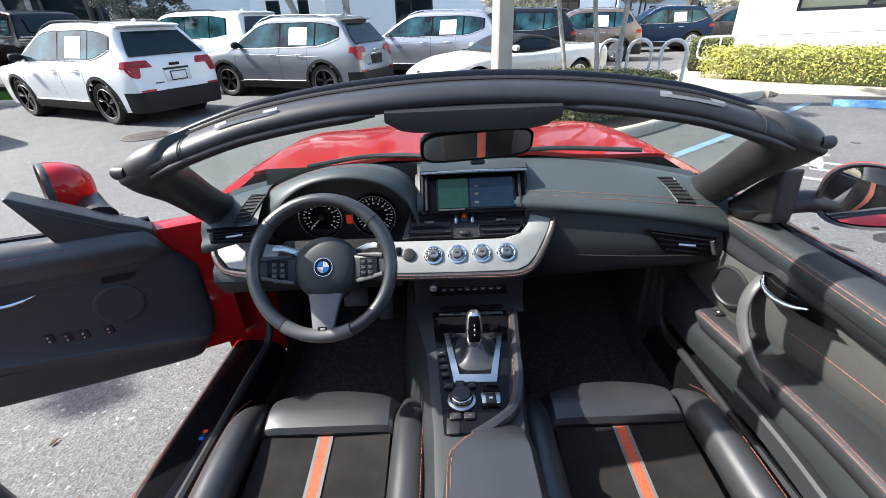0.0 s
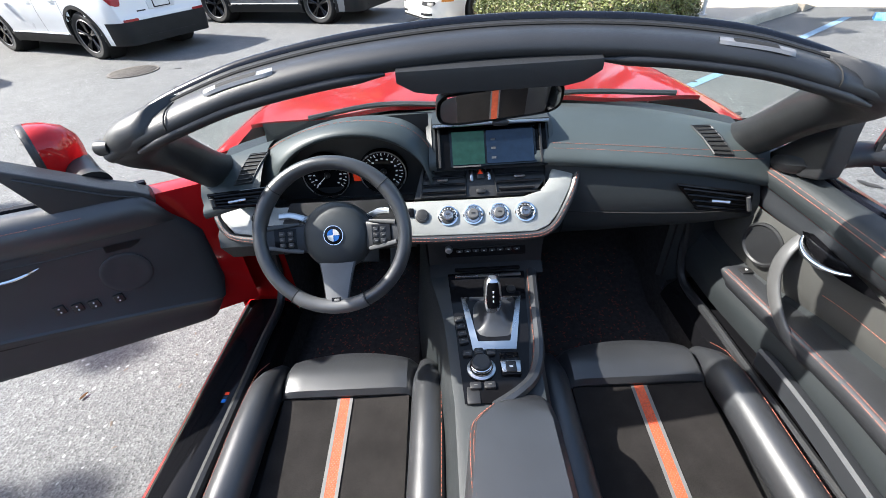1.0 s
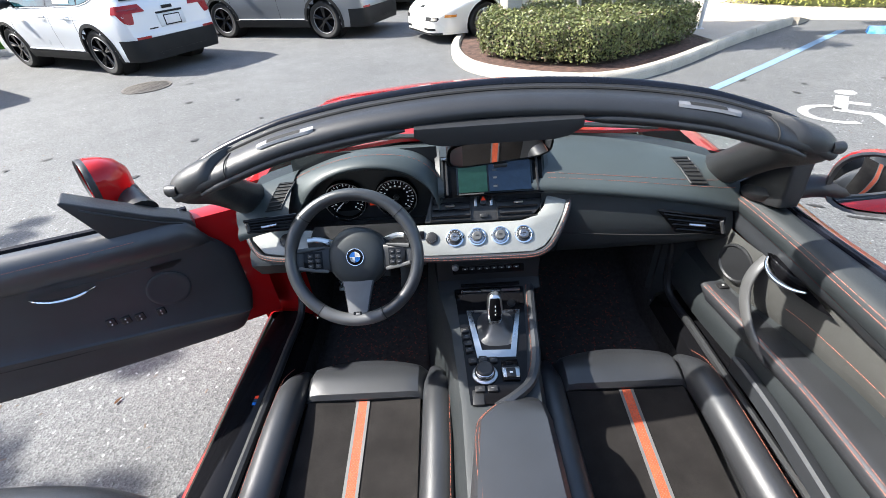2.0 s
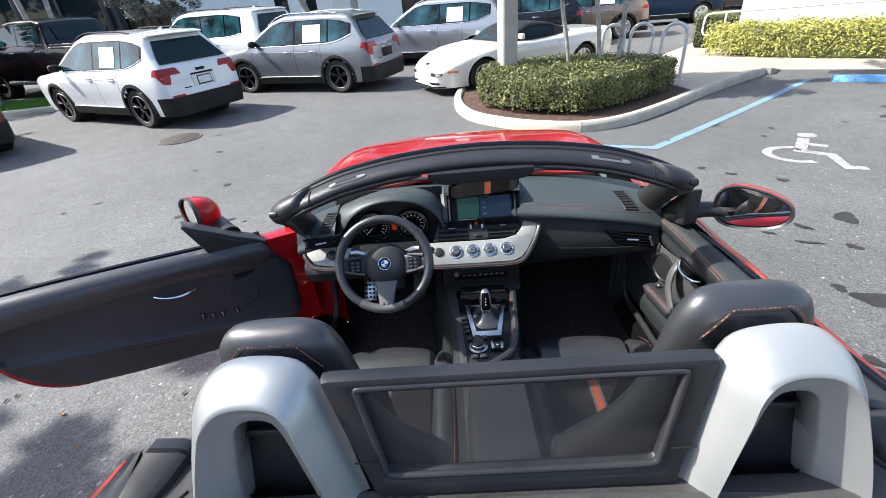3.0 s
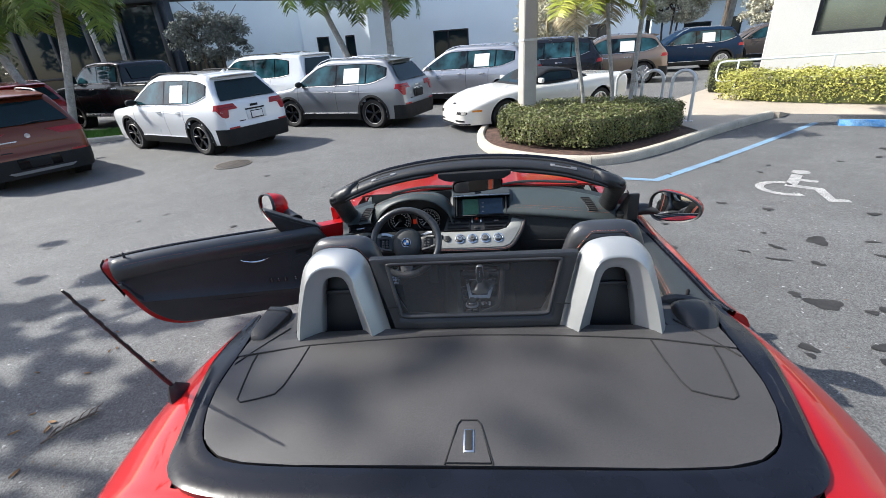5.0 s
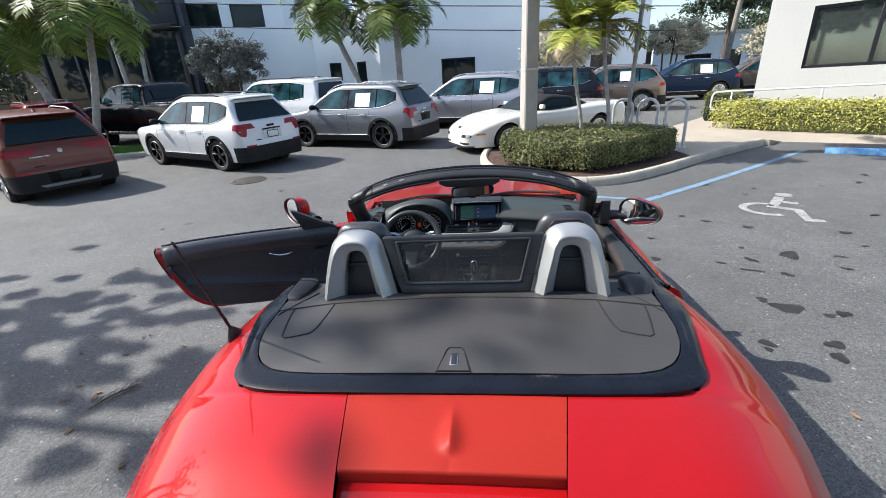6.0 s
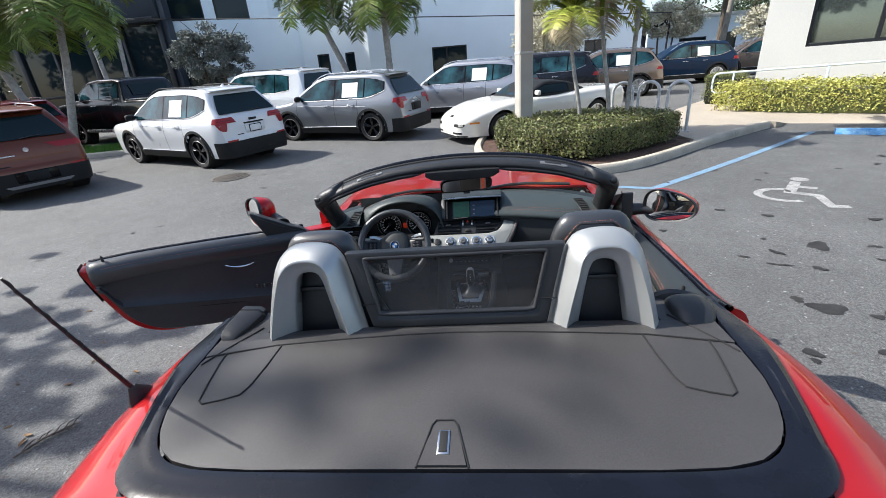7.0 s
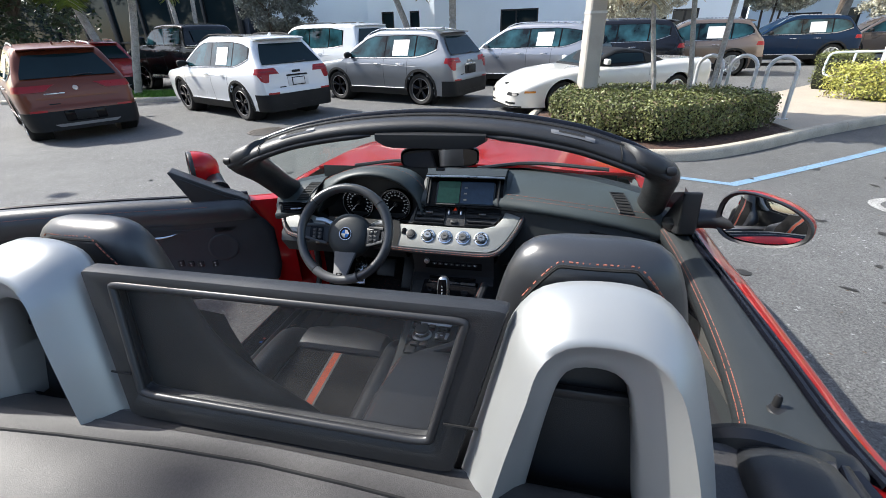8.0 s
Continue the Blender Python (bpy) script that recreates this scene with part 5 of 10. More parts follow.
def pickup():
    wb, W, wr = 3.75, 2.06, 0.43
    rear, front = -wb / 2, wb / 2
    yr, yf = rear - 1.15, front + 0.98
    ob = root("black_pickup", stand(-12.0, 12.7, 74) @ Matrix.Scale(1.06, 4), "black pickup truck with chrome trim and black wheels", "pickup", "parked cars")
    top = [(yr, 0.60), (yr + 0.010, 0.80), (yr + 0.02, 1.22), (yr + 0.04, 1.30), (-0.93, 1.32), (-0.90, 1.36), (-0.86, 1.52), (-0.78, 1.80), (-0.70, 1.88), (-0.4, 1.93), (0.35, 1.945), (0.75, 1.91), (0.95, 1.84), (1.60, 1.38), (1.70, 1.33), (front, 1.31), (front + 0.6, 1.27), (yf - 0.18, 1.20), (yf - 0.05, 1.06), (yf, 0.70)]
    plan = [(yr, 0.955), (yr + 0.1, 0.985), (rear, 1.0), (front, 1.0), (front + 0.5, 0.97), (yf - 0.15, 0.90), (yf, 0.78)]
    side = [(0.40, 0.94), (0.55, 0.975), (0.85, 1.0), (1.10, 0.99), (1.26, 0.965), (1.32, 0.935), (1.40, 0.905), (1.70, 0.81), (1.95, 0.735)]
    sh = Shell(W, 1.95, yr, yf, rear, front, top, plan, side, 0.42, 0.10, 0.12)
    part("body", sh.mesh(wr), P_BLACK, ob, angle=42)
    running_gear(ob, sh, wr, RIM_BLACK, 6, False, P_BLACK, 0.035)
    for s in (-1, 1):
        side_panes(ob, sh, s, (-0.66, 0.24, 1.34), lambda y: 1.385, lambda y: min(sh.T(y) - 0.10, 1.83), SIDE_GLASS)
        part("window_trim", bm_tube([V(s * (sh.X(y, 1.365) + 0.006), y, 1.365) for y in [-0.7 + 0.26 * a for a in range(9)]], 0.012, 6), RIM_SILVER, ob)
        part("side_step", bm_tube([V(s * 1.0, y, 0.44) for y in (-1.3, 0, 1.3)], 0.05, 8), RIM_SILVER, ob)
        part("bed_rail", bm_tube([V(s * 0.93, yr + 0.1, 1.325), V(s * 0.93, -0.98, 1.335)], 0.022, 8), RIM_SILVER, ob, "bright bed rail")
        part("tail_lamp", bm_solid(bm_loft(sh.patch([0.84, 1.0, 1.22], 0.80, 1.10, 0.012, -1, s)), 0.01), TAIL, ob)
        part("door_mirror", bm_box((0.22, 0.12, 0.24), (s * (sh.X(1.2, 1.42) + 0.14), 1.22, 1.50), 0.04, 3), P_BLACK, ob)
        for y0 in (-0.78, 0.28, 1.32):
            part("door_seam", bm_loft([[V(s * (sh.X(y0 + d, z) + 0.002), y0 + d, z) for d in (-0.005, 0.005)] for z in (0.52, 0.7, 0.9, 1.1, 1.25, 1.34)]), SEAM, ob)
        for y0 in (-0.62, 0.42):
            part("door_handle", bm_tube([V(s * (sh.X(y, 1.20) + o), y, 1.20) for y, o in ((y0, 0.004), (y0 + 0.05, 0.034), (y0 + 0.17, 0.034), (y0 + 0.22, 0.004))], 0.015, 8), RIM_SILVER, ob)
        part("headlamp", bm_solid(bm_loft(sh.patch([0.94, 1.02, 1.10], 0.66, 1.0, 0.010, 1, s)), 0.008), LAMP_CLEAR, ob)
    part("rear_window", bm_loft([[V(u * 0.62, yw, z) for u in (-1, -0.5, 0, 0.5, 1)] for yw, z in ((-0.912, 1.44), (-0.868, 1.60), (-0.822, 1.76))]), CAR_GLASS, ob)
    part("bed_cover", bm_box((1.78, 1.95, 0.03), (0, yr + 1.08, 1.325), 0.01), CLAD, ob)
    part("rear_bumper", bm_box((1.9, 0.18, 0.2), (0, yr - 0.04, 0.62), 0.04), RIM_SILVER, ob)
    part("grille", bm_box((1.2, 0.06, 0.42), (0, yf - 0.01, 0.92), 0.05), RIM_SILVER, ob)


pickup()


def sports_coupe():
    wb, W, wr = 2.65, 1.87, 0.325
    rear, front = -wb / 2, wb / 2
    yr, yf = rear - 0.93, front + 1.0
    ob = root("white_sports_coupe", stand(1.29, 9.50, 118), "cream-white low sports car with a black soft top and silver wheels", "sports car", "parked cars")
    top = [(yr, 0.42), (yr + 0.01, 0.62), (yr + 0.03, 0.84), (yr + 0.09, 0.925), (rear, 0.935), (-0.6, 0.905), (0.1, 0.890), (0.62, 0.885), (0.9, 0.872), (front - 0.1, 0.842), (front + 0.15, 0.812), (front + 0.40, 0.755), (front + 0.60, 0.695), (yf - 0.22, 0.625), (yf - 0.09, 0.560), (yf - 0.03, 0.50), (yf, 0.40)]
    plan = [(yr, 0.84), (yr + 0.15, 0.945), (rear, 1.0), (-0.2, 0.958), (0.5, 0.955), (front, 0.99), (front + 0.35, 0.945), (yf - 0.36, 0.865), (yf - 0.18, 0.76), (yf - 0.06, 0.64), (yf, 0.52)]
    side = [(0.15, 0.91), (0.28, 0.95), (0.50, 0.99), (0.64, 1.0), (0.76, 0.985), (0.86, 0.94), (0.95, 0.87)]
    sh = Shell(W, 0.94, yr, yf, rear, front, top, plan, side, 0.165, 0.13, 0.24)
    part("body", sh.mesh(wr), P_CREAM, ob, angle=50)
    running_gear(ob, sh, wr, RIM_SILVER, 5, False, P_CREAM, 0.012)
    roof = [(rear + 0.16, 0.86), (rear + 0.20, 0.93), (rear + 0.45, 1.04), (rear + 0.80, 1.145), (-0.15, 1.185), (0.06, 1.175), (0.30, 1.095), (0.74, 0.885), (0.80, 0.84)]
    cplan = [(rear + 0.16, 0.84), (-0.5, 0.99), (0.2, 1.0), (0.80, 0.86)]
    cab = Shell(1.58, 1.19, rear + 0.16, 0.80, -9, 9, roof, cplan, [(0.80, 1.0), (0.92, 0.965), (1.05, 0.87), (1.19, 0.72)], 0.80, 0.07, 0.12)
    cb = part("cabin", cab.mesh(0.1), CLAD, ob, "black folding roof", angle=60)
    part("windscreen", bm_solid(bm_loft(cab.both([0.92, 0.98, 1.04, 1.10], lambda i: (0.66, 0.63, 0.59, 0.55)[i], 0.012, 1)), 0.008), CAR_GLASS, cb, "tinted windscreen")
    for s in (-1, 1):
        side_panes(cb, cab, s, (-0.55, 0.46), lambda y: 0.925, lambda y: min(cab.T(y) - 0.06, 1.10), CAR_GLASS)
        part("fog_recess", bm_solid(bm_loft(sh.patch([0.395, 0.43, 0.46], 0.36, lambda i: (0.66, 0.70, 0.68)[i], 0.008, 1, s)), 0.005), CLAD, ob)
        part("fog_lens", bm_solid(bm_loft(sh.patch([0.405, 0.45], 0.54, 0.66, 0.013, 1, s)), 0.005), LAMP_CLEAR, ob)
        part("side_marker", bm_solid(bm_loft(sh.patch([0.455, 0.495], 0.80, 1.02, 0.009, 1, s)), 0.005), AMBER, ob)
        part("brake_duct", bm_solid(bm_loft(sh.patch([0.235, 0.275], 0.30, 0.62, 0.006, 1, s)), 0.004), CLAD, ob)
        part("lamp_cover_seam", bm_loft([[V(s * x, y, sh.T(y) + 0.004) for x in (x0, x0 + 0.005)] for x0, y in ((0.34, front + 0.60), (0.36, front + 0.42), (0.56, front + 0.36))]), SEAM, ob)
        for y0 in (0.56, -0.60):
            part("door_seam", bm_loft([[V(s * (sh.X(y0 + d, z) + 0.002), y0 + d, z) for d in (-0.004, 0.004)] for z in (0.22, 0.4, 0.55, 0.7, 0.80, 0.87)]), SEAM, ob)
        part("side_vent", bm_solid(bm_loft([[V(s * (sh.X(y, z) + 0.004), y, z) for z in (0.40, 0.52, 0.62 - 0.2 * (0.92 - y))] for y in (0.66, 0.80, 0.92)]), 0.004), CLAD, ob)
        part("door_mirror", bm_box((0.17, 0.09, 0.11), (s * 0.86, 0.40, 0.965), 0.035, 3), P_CREAM, ob)
        part("tail_lamp", bm_solid(bm_loft(sh.patch([0.66, 0.72, 0.78], 0.30, 0.62, 0.010, -1, s)), 0.006), TAIL, ob)
    part("bonnet_badge", bm_box((0.12, 0.06, 0.01), (0, yf - 0.13, 0.592), 0.003, rot=(-28, 0, 0)), CLAD, ob)
    part("nose_lip", bm_solid(bm_loft(sh.both([0.17, 0.20], 0.75, 0.006, 1)), 0.006), CLAD, ob)


sports_coupe()


# ---- The red roadster ----
car = root("roadster", pose(0.008, 0, 0, 0, -0.7, 1.0), "red two-seat convertible with the roof down and one door open", "car")
HUB_F, HUB_R, WR = 1.42, -1.08, 0.325


def stitches(path, parent, step=0.0085, r=0.0009, ln=0.0066, material=None):
    """Short thread stitches along a line, a little proud of the leather."""
    ps = [Vector(p) for p in path]
    bm = bmesh.new()
    carry = 0.0
    for a, b in zip(ps, ps[1:]):
        d = b - a
        L = d.length
        if L < 1e-6:
            continue
        d /= L
        s = carry
        side = d.cross(V(0, 0, 1))
        if side.length < 0.1:
            side = d.cross(V(0, 1, 0))
        side.normalize()
        up = side.cross(d)
        while s < L:
            p, q = a + d * s, a + d * min(L, s + ln)
            ring = []
            for c in (p, q):
                ring.append([bm.verts.new(c + side * (r * math.cos(t)) + up * (r * math.sin(t))) for t in (0, 1.57, 3.14, 4.71)])
            for i in range(4):
                j = (i + 1) % 4
                bm.faces.new((ring[0][i], ring[0][j], ring[1][j], ring[1][i]))
            s += step
        carry = s - L
    return part("stitching", bm, material or STITCH, parent)


def dash_back(x):
    """Forward edge of the dashboard, under the windscreen."""
    return 0.600 - 0.24 * (abs(x) / 0.70) ** 2.4


def dash_lip(x):
    """Rear edge of the dashboard top."""
    return smooth_table([(0.0, 0.348), (0.2, 0.322), (0.36, 0.289), (0.523, 0.259), (0.70, 0.242), (0.75, 0.238)], abs(x))


def dash_drop(x):
    """How far the dashboard falls towards the doors."""
    return 0.055 * (abs(x) / 0.73) ** 3.5


def dash_z(x, y):
    """Height of the dashboard top."""
    f = (y - dash_back(x)) / (dash_lip(x) - dash_back(x))
    return lerp_table([(0.0, 0.958), (0.25, 0.960), (0.45, 0.952), (0.65, 0.938), (0.82, 0.921), (0.93, 0.906), (1.0, 0.895)], f) - dash_drop(x) * (0.55 + 0.45 * f)


def fw(y):
    """Half-width of the front body."""
    return smooth_table([(0.40, 0.862), (0.9, 0.872), (1.4, 0.890), (1.7, 0.870), (1.92, 0.79), (2.10, 0.62), (2.22, 0.40), (2.28, 0.15)], y)


def fz(x, y):
    zc = smooth_table([(0.35, 0.955), (0.6, 0.965), (1.0, 0.958), (1.4, 0.925), (1.7, 0.878), (1.9, 0.832), (2.05, 0.77), (2.2, 0.65), (2.28, 0.55)], y)
    a = abs(x)
    z = zc - 0.022 * (a / 0.5) ** 2
    z += 0.016 * math.exp(-((a - 0.68) / 0.13) ** 2) * max(0, min(1, (2.0 - y) / 0.6))
    z += 0.007 * math.exp(-((a - 0.26) / 0.08) ** 2) * max(0, min(1, (2.1 - y) / 0.8))
    w = fw(y)
    e = max(0.0, (a - (w - 0.13)) / 0.13)
    return z - 0.085 * e ** 2.2


def body_front():
    ys = [0.42 + 0.05 * i for i in range(38)]
    ys[-1] = 2.275
    us = [i / 30 for i in range(-30, 31)]

    def rows_between(u0, u1, yy, down=False, sgn=0):
        rows = []
        for y in yy:
            w = fw(y)
            row = [V(u * w, y, fz(u * w, y)) for u in us if u0 - 1e-6 <= u <= u1 + 1e-6]
            if down:
                zt = fz(w, y)
                ext = [V(sgn * (w + 0.010 * math.sin(3.0 * k / 8)), y, zt + (0.24 - zt) * k / 8) for k in range(1, 9)]
                row = row + ext if sgn > 0 else list(reversed(ext)) + row
            rows.append(row)
        return rows

    cut = [y for y in ys if y <= 1.98]
    part("bonnet", bm_solid(bm_loft(rows_between(-0.8, 0.8, [y for y in ys if 0.56 <= y <= 1.98])), -0.012), RED, car, "glossy red bonnet with sculpted ridges", angle=60)
    for s in (-1, 1):
        bm = bm_loft(rows_between(0.8, 1, cut, True, 1) if s > 0 else rows_between(-1, -0.8, cut, True, -1))
        kill = [f for f in bm.faces if abs(f.calc_center_median().x) > 0.8 and (f.calc_center_median().y - HUB_F) ** 2 + (f.calc_center_median().z - WR) ** 2 < 0.36 ** 2]
        bmesh.ops.delete(bm, geom=kill, context="FACES")
        part("front_wing", bm, RED, car, angle=60)
        part("arch_lip", bm_tube([V(s * (fw(y) + 0.004), y, z) for y, z in arc(HUB_F, WR, 0.365, 195, -15, 20)], 0.014, 6), RED, car)
        part("headlamp", bm_loft([[V(s * (fw(y) - 0.02 - 0.16 * k), y + 0.012, fz(s * (fw(y) - 0.02 - 0.16 * k), y) + 0.006) for k in (0, 0.33, 0.66, 1)] for y in (1.72, 1.8, 1.88, 1.96)]), LAMP_CLEAR, car)
    full = [y for y in ys if y >= 1.97]
    rows = []
    for y in full:
        w = fw(y)
        zt = fz(w, y)
        ext = [V(w, y, zt + (0.2 - zt) * k / 6) for k in range(1, 7)]
        rows.append([V(-p.x, p.y, p.z) for p in reversed(ext)] + [V(u * w, y, fz(u * w, y)) for u in us] + ext)
    part("front_bumper", bm_loft(rows), RED, car, angle=60)
    part("cowl", bm_loft([[V(x, dash_back(x) + 0.055 + d, 0.945 + k - 0.02 * (abs(x) / 0.7) ** 2) for x in [i * 0.07 for i in range(-10, 11)]] for d, k in ((-0.09, 0.0), (0.0, 0.012), (0.05, 0.004))]), MATTE, car, "black cowl panel under the windscreen")
    for s, x0 in ((-1, -0.50), (1, 0.06)):
        pth = spline([(x0, 0.57 - 0.02, 0.965), (x0 + 0.22, 0.575, 0.985), (x0 + 0.52, 0.50, 0.985)], 12)
        part("wiper", bm_tube(pth, 0.008, 6), PLASTIC, car)


body_front()


def rwid(y):
    return smooth_table([(-1.98, 0.40), (-1.93, 0.56), (-1.82, 0.69), (-1.65, 0.775), (-1.45, 0.842), (-1.3, 0.878), (-1.12, 0.902), (-1.0, 0.897), (-0.86, 0.872), (-0.74, 0.842)], y)


def rtop(y):
    return smooth_table([(-1.98, 0.60), (-1.92, 0.74), (-1.82, 0.835), (-1.70, 0.885), (-1.58, 0.915), (-1.45, 0.928), (-1.36, 0.934), (-1.0, 0.945), (-0.74, 0.935)], y)


def seal_x(y):
    return smooth_table([(-1.36, 0.40), (-1.345, 0.58), (-1.30, 0.632), (-1.22, 0.672), (-1.11, 0.700), (-1.0, 0.730), (-0.9, 0.740), (-0.74, 0.724)], y)


def rz(x, y):
    w = rwid(y)
    a = abs(x)
    e = max(0.0, (a - 0.50) / (w - 0.50))
    k = max(0.0, min(1.0, (y + 1.25) / 0.45))
    return rtop(y) - 0.012 * (a / 0.5) ** 2 * 0.4 - 0.115 * e ** (2.6 + 4.4 * k) + 0.012 * math.exp(-((a - 0.73) / 0.06) ** 2) * max(0, min(1, (y + 1.5) / 0.3))


def body_rear():
    ys = [-0.74 - 0.031 * i for i in range(21)]
    for s in (-1, 1):
        rows = []
        for y in ys[:20]:
            x0, w = seal_x(y), rwid(y)
            row = [V(s * (x0 + (w - x0) * k / 9), y, rz(x0 + (w - x0) * k / 9, y)) for k in range(10)]
            zt = row[-1].z
            row += [V(s * (w + 0.012 * math.sin(math.pi * k / 8)), y, zt + (0.24 - zt) * k / 8) for k in range(1, 9)]
            rows.append(row)
        for i in range(0, 22):
            y = -1.362 - 0.03 * i
            if y < -1.97:
                break
            w = rwid(y)
            x0 = max(0.20, 0.2875 - 0.18 * (-1.36 - y))
            row = [V(s * (x0 + (w - x0) * k / 9), y, rz(x0 + (w - x0) * k / 9, y)) for k in range(10)]
            zt = row[-1].z
            row += [V(s * (w + 0.010 * math.sin(math.pi * k / 8)), y, zt + (0.24 - zt) * k / 8) for k in range(1, 9)]
            rows.append(row)
        bm = bm_loft(rows)
        kill = [f for f in bm.faces if abs(f.calc_center_median().x) > 0.8 and (f.calc_center_median().y - HUB_R) ** 2 + (f.calc_center_median().z - WR) ** 2 < 0.36 ** 2]
        bmesh.ops.delete(bm, geom=kill, context="FACES")
        part("rear_quarter", bm, RED, car, "glossy red rear quarter with a broad shoulder", angle=60)
        part("arch_lip", bm_tube([V(s * (rwid(y) + 0.004), y, z) for y, z in arc(HUB_R, WR, 0.365, 195, -15, 20)], 0.014, 6), RED, car)
        part("tail_lamp", bm_loft([[V(s * (0.50 + 0.27 * k), -1.90 + 0.13 * k * k - 0.02, z) for k in (0, 0.25, 0.5, 0.75, 1.0)] for z in (0.66, 0.70, 0.74, 0.78)]), TAIL, car)
    # boot lid with its lip, then the panel below it
    rows = []

    def ridge(x, y):
        k = smooth_table([(-1.60, 0.0), (-1.548, 0.0), (-1.53, 0.75), (-1.505, 1.0), (-1.46, 0.62), (-1.42, 0.15), (-1.39, 0.0), (-1.36, 0.0)], y)
        return 0.017 * k * math.exp(-abs(x / (0.014 + 0.006 * k)) ** 1.6)

    for i in range(33):
        y = -1.362 - 0.0068 * i
        rows.append([V(x, y, rtop(y) + 0.002 - 0.004 * (x / 0.29) ** 2 + ridge(x, y)) for x in [(0.2850 - 0.18 * (-1.36 - y)) * math.copysign(abs(k / 24) ** 1.7, k) for k in range(-24, 25)]])
    edge = rows[-1]
    for dy, dz in ((-0.003, -0.002), (-0.005, -0.008), (-0.004, -0.034), (0.02, -0.038)):
        rows.append([V(p.x, p.y + dy, p.z + dz) for p in edge])
    dz = V(0, 0, -0.012)
    rows = [[r[0] + dz] + r + [r[-1] + dz] for r in rows]
    part("boot_lid", bm_loft(rows), RED_LID, car, "satin red boot lid panel with a raised ridge and a sharp rear lip", angle=50)
    rows = []
    for i in range(14):
        y = -1.572 - 0.0305 * i
        rows.append([V(x, y, rtop(y) - 0.030 + 0.028 * max(0, min(1, (-1.60 - y) / 0.10)) - 0.006 * (x / 0.3) ** 2) for x in [(0.2875 - 0.18 * (-1.36 - y)) * k / 8 for k in range(-8, 9)]])
    part("boot_lower_panel", bm_loft(rows), RED, car, angle=60)
    rows = []
    for i in range(17):
        x = -0.40 + 0.05 * i
        rows.append([V(x, -1.965 - 0.01 * (1 - (x / 0.4) ** 2), 0.60), V(x, -1.985, 0.45), V(x, -1.95, 0.26)])
    part("rear_bumper", bm_loft(rows), RED, car)


body_rear()

for y in (HUB_F, HUB_R):
    for s in (-1, 1):
        wheel(car, s * 0.775, y, WR, 0.225, RIM_SILVER, s, 5, True)
        part("wheel_well", bm_lathe([(s * 0.55, 0.02), (s * 0.55, 0.355), (s * 0.84, 0.355)], "x", 28, (0, y, WR)), SEAM, car)


# Folding-roof cover, its seal and fittings
def deck_z(x, y):
    return smooth_table([(-1.37, 0.930), (-1.285, 0.934), (-1.1, 0.948), (-0.95, 0.958), (-0.84, 0.960)], y) + 0.008 * (1 - (x / 0.65) ** 2)


DECK_EDGE = [(-0.86, 0.645), (-0.95, 0.662), (-1.05, 0.660), (-1.13, 0.645), (-1.19, 0.622), (-1.235, 0.59), (-1.265, 0.545), (-1.280, 0.48), (-1.287, 0.35), (-1.29, 0.0)]


def joint_y(x):
    return lerp_table([(0.0, -0.892), (0.146, -0.896), (0.307, -0.906), (0.479, -0.920), (0.66, -0.958)], abs(x))


def skirted(rows, drop=0.012):
    """Turns the rim of a sheet down a little, so that it reads as a thick panel."""
    dz = V(0, 0, -drop)
    rows = [[r[0] + dz] + r + [r[-1] + dz] for r in rows]
    return bm_loft([[p + dz for p in rows[0]]] + rows + [[p + dz for p in rows[-1]]])


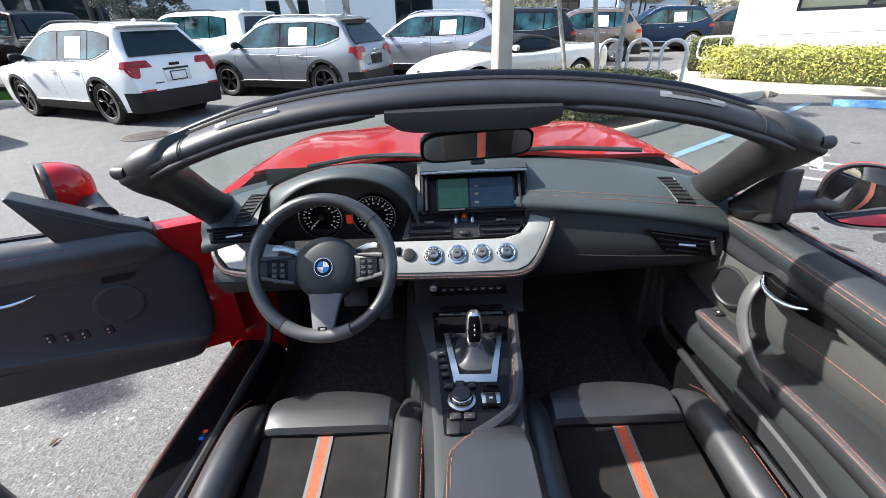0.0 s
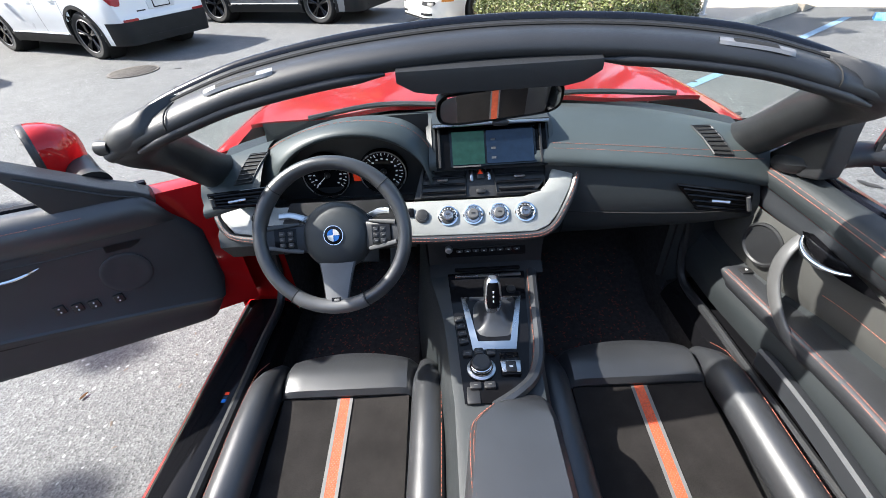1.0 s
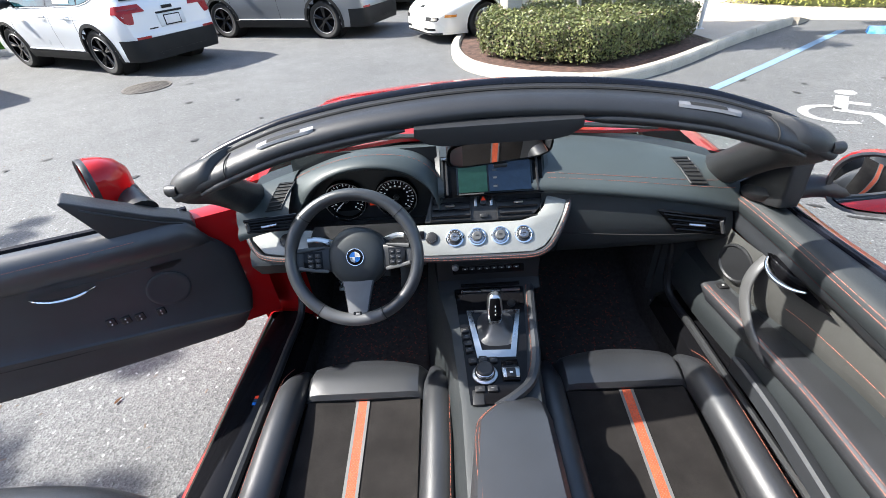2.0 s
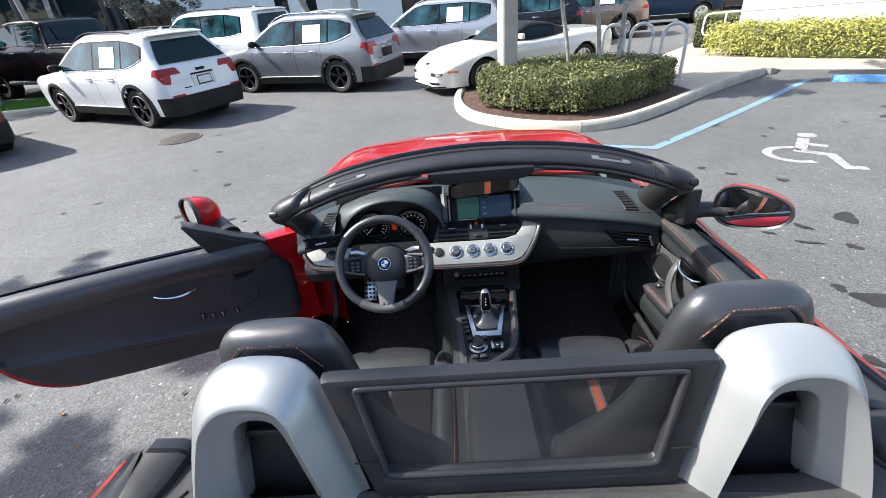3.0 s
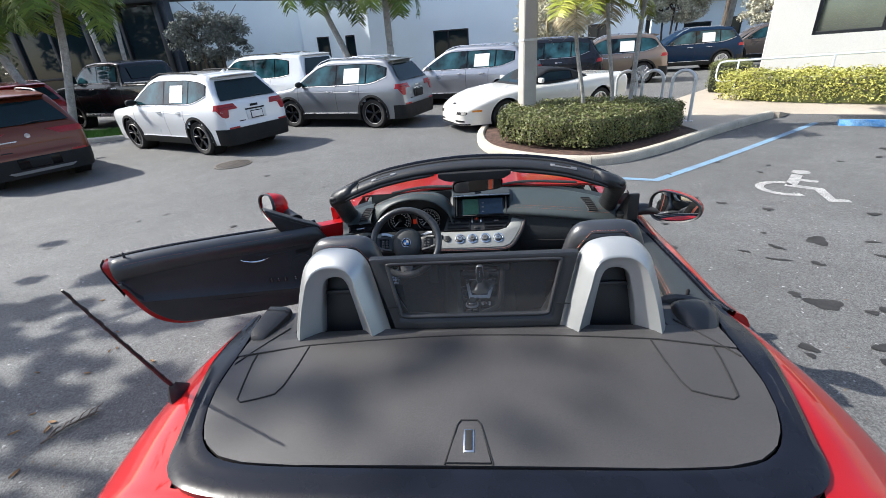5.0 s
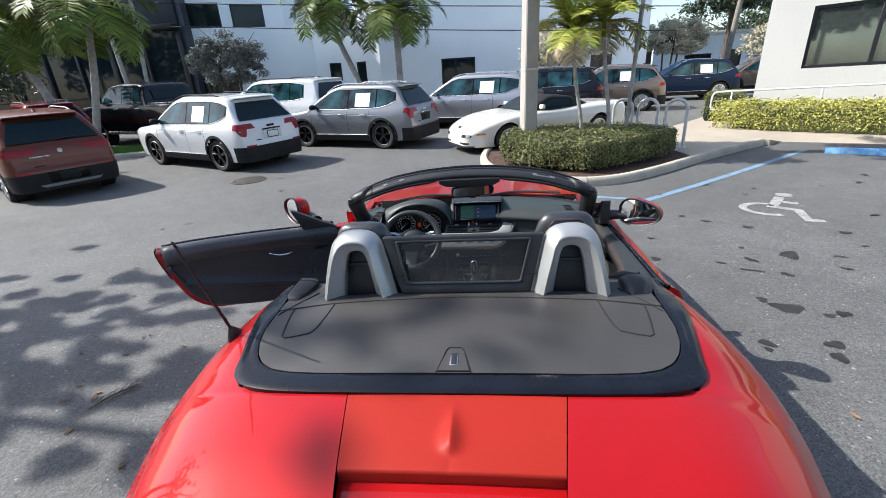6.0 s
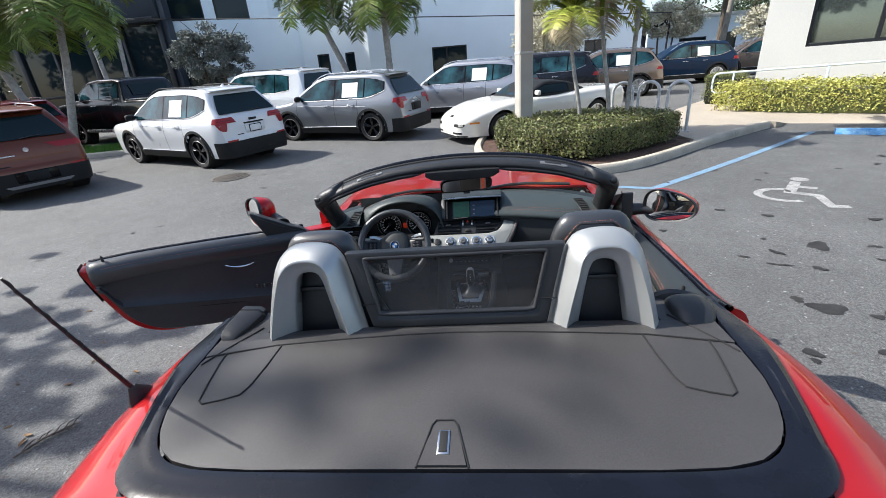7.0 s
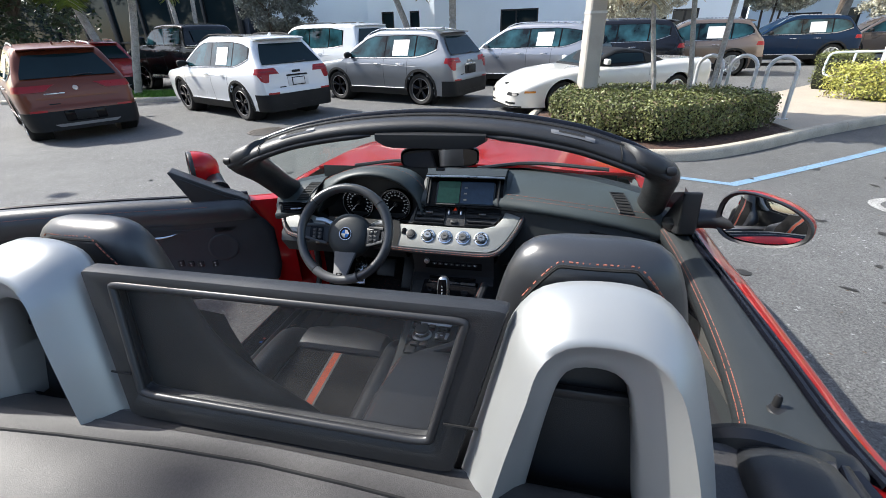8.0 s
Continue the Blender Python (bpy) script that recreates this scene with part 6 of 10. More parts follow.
def deck_cover():
    fs = [k / 16 * 0.80 for k in range(17)] + [0.84, 0.88, 0.91, 0.935, 0.955, 0.97, 0.98, 0.99, 1.0]
    rows = []
    for f in fs:
        yc = -0.932 - f * 0.354
        w = max(0.30, lerp_table(sorted(DECK_EDGE), yc))
        row = []
        for k in range(-14, 15):
            x = k / 14 * w
            y = yc + (joint_y(x) - 0.004 + 0.932) * (1 - f)
            row.append(V(x, y, deck_z(x, y)))
        rows.append(row)
    part("roof_cover", skirted(rows), DECK, car, "dark grey grained roof cover panel behind the seats")
    rows = []
    for f, dz in ((0.0, -0.03), (0.08, -0.006), (0.2, 0.0), (0.5, 0.0), (0.56, 0.0015), (0.62, 0.0), (0.95, 0.0), (1.0, 0.0)):
        rows.append([V(x, -0.842 + (joint_y(x) + 0.842) * f, deck_z(x, -0.88) + dz) for x in [0.662 * k / 14 for k in range(-14, 15)]])
    part("cover_front_strip", skirted(rows), DECK, car)
    for s in (-1, 1):
        part("cover_side_piece", skirted([[V(s * x, y, deck_z(x, -0.86) - 0.001) for x in (0.535, 0.58, 0.63, 0.694 + (y + 0.745) * 0.25)] for y in (-0.745, -0.79, -0.85, -0.88)]), DECK, car)
        part("side_gap", bm_tube([V(s * x, y, deck_z(x, -0.88 if y > -0.93 else y) + 0.0010) for x, y in ((0.559, -0.833), (0.60, -0.900), (0.625, -0.940), (0.655, -0.990))], 0.0024, 6), SEAM, car)
    # rubber seal round the cover
    out_half, in_half = [], []
    for (y, w) in [(-0.745, 0.694), (-0.80, 0.682), (-0.86, 0.670)] + DECK_EDGE[1:]:
        in_half.append(V(w + 0.004, y - 0.004, deck_z(w, y) - 0.004))
    outer = [(-0.745, 0.730), (-0.82, 0.742), (-0.90, 0.744), (-0.97, 0.738), (-1.05, 0.718), (-1.14, 0.695), (-1.22, 0.675), (-1.28, 0.658), (-1.325, 0.612), (-1.354, 0.525), (-1.364, 0.38), (-1.368, 0.0)]
    for (y, w) in outer:
        out_half.append(V(w, y, rz(w, y) + 0.006))
    n = 40
    si, so = spline(in_half, n), spline(out_half, n)
    rows = []
    for a, b in zip(si, so):
        mid = (a + b) / 2
        rows.append([a + V(0, 0, -0.01), a + V(0, 0, 0.004), a * 0.7 + b * 0.3 + V(0, 0, 0.008), mid + V(0, 0, 0.004), a * 0.25 + b * 0.75 + V(0, 0, 0.009), b + V(0, 0, 0.002), b + V(0, 0, -0.012)])
    left = [[V(-p.x, p.y, p.z) for p in r] for r in rows]
    part("cover_seal", bm_loft(rows + list(reversed(left))[1:]), SEAL, car, "glossy black rubber seal round the roof cover")
    # gap lines of the two flaps and the front joint
    for s in (-1, 1):
        pts = [(0.465, -0.925), (0.470, -1.0), (0.480, -1.070), (0.492, -1.098), (0.53, -1.112), (0.570, -1.122), (0.584, -1.112), (0.594, -1.06), (0.605, -0.990), (0.607, -0.952)]
        part("flap_gap", bm_tube([V(s * x, y, deck_z(x, y) + 0.0006) for x, y in pts], 0.0024, 6), SEAM, car)
        part("joint_gap", bm_tube([V(s * x, joint_y(x) - 0.002, deck_z(x, -0.92) + 0.0004) for x in [0.06 * k for k in range(11)] + [0.645]], 0.0026, 6), SEAM, car)
    part("flap_gap", bm_tube([V(x, y, deck_z(x, y) + 0.0006) for x, y in ((-0.056, -1.285), (-0.034, -1.192), (-0.026, -1.180), (0.010, -1.180), (0.018, -1.192), (0.040, -1.285))], 0.0022, 6), SEAM, car)
    lp = part("cover_latch_plate", bm_prism([(-0.052, -1.283), (0.036, -1.283), (0.016, -1.190), (0.010, -1.182), (-0.026, -1.182), (-0.032, -1.190)], "z", 0.936, 0.9475, 0.0), DECK, car)
    part("latch_recess", bm_box((0.024, 0.058, 0.004), (-0.008, -1.232, 0.9478), 0.002), SATIN, lp)
    part("latch_slot", bm_box((0.016, 0.050, 0.004), (-0.008, -1.232, 0.9492), 0.001), SEAM, lp)
    # end caps beside the cover
    cap = bm_loft([[V(c + a * w, y, 0.948 + z) for a, z in ((-0.5, -0.012), (-0.5, h * 0.75), (-0.36, h), (0.30, h * 0.92), (0.44, h * 0.7), (0.5, -0.012))] for y, c, w, h in (
        (-0.735, -0.632, 0.060, 0.026), (-0.745, -0.628, 0.082, 0.040), (-0.768, -0.625, 0.086, 0.044), (-0.772, -0.625, 0.080, 0.037), (-0.776, -0.625, 0.088, 0.042), (-0.82, -0.632, 0.080, 0.036), (-0.86, -0.640, 0.062, 0.030), (-0.880, -0.640, 0.046, 0.024), (-0.890, -0.640, 0.034, 0.008))], caps=True)
    part("corner_cap", cap, MATTE, car, "black plastic cap at the corner of the roof cover")
    cap = bm_loft([[V(c + a * w, y, 0.945 + z) for a, z in ((-0.5, -0.012), (-0.49, h * 0.5), (-0.40, h * 0.8), (-0.22, h), (0.15, h), (0.36, h * 0.82), (0.48, h * 0.5), (0.5, -0.012))] for y, c, w, h in (
        (-0.742, 0.634, 0.070, 0.010), (-0.750, 0.632, 0.095, 0.028), (-0.772, 0.632, 0.112, 0.042), (-0.80, 0.631, 0.118, 0.046), (-0.83, 0.628, 0.112, 0.042), (-0.855, 0.626, 0.094, 0.033), (-0.875, 0.625, 0.070, 0.020), (-0.886, 0.625, 0.045, 0.004))], caps=True)
    part("corner_cap", cap, MATTE, car, "black plastic cap at the corner of the roof cover")
    part("door_end_cap", bm_box((0.082, 0.046, 0.050), (0.700, -0.730, 0.922), 0.016, 3), MATTE, car, "black rubber stop at the end of the door opening")
    # belt return behind the passenger seat
    part("belt_guide", bm_tube(spline([(0.545, -0.72, 0.93), (0.60, -0.735, 0.965), (0.66, -0.74, 0.955), (0.70, -0.73, 0.93)], 10), 0.018, 8), PLASTIC, car)


deck_cover()


def antenna():
    base = V(-0.79, -1.05, rz(0.79, -1.05))
    tip = V(-0.785, -1.205, 1.322)
    an = part("antenna", bm_loft([[base + V(0.022 * math.cos(a) * k, 0.036 * math.sin(a) * k - 0.02 * (1 - k), h) for a in [i * math.pi / 6 for i in range(12)]] for k, h in ((1, -0.006), (0.95, 0.008), (0.6, 0.028), (0.3, 0.045))], closed=True, caps=True), PLASTIC, car, "short black whip antenna")
    p0 = base + V(0, -0.014, 0.04)
    part("mast", bm_tube([p0.lerp(tip, k / 10) for k in range(11)], [0.0055 - 0.003 * k / 10 for k in range(11)], 8), MATTE, an)
    ring = []
    for k in range(60):
        t = k / 59
        c = p0.lerp(tip, t)
        a = k * 0.9
        ring.append(c + V(math.cos(a), math.sin(a) * 0.4, 0.3 * math.sin(a)) * (0.008 - 0.0035 * t))
    part("coil", bm_tube(ring, 0.0016, 4), PLASTIC, an)


antenna()


# Roll hoops and the wind deflector between them
SUPER = [(math.copysign(abs(math.cos(a)) ** 0.62, math.cos(a)), math.copysign(abs(math.sin(a)) ** 0.62, math.sin(a))) for a in [2 * math.pi * k / 20 for k in range(20)]]


def roll_hoop(s):
    front = spline([(0.246, -0.835, 0.942), (0.268, -0.81, 1.03), (0.288, -0.79, 1.11), (0.301, -0.782, 1.155), (0.330, -0.773, 1.186), (0.390, -0.770, 1.197), (0.448, -0.772, 1.189), (0.484, -0.782, 1.156), (0.500, -0.79, 1.11), (0.515, -0.81, 1.03), (0.530, -0.835, 0.942)], 44)
    rear = spline([(0.284, -0.891, 0.942), (0.303, -0.878, 1.03), (0.321, -0.865, 1.10), (0.332, -0.856, 1.142), (0.354, -0.850, 1.165), (0.392, -0.847, 1.170), (0.430, -0.850, 1.164), (0.457, -0.859, 1.140), (0.473, -0.868, 1.10), (0.491, -0.885, 1.03), (0.508, -0.903, 0.942)], 44)
    inner = spline([(0.325, -0.852, 0.942), (0.337, -0.849, 1.03), (0.347, -0.845, 1.09), (0.354, -0.843, 1.118), (0.364, -0.841, 1.132), (0.387, -0.840, 1.136), (0.408, -0.841, 1.131), (0.421, -0.843, 1.116), (0.428, -0.845, 1.09), (0.440, -0.850, 1.03), (0.451, -0.858, 0.942)], 44)
    rows = []
    for f, r, i in zip(front, rear, inner):
        mid = (f + r) / 2
        out = V(f.x - i.x, 0, f.z - i.z).normalized()
        row = [f + V(0, 0.012, 0) - out * 0.010, f + V(0, 0.004, 0) - out * 0.002, f, f.lerp(r, 0.25) + out * 0.008, mid + out * 0.011, f.lerp(r, 0.75) + out * 0.0085, f.lerp(r, 0.93) + out * 0.0035, r + V(0, -0.0012, 0), r.lerp(i, 0.06) + V(0, -0.0008, 0), r.lerp(i, 0.3) + V(0, 0.002, 0), r.lerp(i, 0.65) + V(0, 0.003, 0), r.lerp(i, 0.94), i + V(0, 0.003, 0), i + V(0, 0.045, 0), (f + i) / 2 + V(0, 0.03, 0)]
        rows.append([V(s * p.x, p.y, p.z) for p in row])
    hp = part("roll_hoop", bm_loft(rows, closed=True, caps=True), HOOP, car, "satin silver roll-over hoop behind the seat", angle=75)
    # black lining inside the hoop
    part("lining", bm_box((0.17, 0.02, 0.24), (s * 0.390, -0.795, 1.02), 0.008, rot=(-12, 0, 0)), MATTE, hp)
    part("lining_ledge", bm_box((0.15, 0.012, 0.012), (s * 0.390, -0.806, 1.07), 0.003, rot=(-12, 0, 0)), PLASTIC, hp)
    return hp


for s in (-1, 1):
    roll_hoop(s)


def deflector():
    def P(x, v, y=0.0):
        return V(0.008 + x, -0.846 + 0.050 * v + y, 0.985 + 0.172 * v)

    def rounded(corners, r, n=7):
        """A polygon with its corners rounded; corners run round from the lower left."""
        out = []
        k = len(corners)
        for i in range(k):
            a, b, c = Vector(corners[i - 1]), Vector(corners[i]), Vector(corners[(i + 1) % k])
            p, q = b + (a - b).normalized() * r[i], b + (c - b).normalized() * r[i]
            for j in range(n + 1):
                t = j / n
                out.append((p * (1 - t) ** 2 + b * (2 * t * (1 - t)) + q * t * t).to_tuple())
            out.append((q * 0.5 + (c + (b - c).normalized() * r[(i + 1) % k]) * 0.5).to_tuple())
        return out

    outer = rounded([(-0.234, -0.085), (0.234, -0.085), (0.290, 1.08), (-0.300, 1.08)], [0.03, 0.03, 0.02, 0.02])
    inner = rounded([(-0.212, 0.115), (0.204, 0.115), (0.243, 0.985), (-0.247, 0.985)], [0.035, 0.035, 0.022, 0.022])
    rows = []
    for o, i in zip(outer, inner):
        o2, i2 = Vector(o), Vector(i)
        m = o2.lerp(i2, 0.06)
        m2 = o2.lerp(i2, 0.90)
        rows.append([P(*o2, 0.008), P(*o2, -0.006), P(*m, -0.013), P(*o2.lerp(i2, 0.45), -0.015), P(*m2, -0.013), P(*i2, -0.007), P(*i2, 0.006), P(*m2, 0.010), P(*m, 0.010)])
    fr = part("wind_deflector", bm_loft(rows + [rows[0]], closed=True), MATTE, car, "black wind deflector frame with a see-through net", angle=45)
    part("net", bm_loft([[P(-0.215, 0.06, 0.004), P(0.22, 0.06, 0.004)], [P(-0.262, 0.98, 0.004), P(0.262, 0.98, 0.004)]]), MESH_NET, fr, "fine dark see-through net")
    bead = [P(*Vector(i), -0.011) for i in inner]
    part("inner_bead", bm_tube(bead, 0.0058, 10, closed=True, up=(0, 1, 0)), FRAME_BEAD, fr, "smooth rounded bead inside the frame", angle=70)
    for s in (-1, 1):
        part("clip_line", bm_tube([P(s * 0.222, 0.30, -0.018), P(s * 0.262, 0.27, -0.012)], 0.0016, 5), SEAM, fr)


deflector()

# Windscreen: header, pillars, glass, sun visors and mirror
HEAD_HALF = [(0.225, 0.006, 1.250), (0.4, -0.014, 1.226), (0.50, -0.030, 1.199), (0.57, -0.042, 1.174), (0.62, -0.050, 1.150), (0.650, -0.054, 1.131)]
HEAD_PTS = [(-x, y, z) for x, y, z in reversed(HEAD_HALF)] + [(0, 0.018, 1.260)] + HEAD_HALF
HEAD_SEC = [(-0.050, -0.034), (-0.058, -0.016), (-0.046, -0.002), (-0.030, 0.001), (-0.020, -0.003), (-0.006, -0.007), (0.008, -0.008), (0.022, -0.011), (0.033, -0.017), (0.040, -0.026), (0.041, -0.036), (0.034, -0.045), (0.018, -0.049), (0.0, -0.050), (-0.030, -0.045)]


def head_scale(p):
    return 1 - 0.40 * max(0, min(1, (abs(p.x) - 0.53) / 0.12)) ** 1.6


def windscreen():
    path = spline(HEAD_PTS, 64)
    fr = part("windscreen_frame", bm_tube(path, [head_scale(p) for p in path], section=HEAD_SEC), MATTE, car, "black windscreen header and pillars", angle=60)
    part("header_seal", bm_tube([p + V(0, 0.042 * head_scale(p), 0.0) for p in path], [0.011 * head_scale(p) for p in path], 10), SEAL, fr, "black rubber seal along the header")
    part("header_groove", bm_tube([p + V(0, 0.016, -0.0035) for p in path[4:-4]], 0.0035, 6), SEAM, fr)
    for s in (-1, 1):
        # pillar: a smooth oval between its glass edge and its rear edge
        glass_edge = spline([(s * x, y, z) for x, y, z in ((0.500, 0.010, 1.172), (0.560, 0.012, 1.150), (0.607, 0.055, 1.126), (0.643, 0.145, 1.086), (0.664, 0.25, 1.010), (0.674, 0.33, 0.955), (0.678, 0.42, 0.905))], 30)
        rear_edge = spline([(s * x, y, z) for x, y, z in ((0.555, -0.076, 1.158), (0.618, -0.078, 1.134), (0.664, -0.036, 1.100), (0.694, 0.108, 1.012), (0.716, 0.215, 0.938), (0.733, 0.30, 0.878), (0.745, 0.40, 0.830))], 30)
        rows = []
        for i, (g, r) in enumerate(zip(glass_edge, rear_edge)):
            c, a = (g + r) / 2, (r - g) / 2
            d = (glass_edge[min(30, i + 1)] + rear_edge[min(30, i + 1)] - glass_edge[max(0, i - 1)] - rear_edge[max(0, i - 1)]).normalized()
            b = a.cross(d).normalized()
            if b.x * s < 0:
                b = -b
            b *= 0.030 + 0.008 * min(1, i / 10)
            rows.append([c + a * (math.copysign(abs(math.cos(t)) ** 0.8, math.cos(t))) + b * math.sin(t) for t in [2 * math.pi * j / 24 for j in range(24)]])
        part("pillar", bm_loft(rows, closed=True, caps=True), MATTE, fr, "smooth black windscreen pillar", angle=70)
        # roof locking socket at the outer end
        end = V(s * 0.642, -0.068, 1.133)
        sk = part("roof_lock", bm_lathe([(-0.016 * s, 0.001), (-0.016 * s, 0.011), (0.003 * s, 0.0125), (0.007 * s, 0.010), (0.007 * s, 0.006), (0.003 * s, 0.0055), (0.002 * s, 0.001)], "x", 20, end), PLASTIC, fr, "round roof locking socket")
        part("lock_bolt", bm_lathe([(0.002 * s, 0.005), (0.008 * s, 0.004), (0.009 * s, 0.001)], "x", 14, end), SATIN, sk)
        # trim joint round the rear of the header
        q = min(path, key=lambda w: abs(w.x - s * 0.522))
        part("trim_joint", bm_tube([q + V(0, -u * 1.02, w * 1.02 + 0.0008) for u, w in HEAD_SEC[5:13]], 0.0013, 5, up=(1, 0, 0)), SEAM, fr)
        # flush roof catch plate with its dark slot
        k = [p for p in spline(HEAD_PTS, 260) if 0.338 < s * p.x < 0.456]
        rows = []
        for i, p in enumerate(k):
            e = min(1.0, 0.45 + 0.30 * min(i, len(k) - 1 - i))
            rows.append([p + V(0, -0.026 + (j - 3) / 3 * 0.0062 * e, -0.0098 + 0.0010 * (j - 3) + (0.0012 if 0 < j < 6 else -0.003)) for j in range(7)])
        cp = part("roof_catch", bm_loft(rows), SATIN_GREY, fr, "flush silver roof catch plate")
        n = len(k)
        part("catch_slot", bm_loft([[p + V(0, -0.026 + d, -0.0078 + 0.0016 * d / 0.003) for d in (-0.0036, 0.0036)] for p in k[n // 5:4 * n // 5]]), SEAM, cp)
        # rounded roll of the folded sun visor under the header
        vis = [p for p in path if 0.165 < s * p.x < 0.588]
        n = len(vis)
        part("sun_visor", bm_tube([p + V(0, -0.034, -0.047) for p in vis], [0.0105 * min(1, 0.35 + 0.3 * min(i, n - 1 - i)) for i in range(n)], 12, flat=0.85), PLASTIC, fr, "slim black sun visor folded up", angle=70)
        part("visor_back", bm_loft([[p + V(0, -0.036, -0.040), p + V(0, 0.0, -0.052), p + V(0, 0.038, -0.044)] for p in vis]), MATTE, fr)
    # glass
    rows = []
    for i in range(13):
        t = i / 12
        row = []
        for k in range(-16, 17):
            u = k / 16
            a = abs(u)
            top = V(u * 0.612, smooth_table([(0, 0.030), (0.35, 0.022), (0.63, 0.0), (0.86, -0.005), (1, 0.03)], a), smooth_table([(0, 1.205), (0.35, 1.198), (0.63, 1.176), (0.86, 1.150), (1, 1.132)], a))
            bot = V(u * 0.700, dash_back(u * 0.700) + 0.012, 0.950 - 0.030 * a ** 3)
            p = top.lerp(bot, t)
            p += V(0, 0.02 * math.sin(math.pi * t), 0.012 * math.sin(math.pi * t))
            row.append(p)
        rows.append(row)
    g = part("windscreen_glass", bm_loft(rows), WINDSHIELD, fr, "clear windscreen glass")
    g.visible_shadow = False
    # housing at the middle of the header, and the mirror
    rows = []
    for k in range(13):
        x = -0.150 + 0.32 * k / 12
        e = (0.0, 0.75, 1.0)[min(2, k, 12 - k)]
        zc = 1.195 - 0.020 * e
        rows.append([V(x, -0.020, 1.218), V(x, -0.040, 1.212), V(x, -0.041, 1.200), V(x, -0.038, zc), V(x, -0.010, zc - 0.004), V(x, 0.055, zc), V(x, 0.055, 1.215)])
    part("mirror_housing_cover", bm_loft(rows, caps=True), MATTE, fr, "black sensor housing at the middle of the header")
    n = V(0.20, -0.955, -0.20).normalized()
    rgt = V(0, 0, 1).cross(-n).normalized() * -1
    up = n.cross(rgt).normalized()
    if up.z < 0:
        up, rgt = -up, -rgt
    c = V(0.024, 0.030, 1.132)
    hull = []
    for d, f in ((0.0, 1.0), (-0.012, 1.0), (-0.028, 0.86), (-0.040, 0.5), (-0.044, 0.05)):
        hull.append([c + n * d + rgt * (u * 0.118 * (1 - (1 - f) * 0.25)) + up * (w * 0.032 * f) for u, w in [(math.copysign(abs(math.cos(a)) ** 0.35, math.cos(a)), math.copysign(abs(math.sin(a)) ** 0.55, math.sin(a))) for a in [2 * math.pi * k / 32 for k in range(32)]]])
    mi = part("interior_mirror", bm_loft(hull, closed=True), PLASTIC, car, "black interior rear-view mirror")
    bm = bmesh.new()
    bm.faces.new([bm.verts.new(c + n * 0.0012 + rgt * (u * 0.112) + up * (w * 0.027)) for u, w in [(math.copysign(abs(math.cos(a)) ** 0.35, math.cos(a)), math.copysign(abs(math.sin(a)) ** 0.55, math.sin(a))) for a in [2 * math.pi * k / 32 for k in range(32)]]])
    bmesh.ops.recalc_face_normals(bm, faces=bm.faces)
    part("mirror_glass", bm, MIRROR, mi, "real mirror glass")
    part("mirror_button", bm_box((0.03, 0.012, 0.010), c + n * 0.002 - up * 0.036, 0.004), PLASTIC, mi)
    part("stem", bm_tube([c - n * 0.035, V(0.022, 0.075, 1.16), V(0.022, 0.080, 1.19)], 0.010, 8), PLASTIC, mi)


windscreen()


# Doors: built closed round the hinge, then turned
HX, HY = 0.80, 0.42


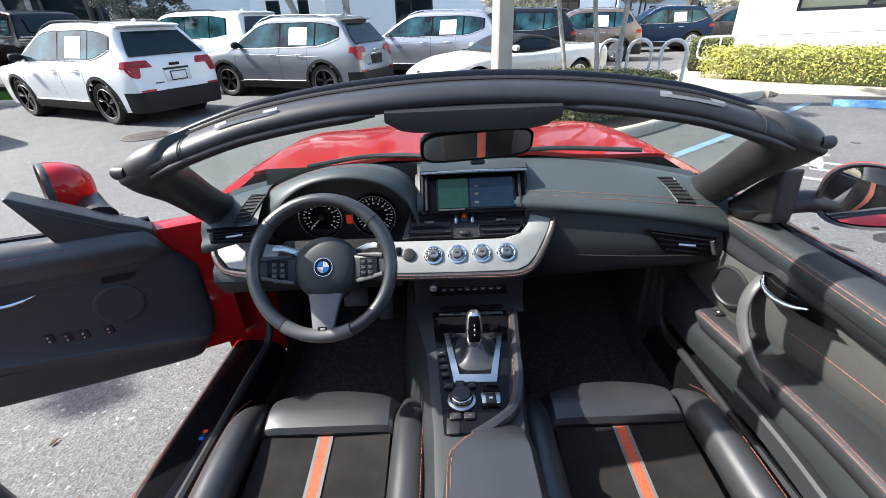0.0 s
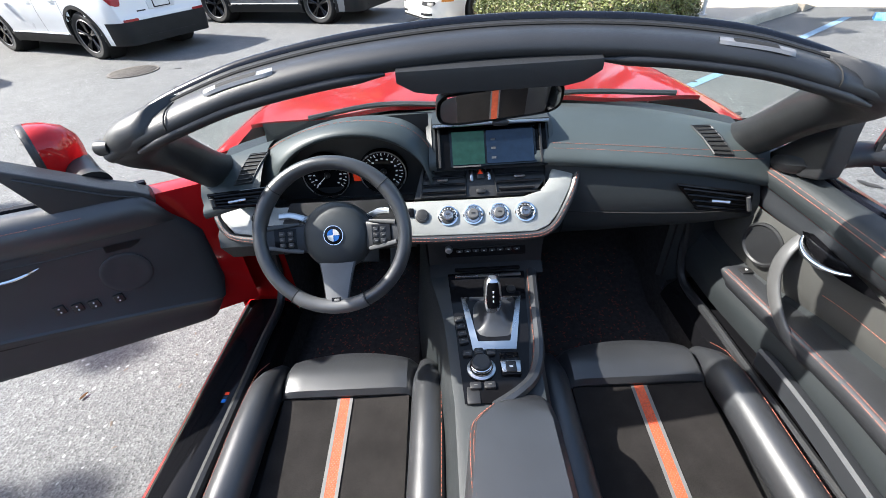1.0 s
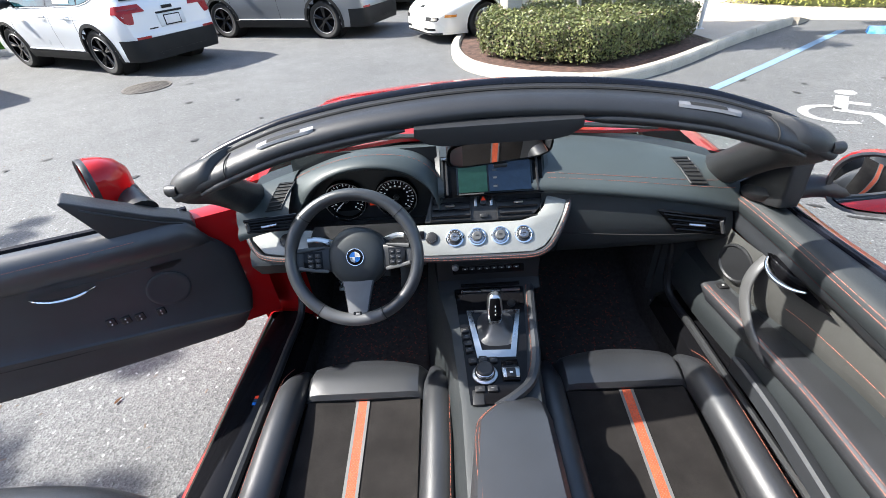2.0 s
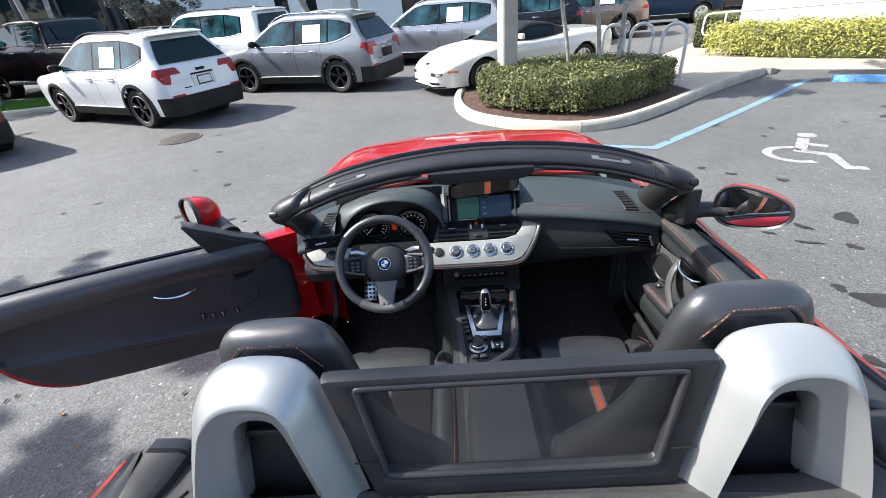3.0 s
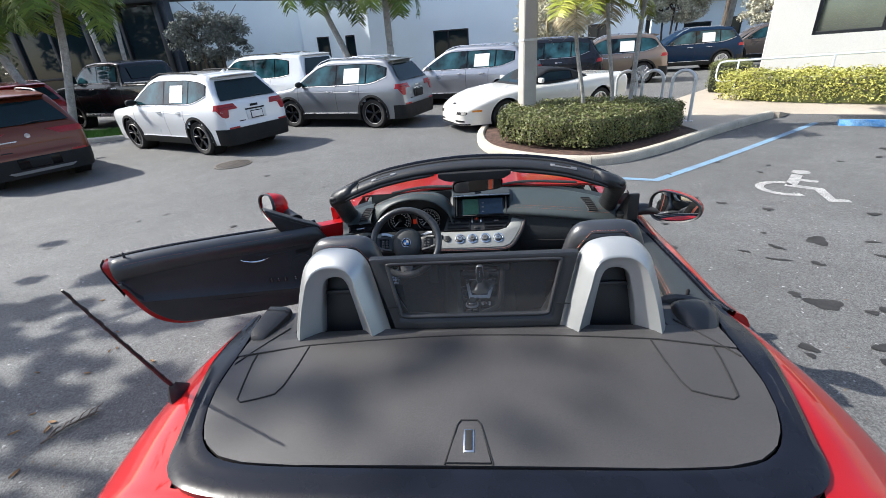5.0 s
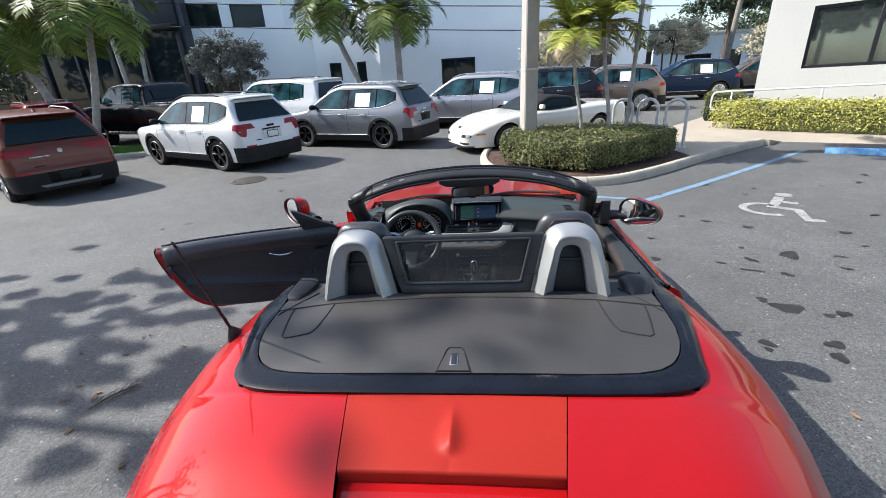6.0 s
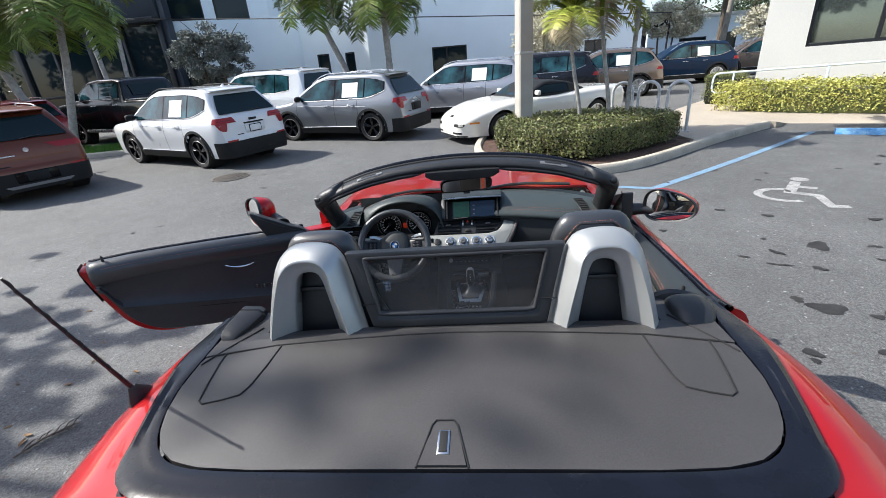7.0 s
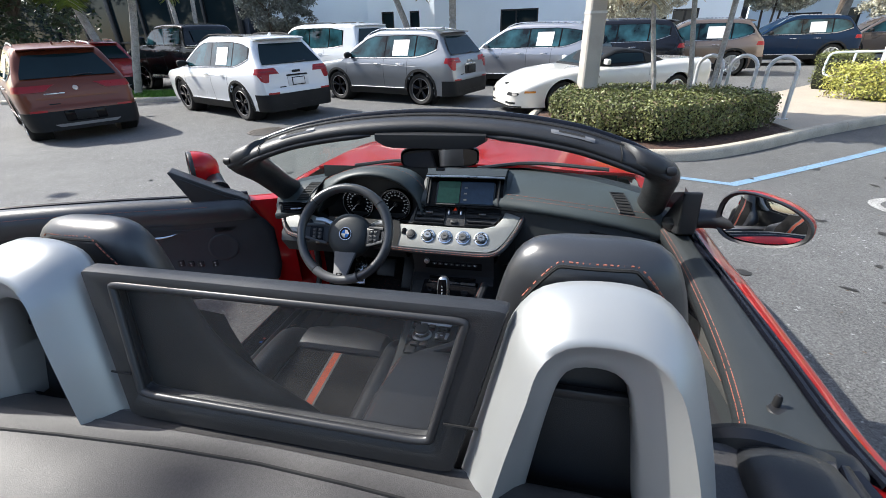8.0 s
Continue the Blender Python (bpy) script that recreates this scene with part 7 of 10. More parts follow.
def passenger_door():
    """The closed door: red shell, padded top that widens to the rear, suede insert and armrest."""
    def P(x, y, z):
        return V(x - HX, y - HY, z)

    def top(y):
        return smooth_table([(-0.76, 0.920), (-0.70, 0.902), (-0.62, 0.884), (-0.55, 0.874), (-0.35, 0.862), (-0.09, 0.859), (0.07, 0.862), (0.25, 0.868), (0.42, 0.868)], y)

    def stitch_x(y):
        return smooth_table([(-0.72, 0.634), (-0.68, 0.645), (-0.55, 0.682), (-0.35, 0.716), (-0.09, 0.738), (0.07, 0.742), (0.27, 0.736)], y)

    def seal_edge(y):
        return smooth_table([(-0.76, 0.755), (-0.55, 0.782), (-0.35, 0.795), (-0.08, 0.797), (0.05, 0.792), (0.27, 0.795), (0.42, 0.800)], y)

    def insert_x(y):
        return smooth_table([(-0.70, 0.765), (-0.30, 0.792), (-0.08, 0.788), (0.0, 0.775), (0.08, 0.752), (0.15, 0.734), (0.27, 0.726), (0.42, 0.740)], y)

    def arm_x(y):
        return smooth_table([(-0.70, 0.665), (-0.24, 0.708), (-0.08, 0.712), (0.10, 0.698), (0.21, 0.688)], y)

    def arm_z(y):
        return smooth_table([(-0.70, 0.615), (-0.24, 0.588), (-0.08, 0.575), (0.21, 0.572)], y)

    def run(a, b, n, fn, closed=False, caps=False):
        return bm_loft([[P(x, y, z) for x, z in fn(y)] for y in [a + (b - a) * k / n for k in range(n + 1)]], closed=closed, caps=caps)

    def shell(y):
        o, z = seal_edge(y), top(y)
        w = 0.076 + 0.022 * max(0.0, min(1.0, (y + 0.62) / 0.55))
        return [(o + 0.026, z + 0.002), (o + 0.036, z - 0.001), (o + 0.50 * w + 0.010, z - 0.006), (o + 0.80 * w, z - 0.018), (o + 0.96 * w, z - 0.042), (o + w + 0.003, z - 0.10), (0.884, 0.66), (0.872, 0.52), (0.856, 0.43), (0.83, 0.388), (0.77, 0.388), (0.76, 0.44), (0.825, 0.56), (0.832, 0.70), (o + 0.006, z - 0.04)]

    d = part("door", run(HY - 0.002, -0.742, 26, shell, True, True), RED, car, "red door, closed", angle=40)
    d.matrix_basis = pose(HX, HY, 0)

    def pad(y):
        o, t, z = seal_edge(y), stitch_x(y), top(y)
        w = o - t
        return [(o, z - 0.012), (o - 0.002, z + 0.006), (o - 0.008, z + 0.009), (t + 0.65 * w, z + 0.006), (t + 0.32 * w, z + 0.001), (t + 0.10 * w, z - 0.006), (t, z - 0.014), (t - 0.006, z - 0.028), (t - 0.006, z - 0.044), (t - 0.001, z - 0.056)]

    part("top_roll", run(0.405, -0.705, 34, pad, False, True), DASH_LOW, d, "padded black leather door top", angle=60)
    for k in (0, 1):
        stitches([P(stitch_x(y) + 0.002 - 0.0055 * k, y, top(y) - 0.0120 - 0.0085 * k) for y in [0.262 - 0.95 * i / 40 for i in range(41)]], d, r=0.0009)

    def seal(y):
        o, z = seal_edge(y), top(y)
        return [(o - 0.001, z), (o + 0.001, z + 0.014), (o + 0.007, z + 0.015), (o + 0.010, z + 0.006), (o + 0.014, z + 0.004), (o + 0.017, z + 0.010), (o + 0.022, z + 0.010), (o + 0.027, z + 0.001)]

    part("window_seal", run(0.405, -0.742, 30, seal), SEAL, d, "black double rubber window seal", angle=60)

    def upper(y):
        t, z, i = stitch_x(y), top(y), max(insert_x(y), stitch_x(y) + 0.004)
        return [(t - 0.001, z - 0.057), (t + 0.002, z - 0.064), (t + 0.20 * (i - t), z - 0.085), (t + 0.6 * (i - t), z - 0.104), (i + 0.004, z - 0.116)]

    part("upper_panel", run(0.40, -0.702, 28, upper), DOOR_LINING, d, angle=60)

    def middle(y):
        i, z, a = insert_x(y), top(y), arm_z(y)
        return [(i + 0.003, z - 0.108), (i, z - 0.13), (i + 0.002, 0.68), (i + 0.008, 0.63), (i + 0.017, a + 0.022), (i + 0.030, a - 0.004)]

    part("middle_panel", run(0.40, -0.702, 28, middle), FABRIC_GREY, d, "dark grey suede door insert")
    stitches([P(insert_x(y) + 0.0045, y, 0.650 + 0.02 * (-0.1 - y)) for y in [0.0 - 0.68 * k / 24 for k in range(25)]], d, r=0.0009)

    def arm(y):
        i, a, z = insert_x(y), arm_x(y), arm_z(y)
        e = 1 - 0.5 * max(0, (y - 0.185) / 0.03)
        return [(i + 0.034, z - 0.003), (a + 0.035, z), (a + 0.012, z - 0.002), (a + 0.002, z - 0.010), (a, z - 0.024 * e), (a + 0.006, z - 0.048 * e), (a + 0.03, z - 0.060 * e), (i + 0.02, z - 0.062 * e)]

    part("armrest", run(0.215, -0.70, 28, arm, True, True), LEATHER, d, "leather door armrest", angle=60)
    for k in (0, 1):
        stitches([P(arm_x(y) + 0.010 - 0.0075 * k, y, arm_z(y) - 0.0012 - 0.006 * k) for y in [0.20 - 0.88 * i / 30 for i in range(31)]], d, r=0.0009)

    def lower(y):
        a, z = arm_x(y), arm_z(y)
        return [(insert_x(y) + 0.036, z + 0.006), (a + 0.040, z - 0.012), (a + 0.030, z - 0.050), (a + 0.016, z - 0.075), (a + 0.010, 0.47), (a + 0.020, 0.42), (0.765, 0.394)]

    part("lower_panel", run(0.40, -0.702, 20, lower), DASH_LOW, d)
    part("map_pocket", run(-0.02, -0.66, 16, lambda y: [(arm_x(y) + 0.010, 0.42), (arm_x(y) - 0.022, 0.43), (arm_x(y) - 0.030, 0.485), (arm_x(y) - 0.024, 0.492), (arm_x(y) - 0.014, 0.488), (arm_x(y) + 0.008, 0.474)], False, True), DOOR_LINING, d, "black door pocket with a raised lip")
    # leaf-shaped dish with the chrome inner handle
    leaf = [(0.098, 0.776), (0.06, 0.781), (0.02, 0.777), (-0.03, 0.768), (-0.08, 0.756), (-0.128, 0.742), (-0.09, 0.734), (-0.04, 0.730), (0.0, 0.731), (0.04, 0.738), (0.075, 0.752)]
    bm = bmesh.new()
    bm.faces.new([bm.verts.new(P(0.7445 + 0.018 * max(0, -y / 0.128) + 0.00001 * k, y, z)) for k, (y, z) in enumerate(leaf)])
    bm_solid(bm, 0.006)
    part("handle_recess", bm, GLOSS, d, "dark leaf-shaped dish behind the inner handle")
    hp = [P(*q) for q in ((0.742, 0.082, 0.764), (0.731, 0.066, 0.752), (0.726, 0.035, 0.743), (0.726, 0.0, 0.743), (0.729, -0.035, 0.751), (0.737, -0.066, 0.765))]
    part("inner_handle", bm_tube(spline(hp, 18), [0.0035 + 0.0055 * math.sin(math.pi * k / 18) for k in range(19)], 10, flat=0.8), CHROME, d, "chrome inner door handle")
    # curved flat pull handle
    pts = [P(*q) for q in ((0.752, 0.092, 0.752), (0.727, 0.086, 0.720), (0.716, 0.080, 0.680), (0.713, 0.066, 0.640), (0.712, 0.036, 0.600), (0.714, -0.010, 0.562), (0.720, -0.066, 0.538), (0.735, -0.105, 0.526))]
    part("pull_handle", bm_tube(spline(pts, 28), [0.0205 - 0.004 * abs(k - 12) / 14 for k in range(29)], 14, flat=0.42, up=(1, 0, 0)), GREY_HANDLE, d, "curved grey pull handle", angle=70)
    c = P(insert_x(0.165) - 0.001, 0.165, 0.680)
    sp = part("speaker", bm_lathe([(0.006, 0.058), (-0.004, 0.060), (-0.006, 0.054), (-0.002, 0.050), (-0.003, 0.02), (-0.003, 0.001)], "x", 32, (0, 0, 0)), MATTE, d, "round black speaker grille")
    sp.matrix_basis = Matrix.Translation(c) @ Matrix.Rotation(radians(14), 4, "Z")
    q = P(0.738, 0.186, 0.5735)
    b = part("switch", bm_box((0.030, 0.024, 0.010), q, 0.003), PLASTIC, d)
    part("switch_mark", bm_box((0.006, 0.006, 0.002), q + V(0, 0, 0.0055), 0.0005), WHITE_MARK, b)
    # corner block that carries the mirror, with its rounded foot
    outl = [(0.300, 0.872), (0.265, 0.905), (0.195, 0.972), (0.140, 1.020), (0.126, 1.022), (0.124, 0.985), (0.118, 0.930), (0.120, 0.888), (0.170, 0.872)]
    bm = bm_prism([(y - HY, z) for y, z in outl], "x", 0.742 - HX, 0.794 - HX, 0.025, 5)
    part("sail_panel", bm, MATTE, d, "black corner block below the pillar", angle=60)
    bm = bm_lathe([(-0.5, 0.001), (-0.48, 0.35), (-0.35, 0.75), (0.0, 1.0), (0.35, 0.75), (0.5, 0.001)], "z", 24)
    xf(bm, Matrix.Translation(P(0.752, 0.215, 0.886)) @ Matrix.Rotation(radians(-18), 4, "X") @ Matrix.Diagonal((0.026, 0.066, 0.048, 1)))
    part("panel_foot", bm, MATTE, d, angle=70)
    door_mirror(1, d)
    part("lock_plate", bm_lathe([(0.0, 0.016), (0.003, 0.014), (0.003, 0.001)], "z", 16, P(0.722, -0.585, top(-0.585) + 0.002)), PLASTIC, d)
    part("lock_button", bm_lathe([(0.0, 0.0065), (0.020, 0.006), (0.026, 0.004), (0.027, 0.001)], "z", 14, P(0.722, -0.575, top(-0.575) + 0.002)), PLASTIC, d)
    return d


def low_edge(q):
    """Height of the lower edge of the lining, by the distance from the hinge."""
    return smooth_table([(0.0, 0.415), (0.187, 0.424), (0.327, 0.437), (0.514, 0.462), (0.684, 0.488), (0.763, 0.503), (0.86, 0.526), (0.92, 0.545), (0.97, 0.580), (1.025, 0.650), (1.055, 0.722), (1.092, 0.835), (1.11, 0.93)], q)


def open_door(angle):
    """The driver's door: red shell and dark lining, built closed round the hinge, then turned."""
    def fall(z, q):
        k = max(0.0, min(1.0, (z - 0.74) / 0.12))
        return smooth_table([(0.0, 0.060), (0.30, 0.047), (0.65, 0.018), (0.94, 0.0), (1.14, 0.0)], q) * k * k * (3 - 2 * k)

    def pt(x, z, q):
        return V(HX - x, -q, z - fall(z, q))

    def skin_low(q):
        return smooth_table([(0.0, 0.400), (0.20, 0.416), (0.40, 0.436), (0.60, 0.462), (0.80, 0.492), (0.92, 0.515), (1.0, 0.562), (1.05, 0.628), (1.085, 0.712), (1.12, 0.83), (1.14, 0.915)], q)

    qs = [0.05 * k for k in range(19)] + [0.93, 0.96, 0.99, 1.02, 1.04, 1.06, 1.075, 1.09, 1.10, 1.115, 1.13, 1.138]
    sec = [(0.79, 1.0), (0.815, 0.985), (0.842, 0.92), (0.866, 0.76), (0.880, 0.50), (0.876, 0.24), (0.856, 0.08), (0.83, 0.0), (0.765, 0.0), (0.738, 0.03), (0.728, 0.12), (0.728, 0.40), (0.728, 0.85), (0.745, 0.98)]
    rows = []
    for q in qs:
        lo = skin_low(q)
        rows.append([pt(x + 0.010 * math.sin(math.pi * q / 1.16), lo + (0.930 - lo) * k, q) for x, k in sec])
    d = part("door", bm_loft(rows, closed=True, caps=True), RED, car, "red door standing wide open", angle=40)
    d.matrix_basis = pose(-HX, HY, 0, 0, 0, angle)
    part("edge_seal", bm_loft([[pt(x, z, q + 0.003) for x in (0.726, 0.76, 0.80, xo)] for z, q, xo in ((0.940, 1.139, 0.812), (0.915, 1.140, 0.838), (0.87, 1.131, 0.85), (0.82, 1.118, 0.852), (0.76, 1.101, 0.84))]), MATTE, d, "black rubber edge seal")

    def ledge(q):
        return 0.514 + 0.236 * (q - 0.127)

    q0, q1 = 0.070, 1.105
    qq = [q0 + 0.012 * k / 3 for k in range(4)] + [0.11] + [0.15 + 0.04 * k for k in range(21)] + [0.97, 0.99, 1.01, 1.03, 1.05, 1.065, 1.085, 1.098, q1]

    def sweep(fn, a=q0, b=q1):
        return bm_loft([fn(q) for q in qq if a - 1e-6 <= q <= b + 1e-6])

    def ends(q):
        """Rounds the lining towards the shell at both ends."""
        return 0.020 * max(0, 1 - (q - q0) / 0.030) ** 2 + 0.016 * max(0, 1 - (q1 - q) / 0.03) ** 2

    def front_curve(z, q):
        """The front edge of the lining bows back towards its top and foot."""
        k = max(0, 1 - (q - q0) / 0.25)
        bow = 0.06 * max(0, (z - 0.72) / 0.17) ** 1.5 + 0.055 * max(0, (0.56 - z) / 0.12) ** 1.5
        return q + bow * k

    def lp(x, z, q):
        return pt(x + ends(q), z, front_curve(z, q))

    part("top_roll", sweep(lambda q: [lp(x, z, q) for x, z in ((0.752, 0.925), (0.765, 0.943), (0.735, 0.957), (0.704, 0.952), (0.684, 0.932), (0.676, 0.902), (0.681, 0.874), (0.694, 0.856))]), LEATHER, d, "padded black leather door top")
    stitches([pt(0.6825, 0.9285, 0.30 + 0.75 * k / 24) for k in range(25)], d)
    part("window_seal", sweep(lambda q: [pt(x, z, q) for x, z in ((0.766, 0.938), (0.768, 0.953), (0.778, 0.956), (0.788, 0.950), (0.797, 0.934))], 0.15), SEAL, d, "black rubber window seal")

    def mid(q):
        lg = max(ledge(q), low_edge(q) + 0.05)
        top = 0.857
        lg = min(lg, top - 0.02)
        r = [(0.694, top), (0.702, top - 0.10 * (top - lg)), (0.706, top - 0.35 * (top - lg)), (0.707, top - 0.65 * (top - lg)), (0.704, top - 0.85 * (top - lg)), (0.690, lg + 0.004)]
        return [lp(x, z, q) for x, z in r]

    def low(q):
        lo = min(low_edge(q), 0.80)
        lg = min(max(ledge(q), lo + 0.05), 0.837)
        h = lg - lo
        r = [(0.690, lg + 0.004), (0.685, lg - 0.002), (0.688, lg - 0.08 * h), (0.702, lg - 0.22 * h), (0.705, lg - 0.5 * h), (0.706, lg - 0.8 * h), (0.712, lo + 0.08 * h), (0.730, lo)]
        return [lp(x, z, q) for x, z in r]

    part("lining_panel", sweep(mid), DOOR_LINING, d, "smooth black door lining")
    part("lower_panel", sweep(low), DOOR_LINING, d)
    slot = []
    for k in range(13):
        q = 0.45 + 0.33 * k / 12
        z, h = 0.563 + 0.207 * (q - 0.45), 0.014 * math.sin(math.pi * min(1, 0.12 + k / 13.5))
        slot.append([pt(0.7035, z - h, q), pt(0.7015, z, q), pt(0.7035, z + h * 0.8, q)])
    part("pocket_slot", bm_loft(slot), SEAM, d)
    # crease that runs into a dark inset, and the handle below it
    part("crease", bm_tube([pt(0.7035, z, q) for q, z in ((0.63, 0.846), (0.415, 0.819), (0.30, 0.812))], 0.0022, 6), PLASTIC, d)
    ins = [(0.300, 0.816), (0.215, 0.805), (0.222, 0.782), (0.246, 0.764), (0.300, 0.772)]
    bm = bmesh.new()
    bm.faces.new([bm.verts.new(pt(0.7005, z, q)) for q, z in ins])
    bm_solid(bm, 0.003)
    part("glossy_inset", bm, PLASTIC, d, "glossy black inset strip")
    hp = [pt(x, z, q) for x, z, q in ((0.700, 0.800, 0.437), (0.686, 0.801, 0.455), (0.678, 0.799, 0.49), (0.678, 0.806, 0.53), (0.688, 0.817, 0.56), (0.700, 0.822, 0.575))]
    part("inner_handle", bm_tube(spline(hp, 16), [0.0035 + 0.0045 * math.sin(math.pi * k / 16) for k in range(17)], 8, flat=0.7), CHROME, d, "slim chrome inner door handle")
    c = pt(0.7055, 0.690, 0.285)
    part("speaker", bm_lathe([(-0.004, 0.060), (0.002, 0.060), (0.004, 0.055), (0.002, 0.048), (0.0025, 0.02), (0.0025, 0.001)], "x", 28, c), DOOR_LINING, d, "round black speaker grille")
    for q, z in ((0.458, 0.648), (0.423, 0.638), (0.388, 0.631), (0.334, 0.622)):
        b = part("switch", bm_box((0.008, 0.024, 0.026), pt(0.7035, z, q), 0.003), PLASTIC, d)
        for dz in (-0.006, 0.006):
            part("switch_mark", bm_box((0.002, 0.0035, 0.0035), pt(0.6990, z + dz, q), 0), WHITE_MARK, b)
    outl = [(-0.406, 1.032), (-0.398, 1.036), (-0.300, 0.976), (-0.225, 0.930), (-0.175, 0.905), (-0.145, 0.885), (-0.140, 0.860), (-0.20, 0.846), (-0.300, 0.858), (-0.340, 0.876), (-0.365, 0.935)]
    sp = part("sail_panel", bm_prism(outl, "x", HX - 0.775, HX - 0.700, 0.012, 4), MATTE, d, "black triangular corner panel", angle=60)
    part("panel_crease", bm_tube([V(HX - 0.6985, -q, z) for q, z in ((0.372, 1.003), (0.29, 0.950), (0.22, 0.908), (0.17, 0.886))], 0.003, 6), PLASTIC, sp)
    part("lock_pin", bm_lathe([(0.0, 0.001), (0.0, 0.011), (-0.012, 0.011), (-0.014, 0.001)], "y", 14, pt(0.762, 0.668, 1.062)), CHROME, d)
    part("lock_button", bm_lathe([(0.0, 0.006), (0.022, 0.0055), (0.028, 0.001)], "z", 12, pt(0.715, 0.953, 1.04)), PLASTIC, d)
    return d


def door_mirror(s, d):
    n = (V(-0.65, -0.75, 0.05) if s > 0 else V(0.22, -0.97, 0.06)).normalized()
    up = (V(0, 0, 1) - n * n.z).normalized()
    rt = up.cross(n)
    mc = V(s * ((0.928 if s > 0 else 0.945) - HX), 0.055 - HY, 0.965 if s > 0 else 0.982)

    def ell(f, dd, kx=0.112 if s > 0 else 0.114, kz=0.070 if s > 0 else 0.079):
        out = []
        for k in range(28):
            a = 2 * math.pi * k / 28
            u, w = math.copysign(abs(math.cos(a)) ** 0.8, math.cos(a)), math.copysign(abs(math.sin(a)) ** 0.8, math.sin(a))
            out.append(mc + rt * (u * kx * f) + up * (w * kz * f * (1 - 0.26 * u * s)) - n * dd)
        return out

    m = part("door_mirror", bm_loft([ell(1.0, -0.004), ell(1.03, 0.015), ell(0.98, 0.045), ell(0.80, 0.080), ell(0.45, 0.102), ell(0.05, 0.108)], closed=True), RED, d, "red door mirror")
    part("mirror_rim", bm_loft([ell(0.98, 0.02), ell(1.035, 0.0), ell(1.0, -0.010), ell(0.92, -0.004)], closed=True), PLASTIC, m)
    bm = bmesh.new()
    rings = [[bm.verts.new(p) for p in ell(f, 0.002 - 0.006 * (1 - f * f))] for f in (0.94, 0.7, 0.4, 0.1)]
    for a, b in zip(rings, rings[1:]):
        for i in range(28):
            j = (i + 1) % 28
            bm.faces.new((a[i], a[j], b[j], b[i]))
    bm.faces.new(rings[-1])
    bmesh.ops.recalc_face_normals(bm, faces=bm.faces)
    part("mirror_glass", bm, MIRROR, m, "real mirror glass")
    foot = V(s * (0.775 - HX), 0.165 - HY, 0.925)
    part("mirror_foot", bm_tube(spline([foot, (foot + mc) / 2 + V(0, 0.035, -0.012), mc - n * 0.06 - up * 0.035], 8), [0.044, 0.040, 0.037, 0.036, 0.037, 0.040, 0.044, 0.048, 0.050], 14, flat=0.75), PLASTIC, m, angle=70)


passenger_door()
door_mirror(-1, open_door(-56.6))


